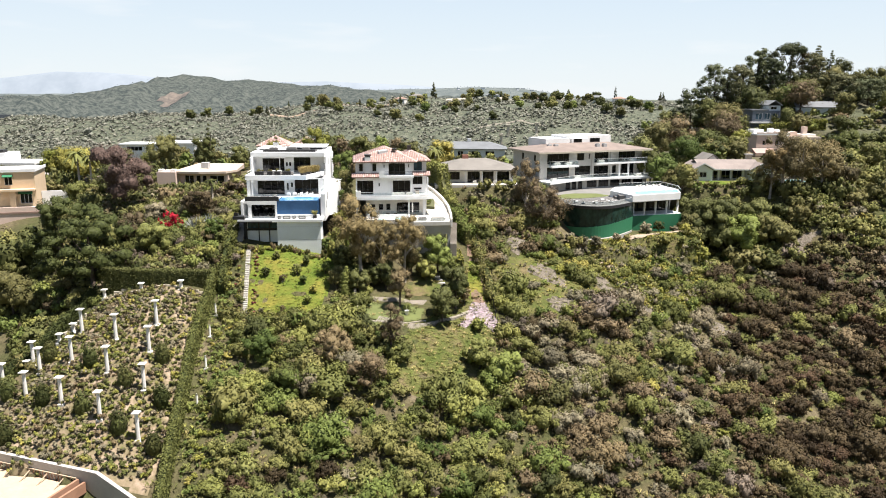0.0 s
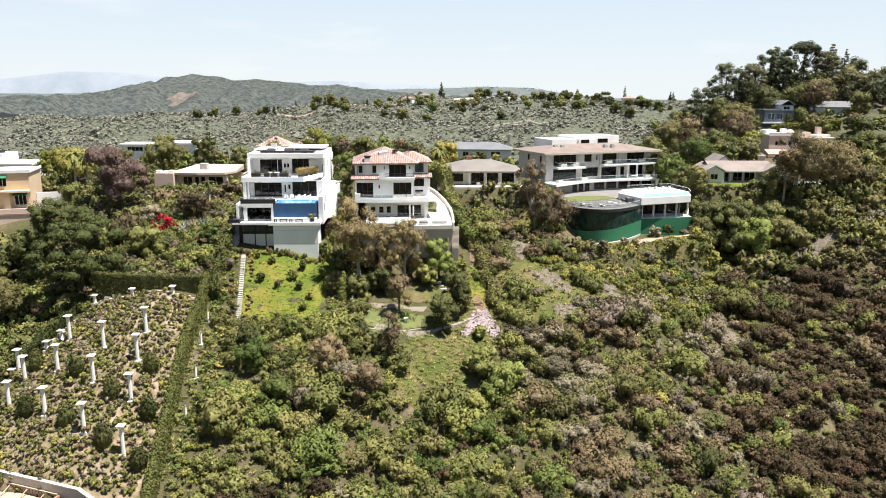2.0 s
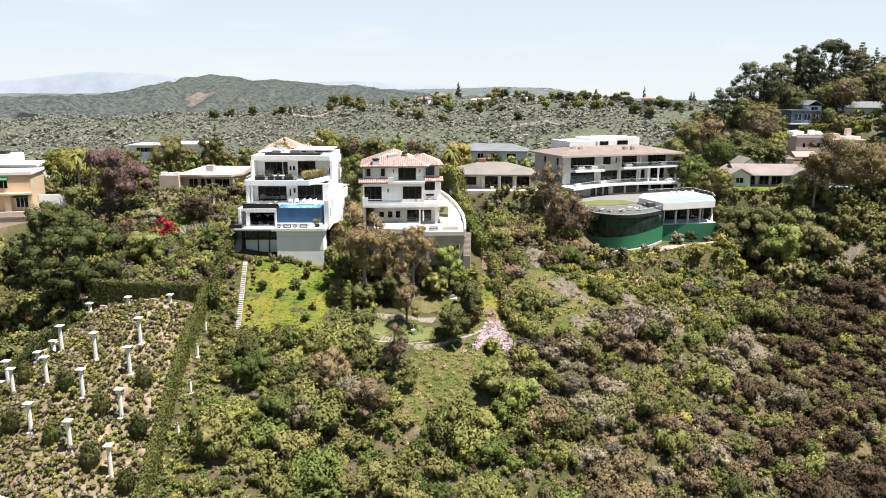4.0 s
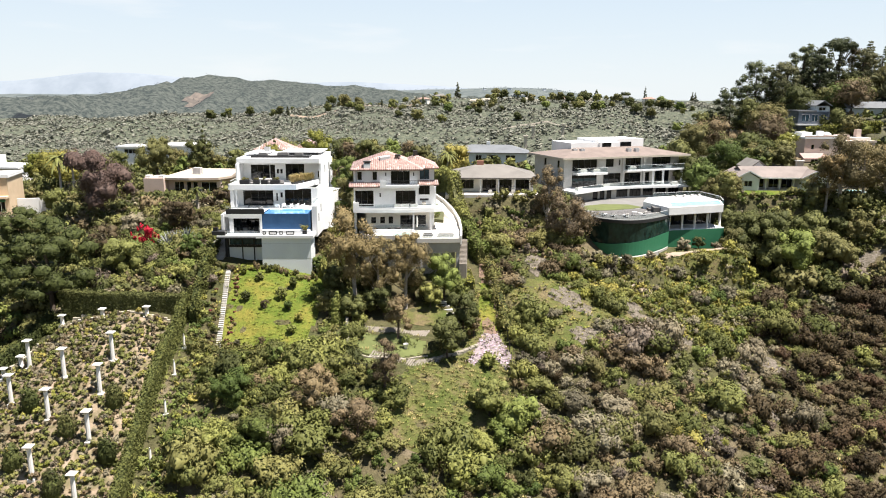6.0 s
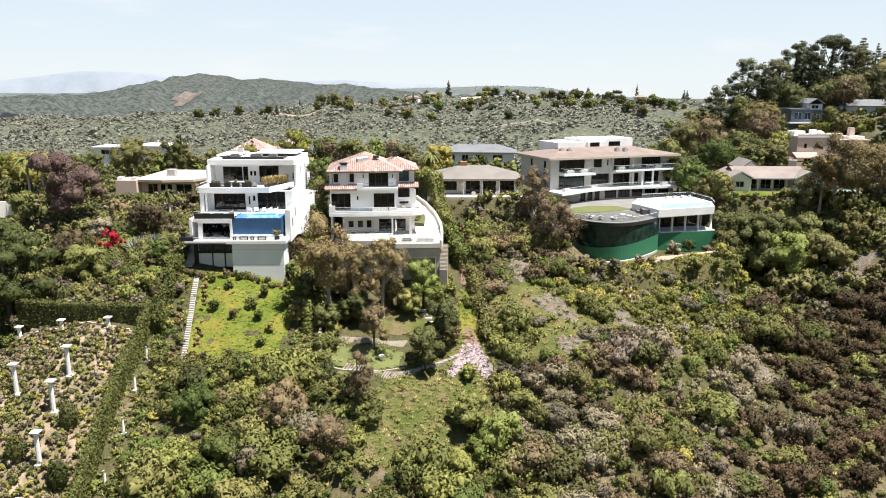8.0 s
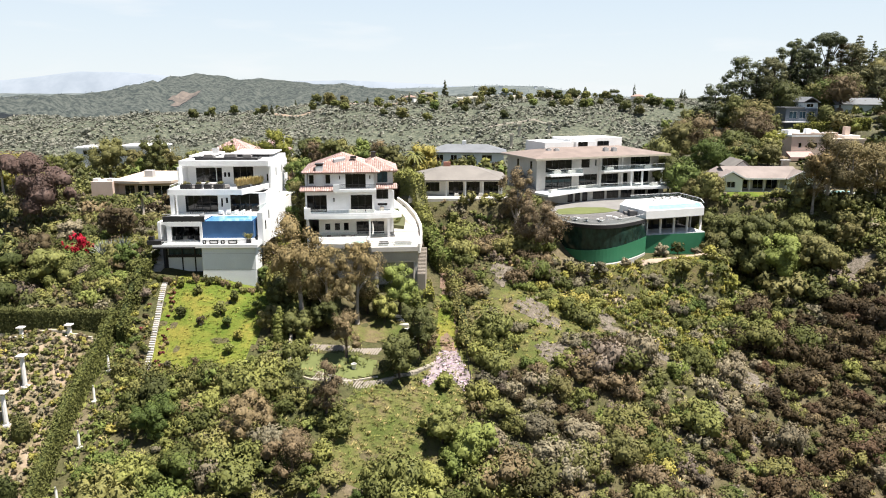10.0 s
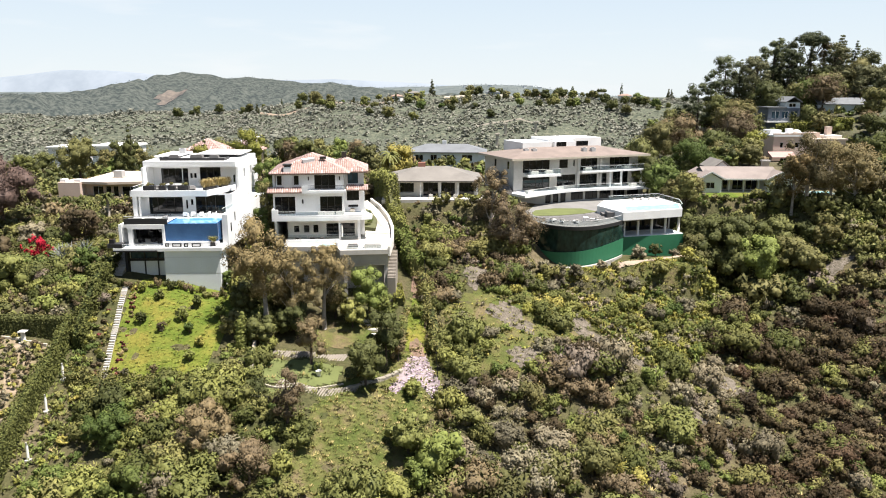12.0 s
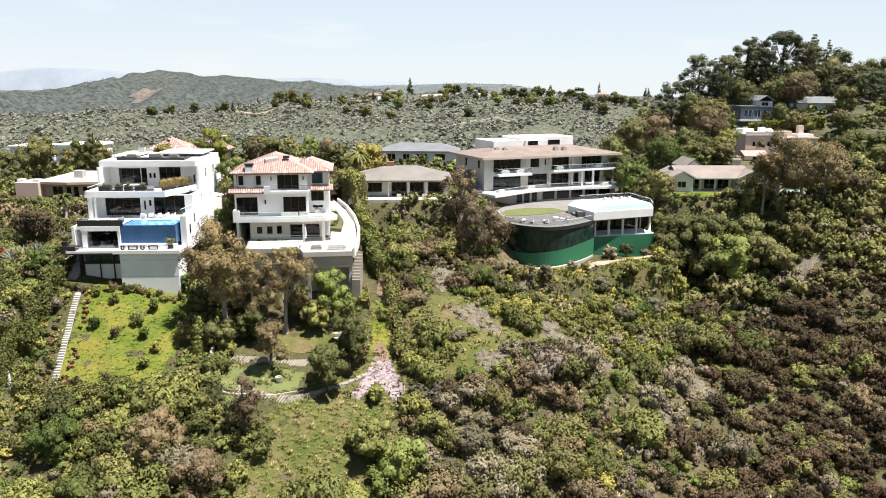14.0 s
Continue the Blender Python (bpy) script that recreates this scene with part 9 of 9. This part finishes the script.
c = new("plant", mesh_np("plant", reshape_leaves(s, (0.7, 0.7, 1.4), (0, 0, 0.6)), leaves_of(s), M["green"], np.zeros(len(s))))
c.parent = pot
# small fenced plot
pen = thing("fence", Matrix(), "low dark wire fence round a square of turf", "fence")
part("turf", prism([(-15.6, 106.6), (-11.0, 106.4), (-10.8, 109.4), (-15.4, 109.6)], 3.5, [5.0, 5.0, 5.9, 5.9]), M["turf"], pen)
for i in range(5):
    x = -15.6 + i * 1.15
    part("post", box(x - 0.04, x + 0.04, 106.3, 106.38, 4.0, 6.3), M["dark"], pen)
part("rail", boxes((-15.6, -11.0, 106.31, 106.36, 6.2, 6.26)), M["dark"], pen)
part("rail", boxes((-15.6, -11.0, 106.31, 106.36, 5.4, 5.45)), M["dark"], pen)
# black mesh fence running down beside the path
fen = thing("fence", Matrix(), "black mesh fence with thin posts running down the slope", "fence")
wire = bmesh.new()
for i in range(13):
    f0, f1 = i / 13, (i + 1) / 13
    p = (5.8 + 3.6 * f0, 140 - 26 * f0)
    q = (5.8 + 3.6 * f1, 140 - 26 * f1)
    zp, zq = float(ground_z(*p)), float(ground_z(*q))
    part("post", box(p[0] - 0.05, p[0] + 0.05, p[1] - 0.05, p[1] + 0.05, zp - 0.4, zp + 1.9), M["dark"], fen)
    for k in range(8):
        a = 0.15 + k * 0.23
        vs = [wire.verts.new((c[0], c[1], z + a + d)) for c, z, d in ((p, zp, 0), (q, zq, 0), (q, zq, 0.05), (p, zp, 0.05))]
        wire.faces.new(vs)
part("mesh", wire, M["dark"], fen)
# stair down from the deck
sta = thing("outside_stair", Matrix(), "straight pale stone stair descending beside the deck", "stair")
for i in range(16, 36):
    y = 128.6 + i * 0.18
    part("step", box(0.7, 1.95, y, y + 0.20, 10.6, 11.6 + i * 0.18, 0.02), M["paver"], sta)
pa = thing("garden_path", Matrix(), "short pale concrete path under the trees", "path")
for i in range(6):
    x, y = -1.8 + 0.5 * i, 126.8 - 0.75 * i
    z = float(ground_z(x, y))
    part("slab", box(x - 0.7, x + 0.7, y - 0.36, y + 0.36, z - 0.3, z + 0.14, 0.02), M["paving"], pa)
# worn pale paths winding below the green screen
def path_strip(pts, width, label):
    line = [Vector(p) for p in smooth_line(pts, 6)]
    left, right = [], []
    for i, p in enumerate(line):
        d = (line[min(i + 1, len(line) - 1)] - line[max(i - 1, 0)]).normalized()
        n = Vector((-d.y, d.x)) * width / 2 * (1 + 0.2 * math.sin(i * 1.7))
        left.append(tuple(p + n))
        right.append(tuple(p - n))
    drape("path", left + right[::-1], M["sand"], 0.10, 0.2, label, category="path")


path_strip([(25.8, 148.0), (27.8, 145.6), (29.6, 143.6), (31.4, 142.2), (34.6, 141.0), (36.4, 139.4)], 1.3, "pale earth path winding down the spur")
path_strip([(38.6, 151.2), (43.6, 152.6), (48.6, 155.0), (53.4, 157.6)], 1.1, "pale terrace path below the green screen")
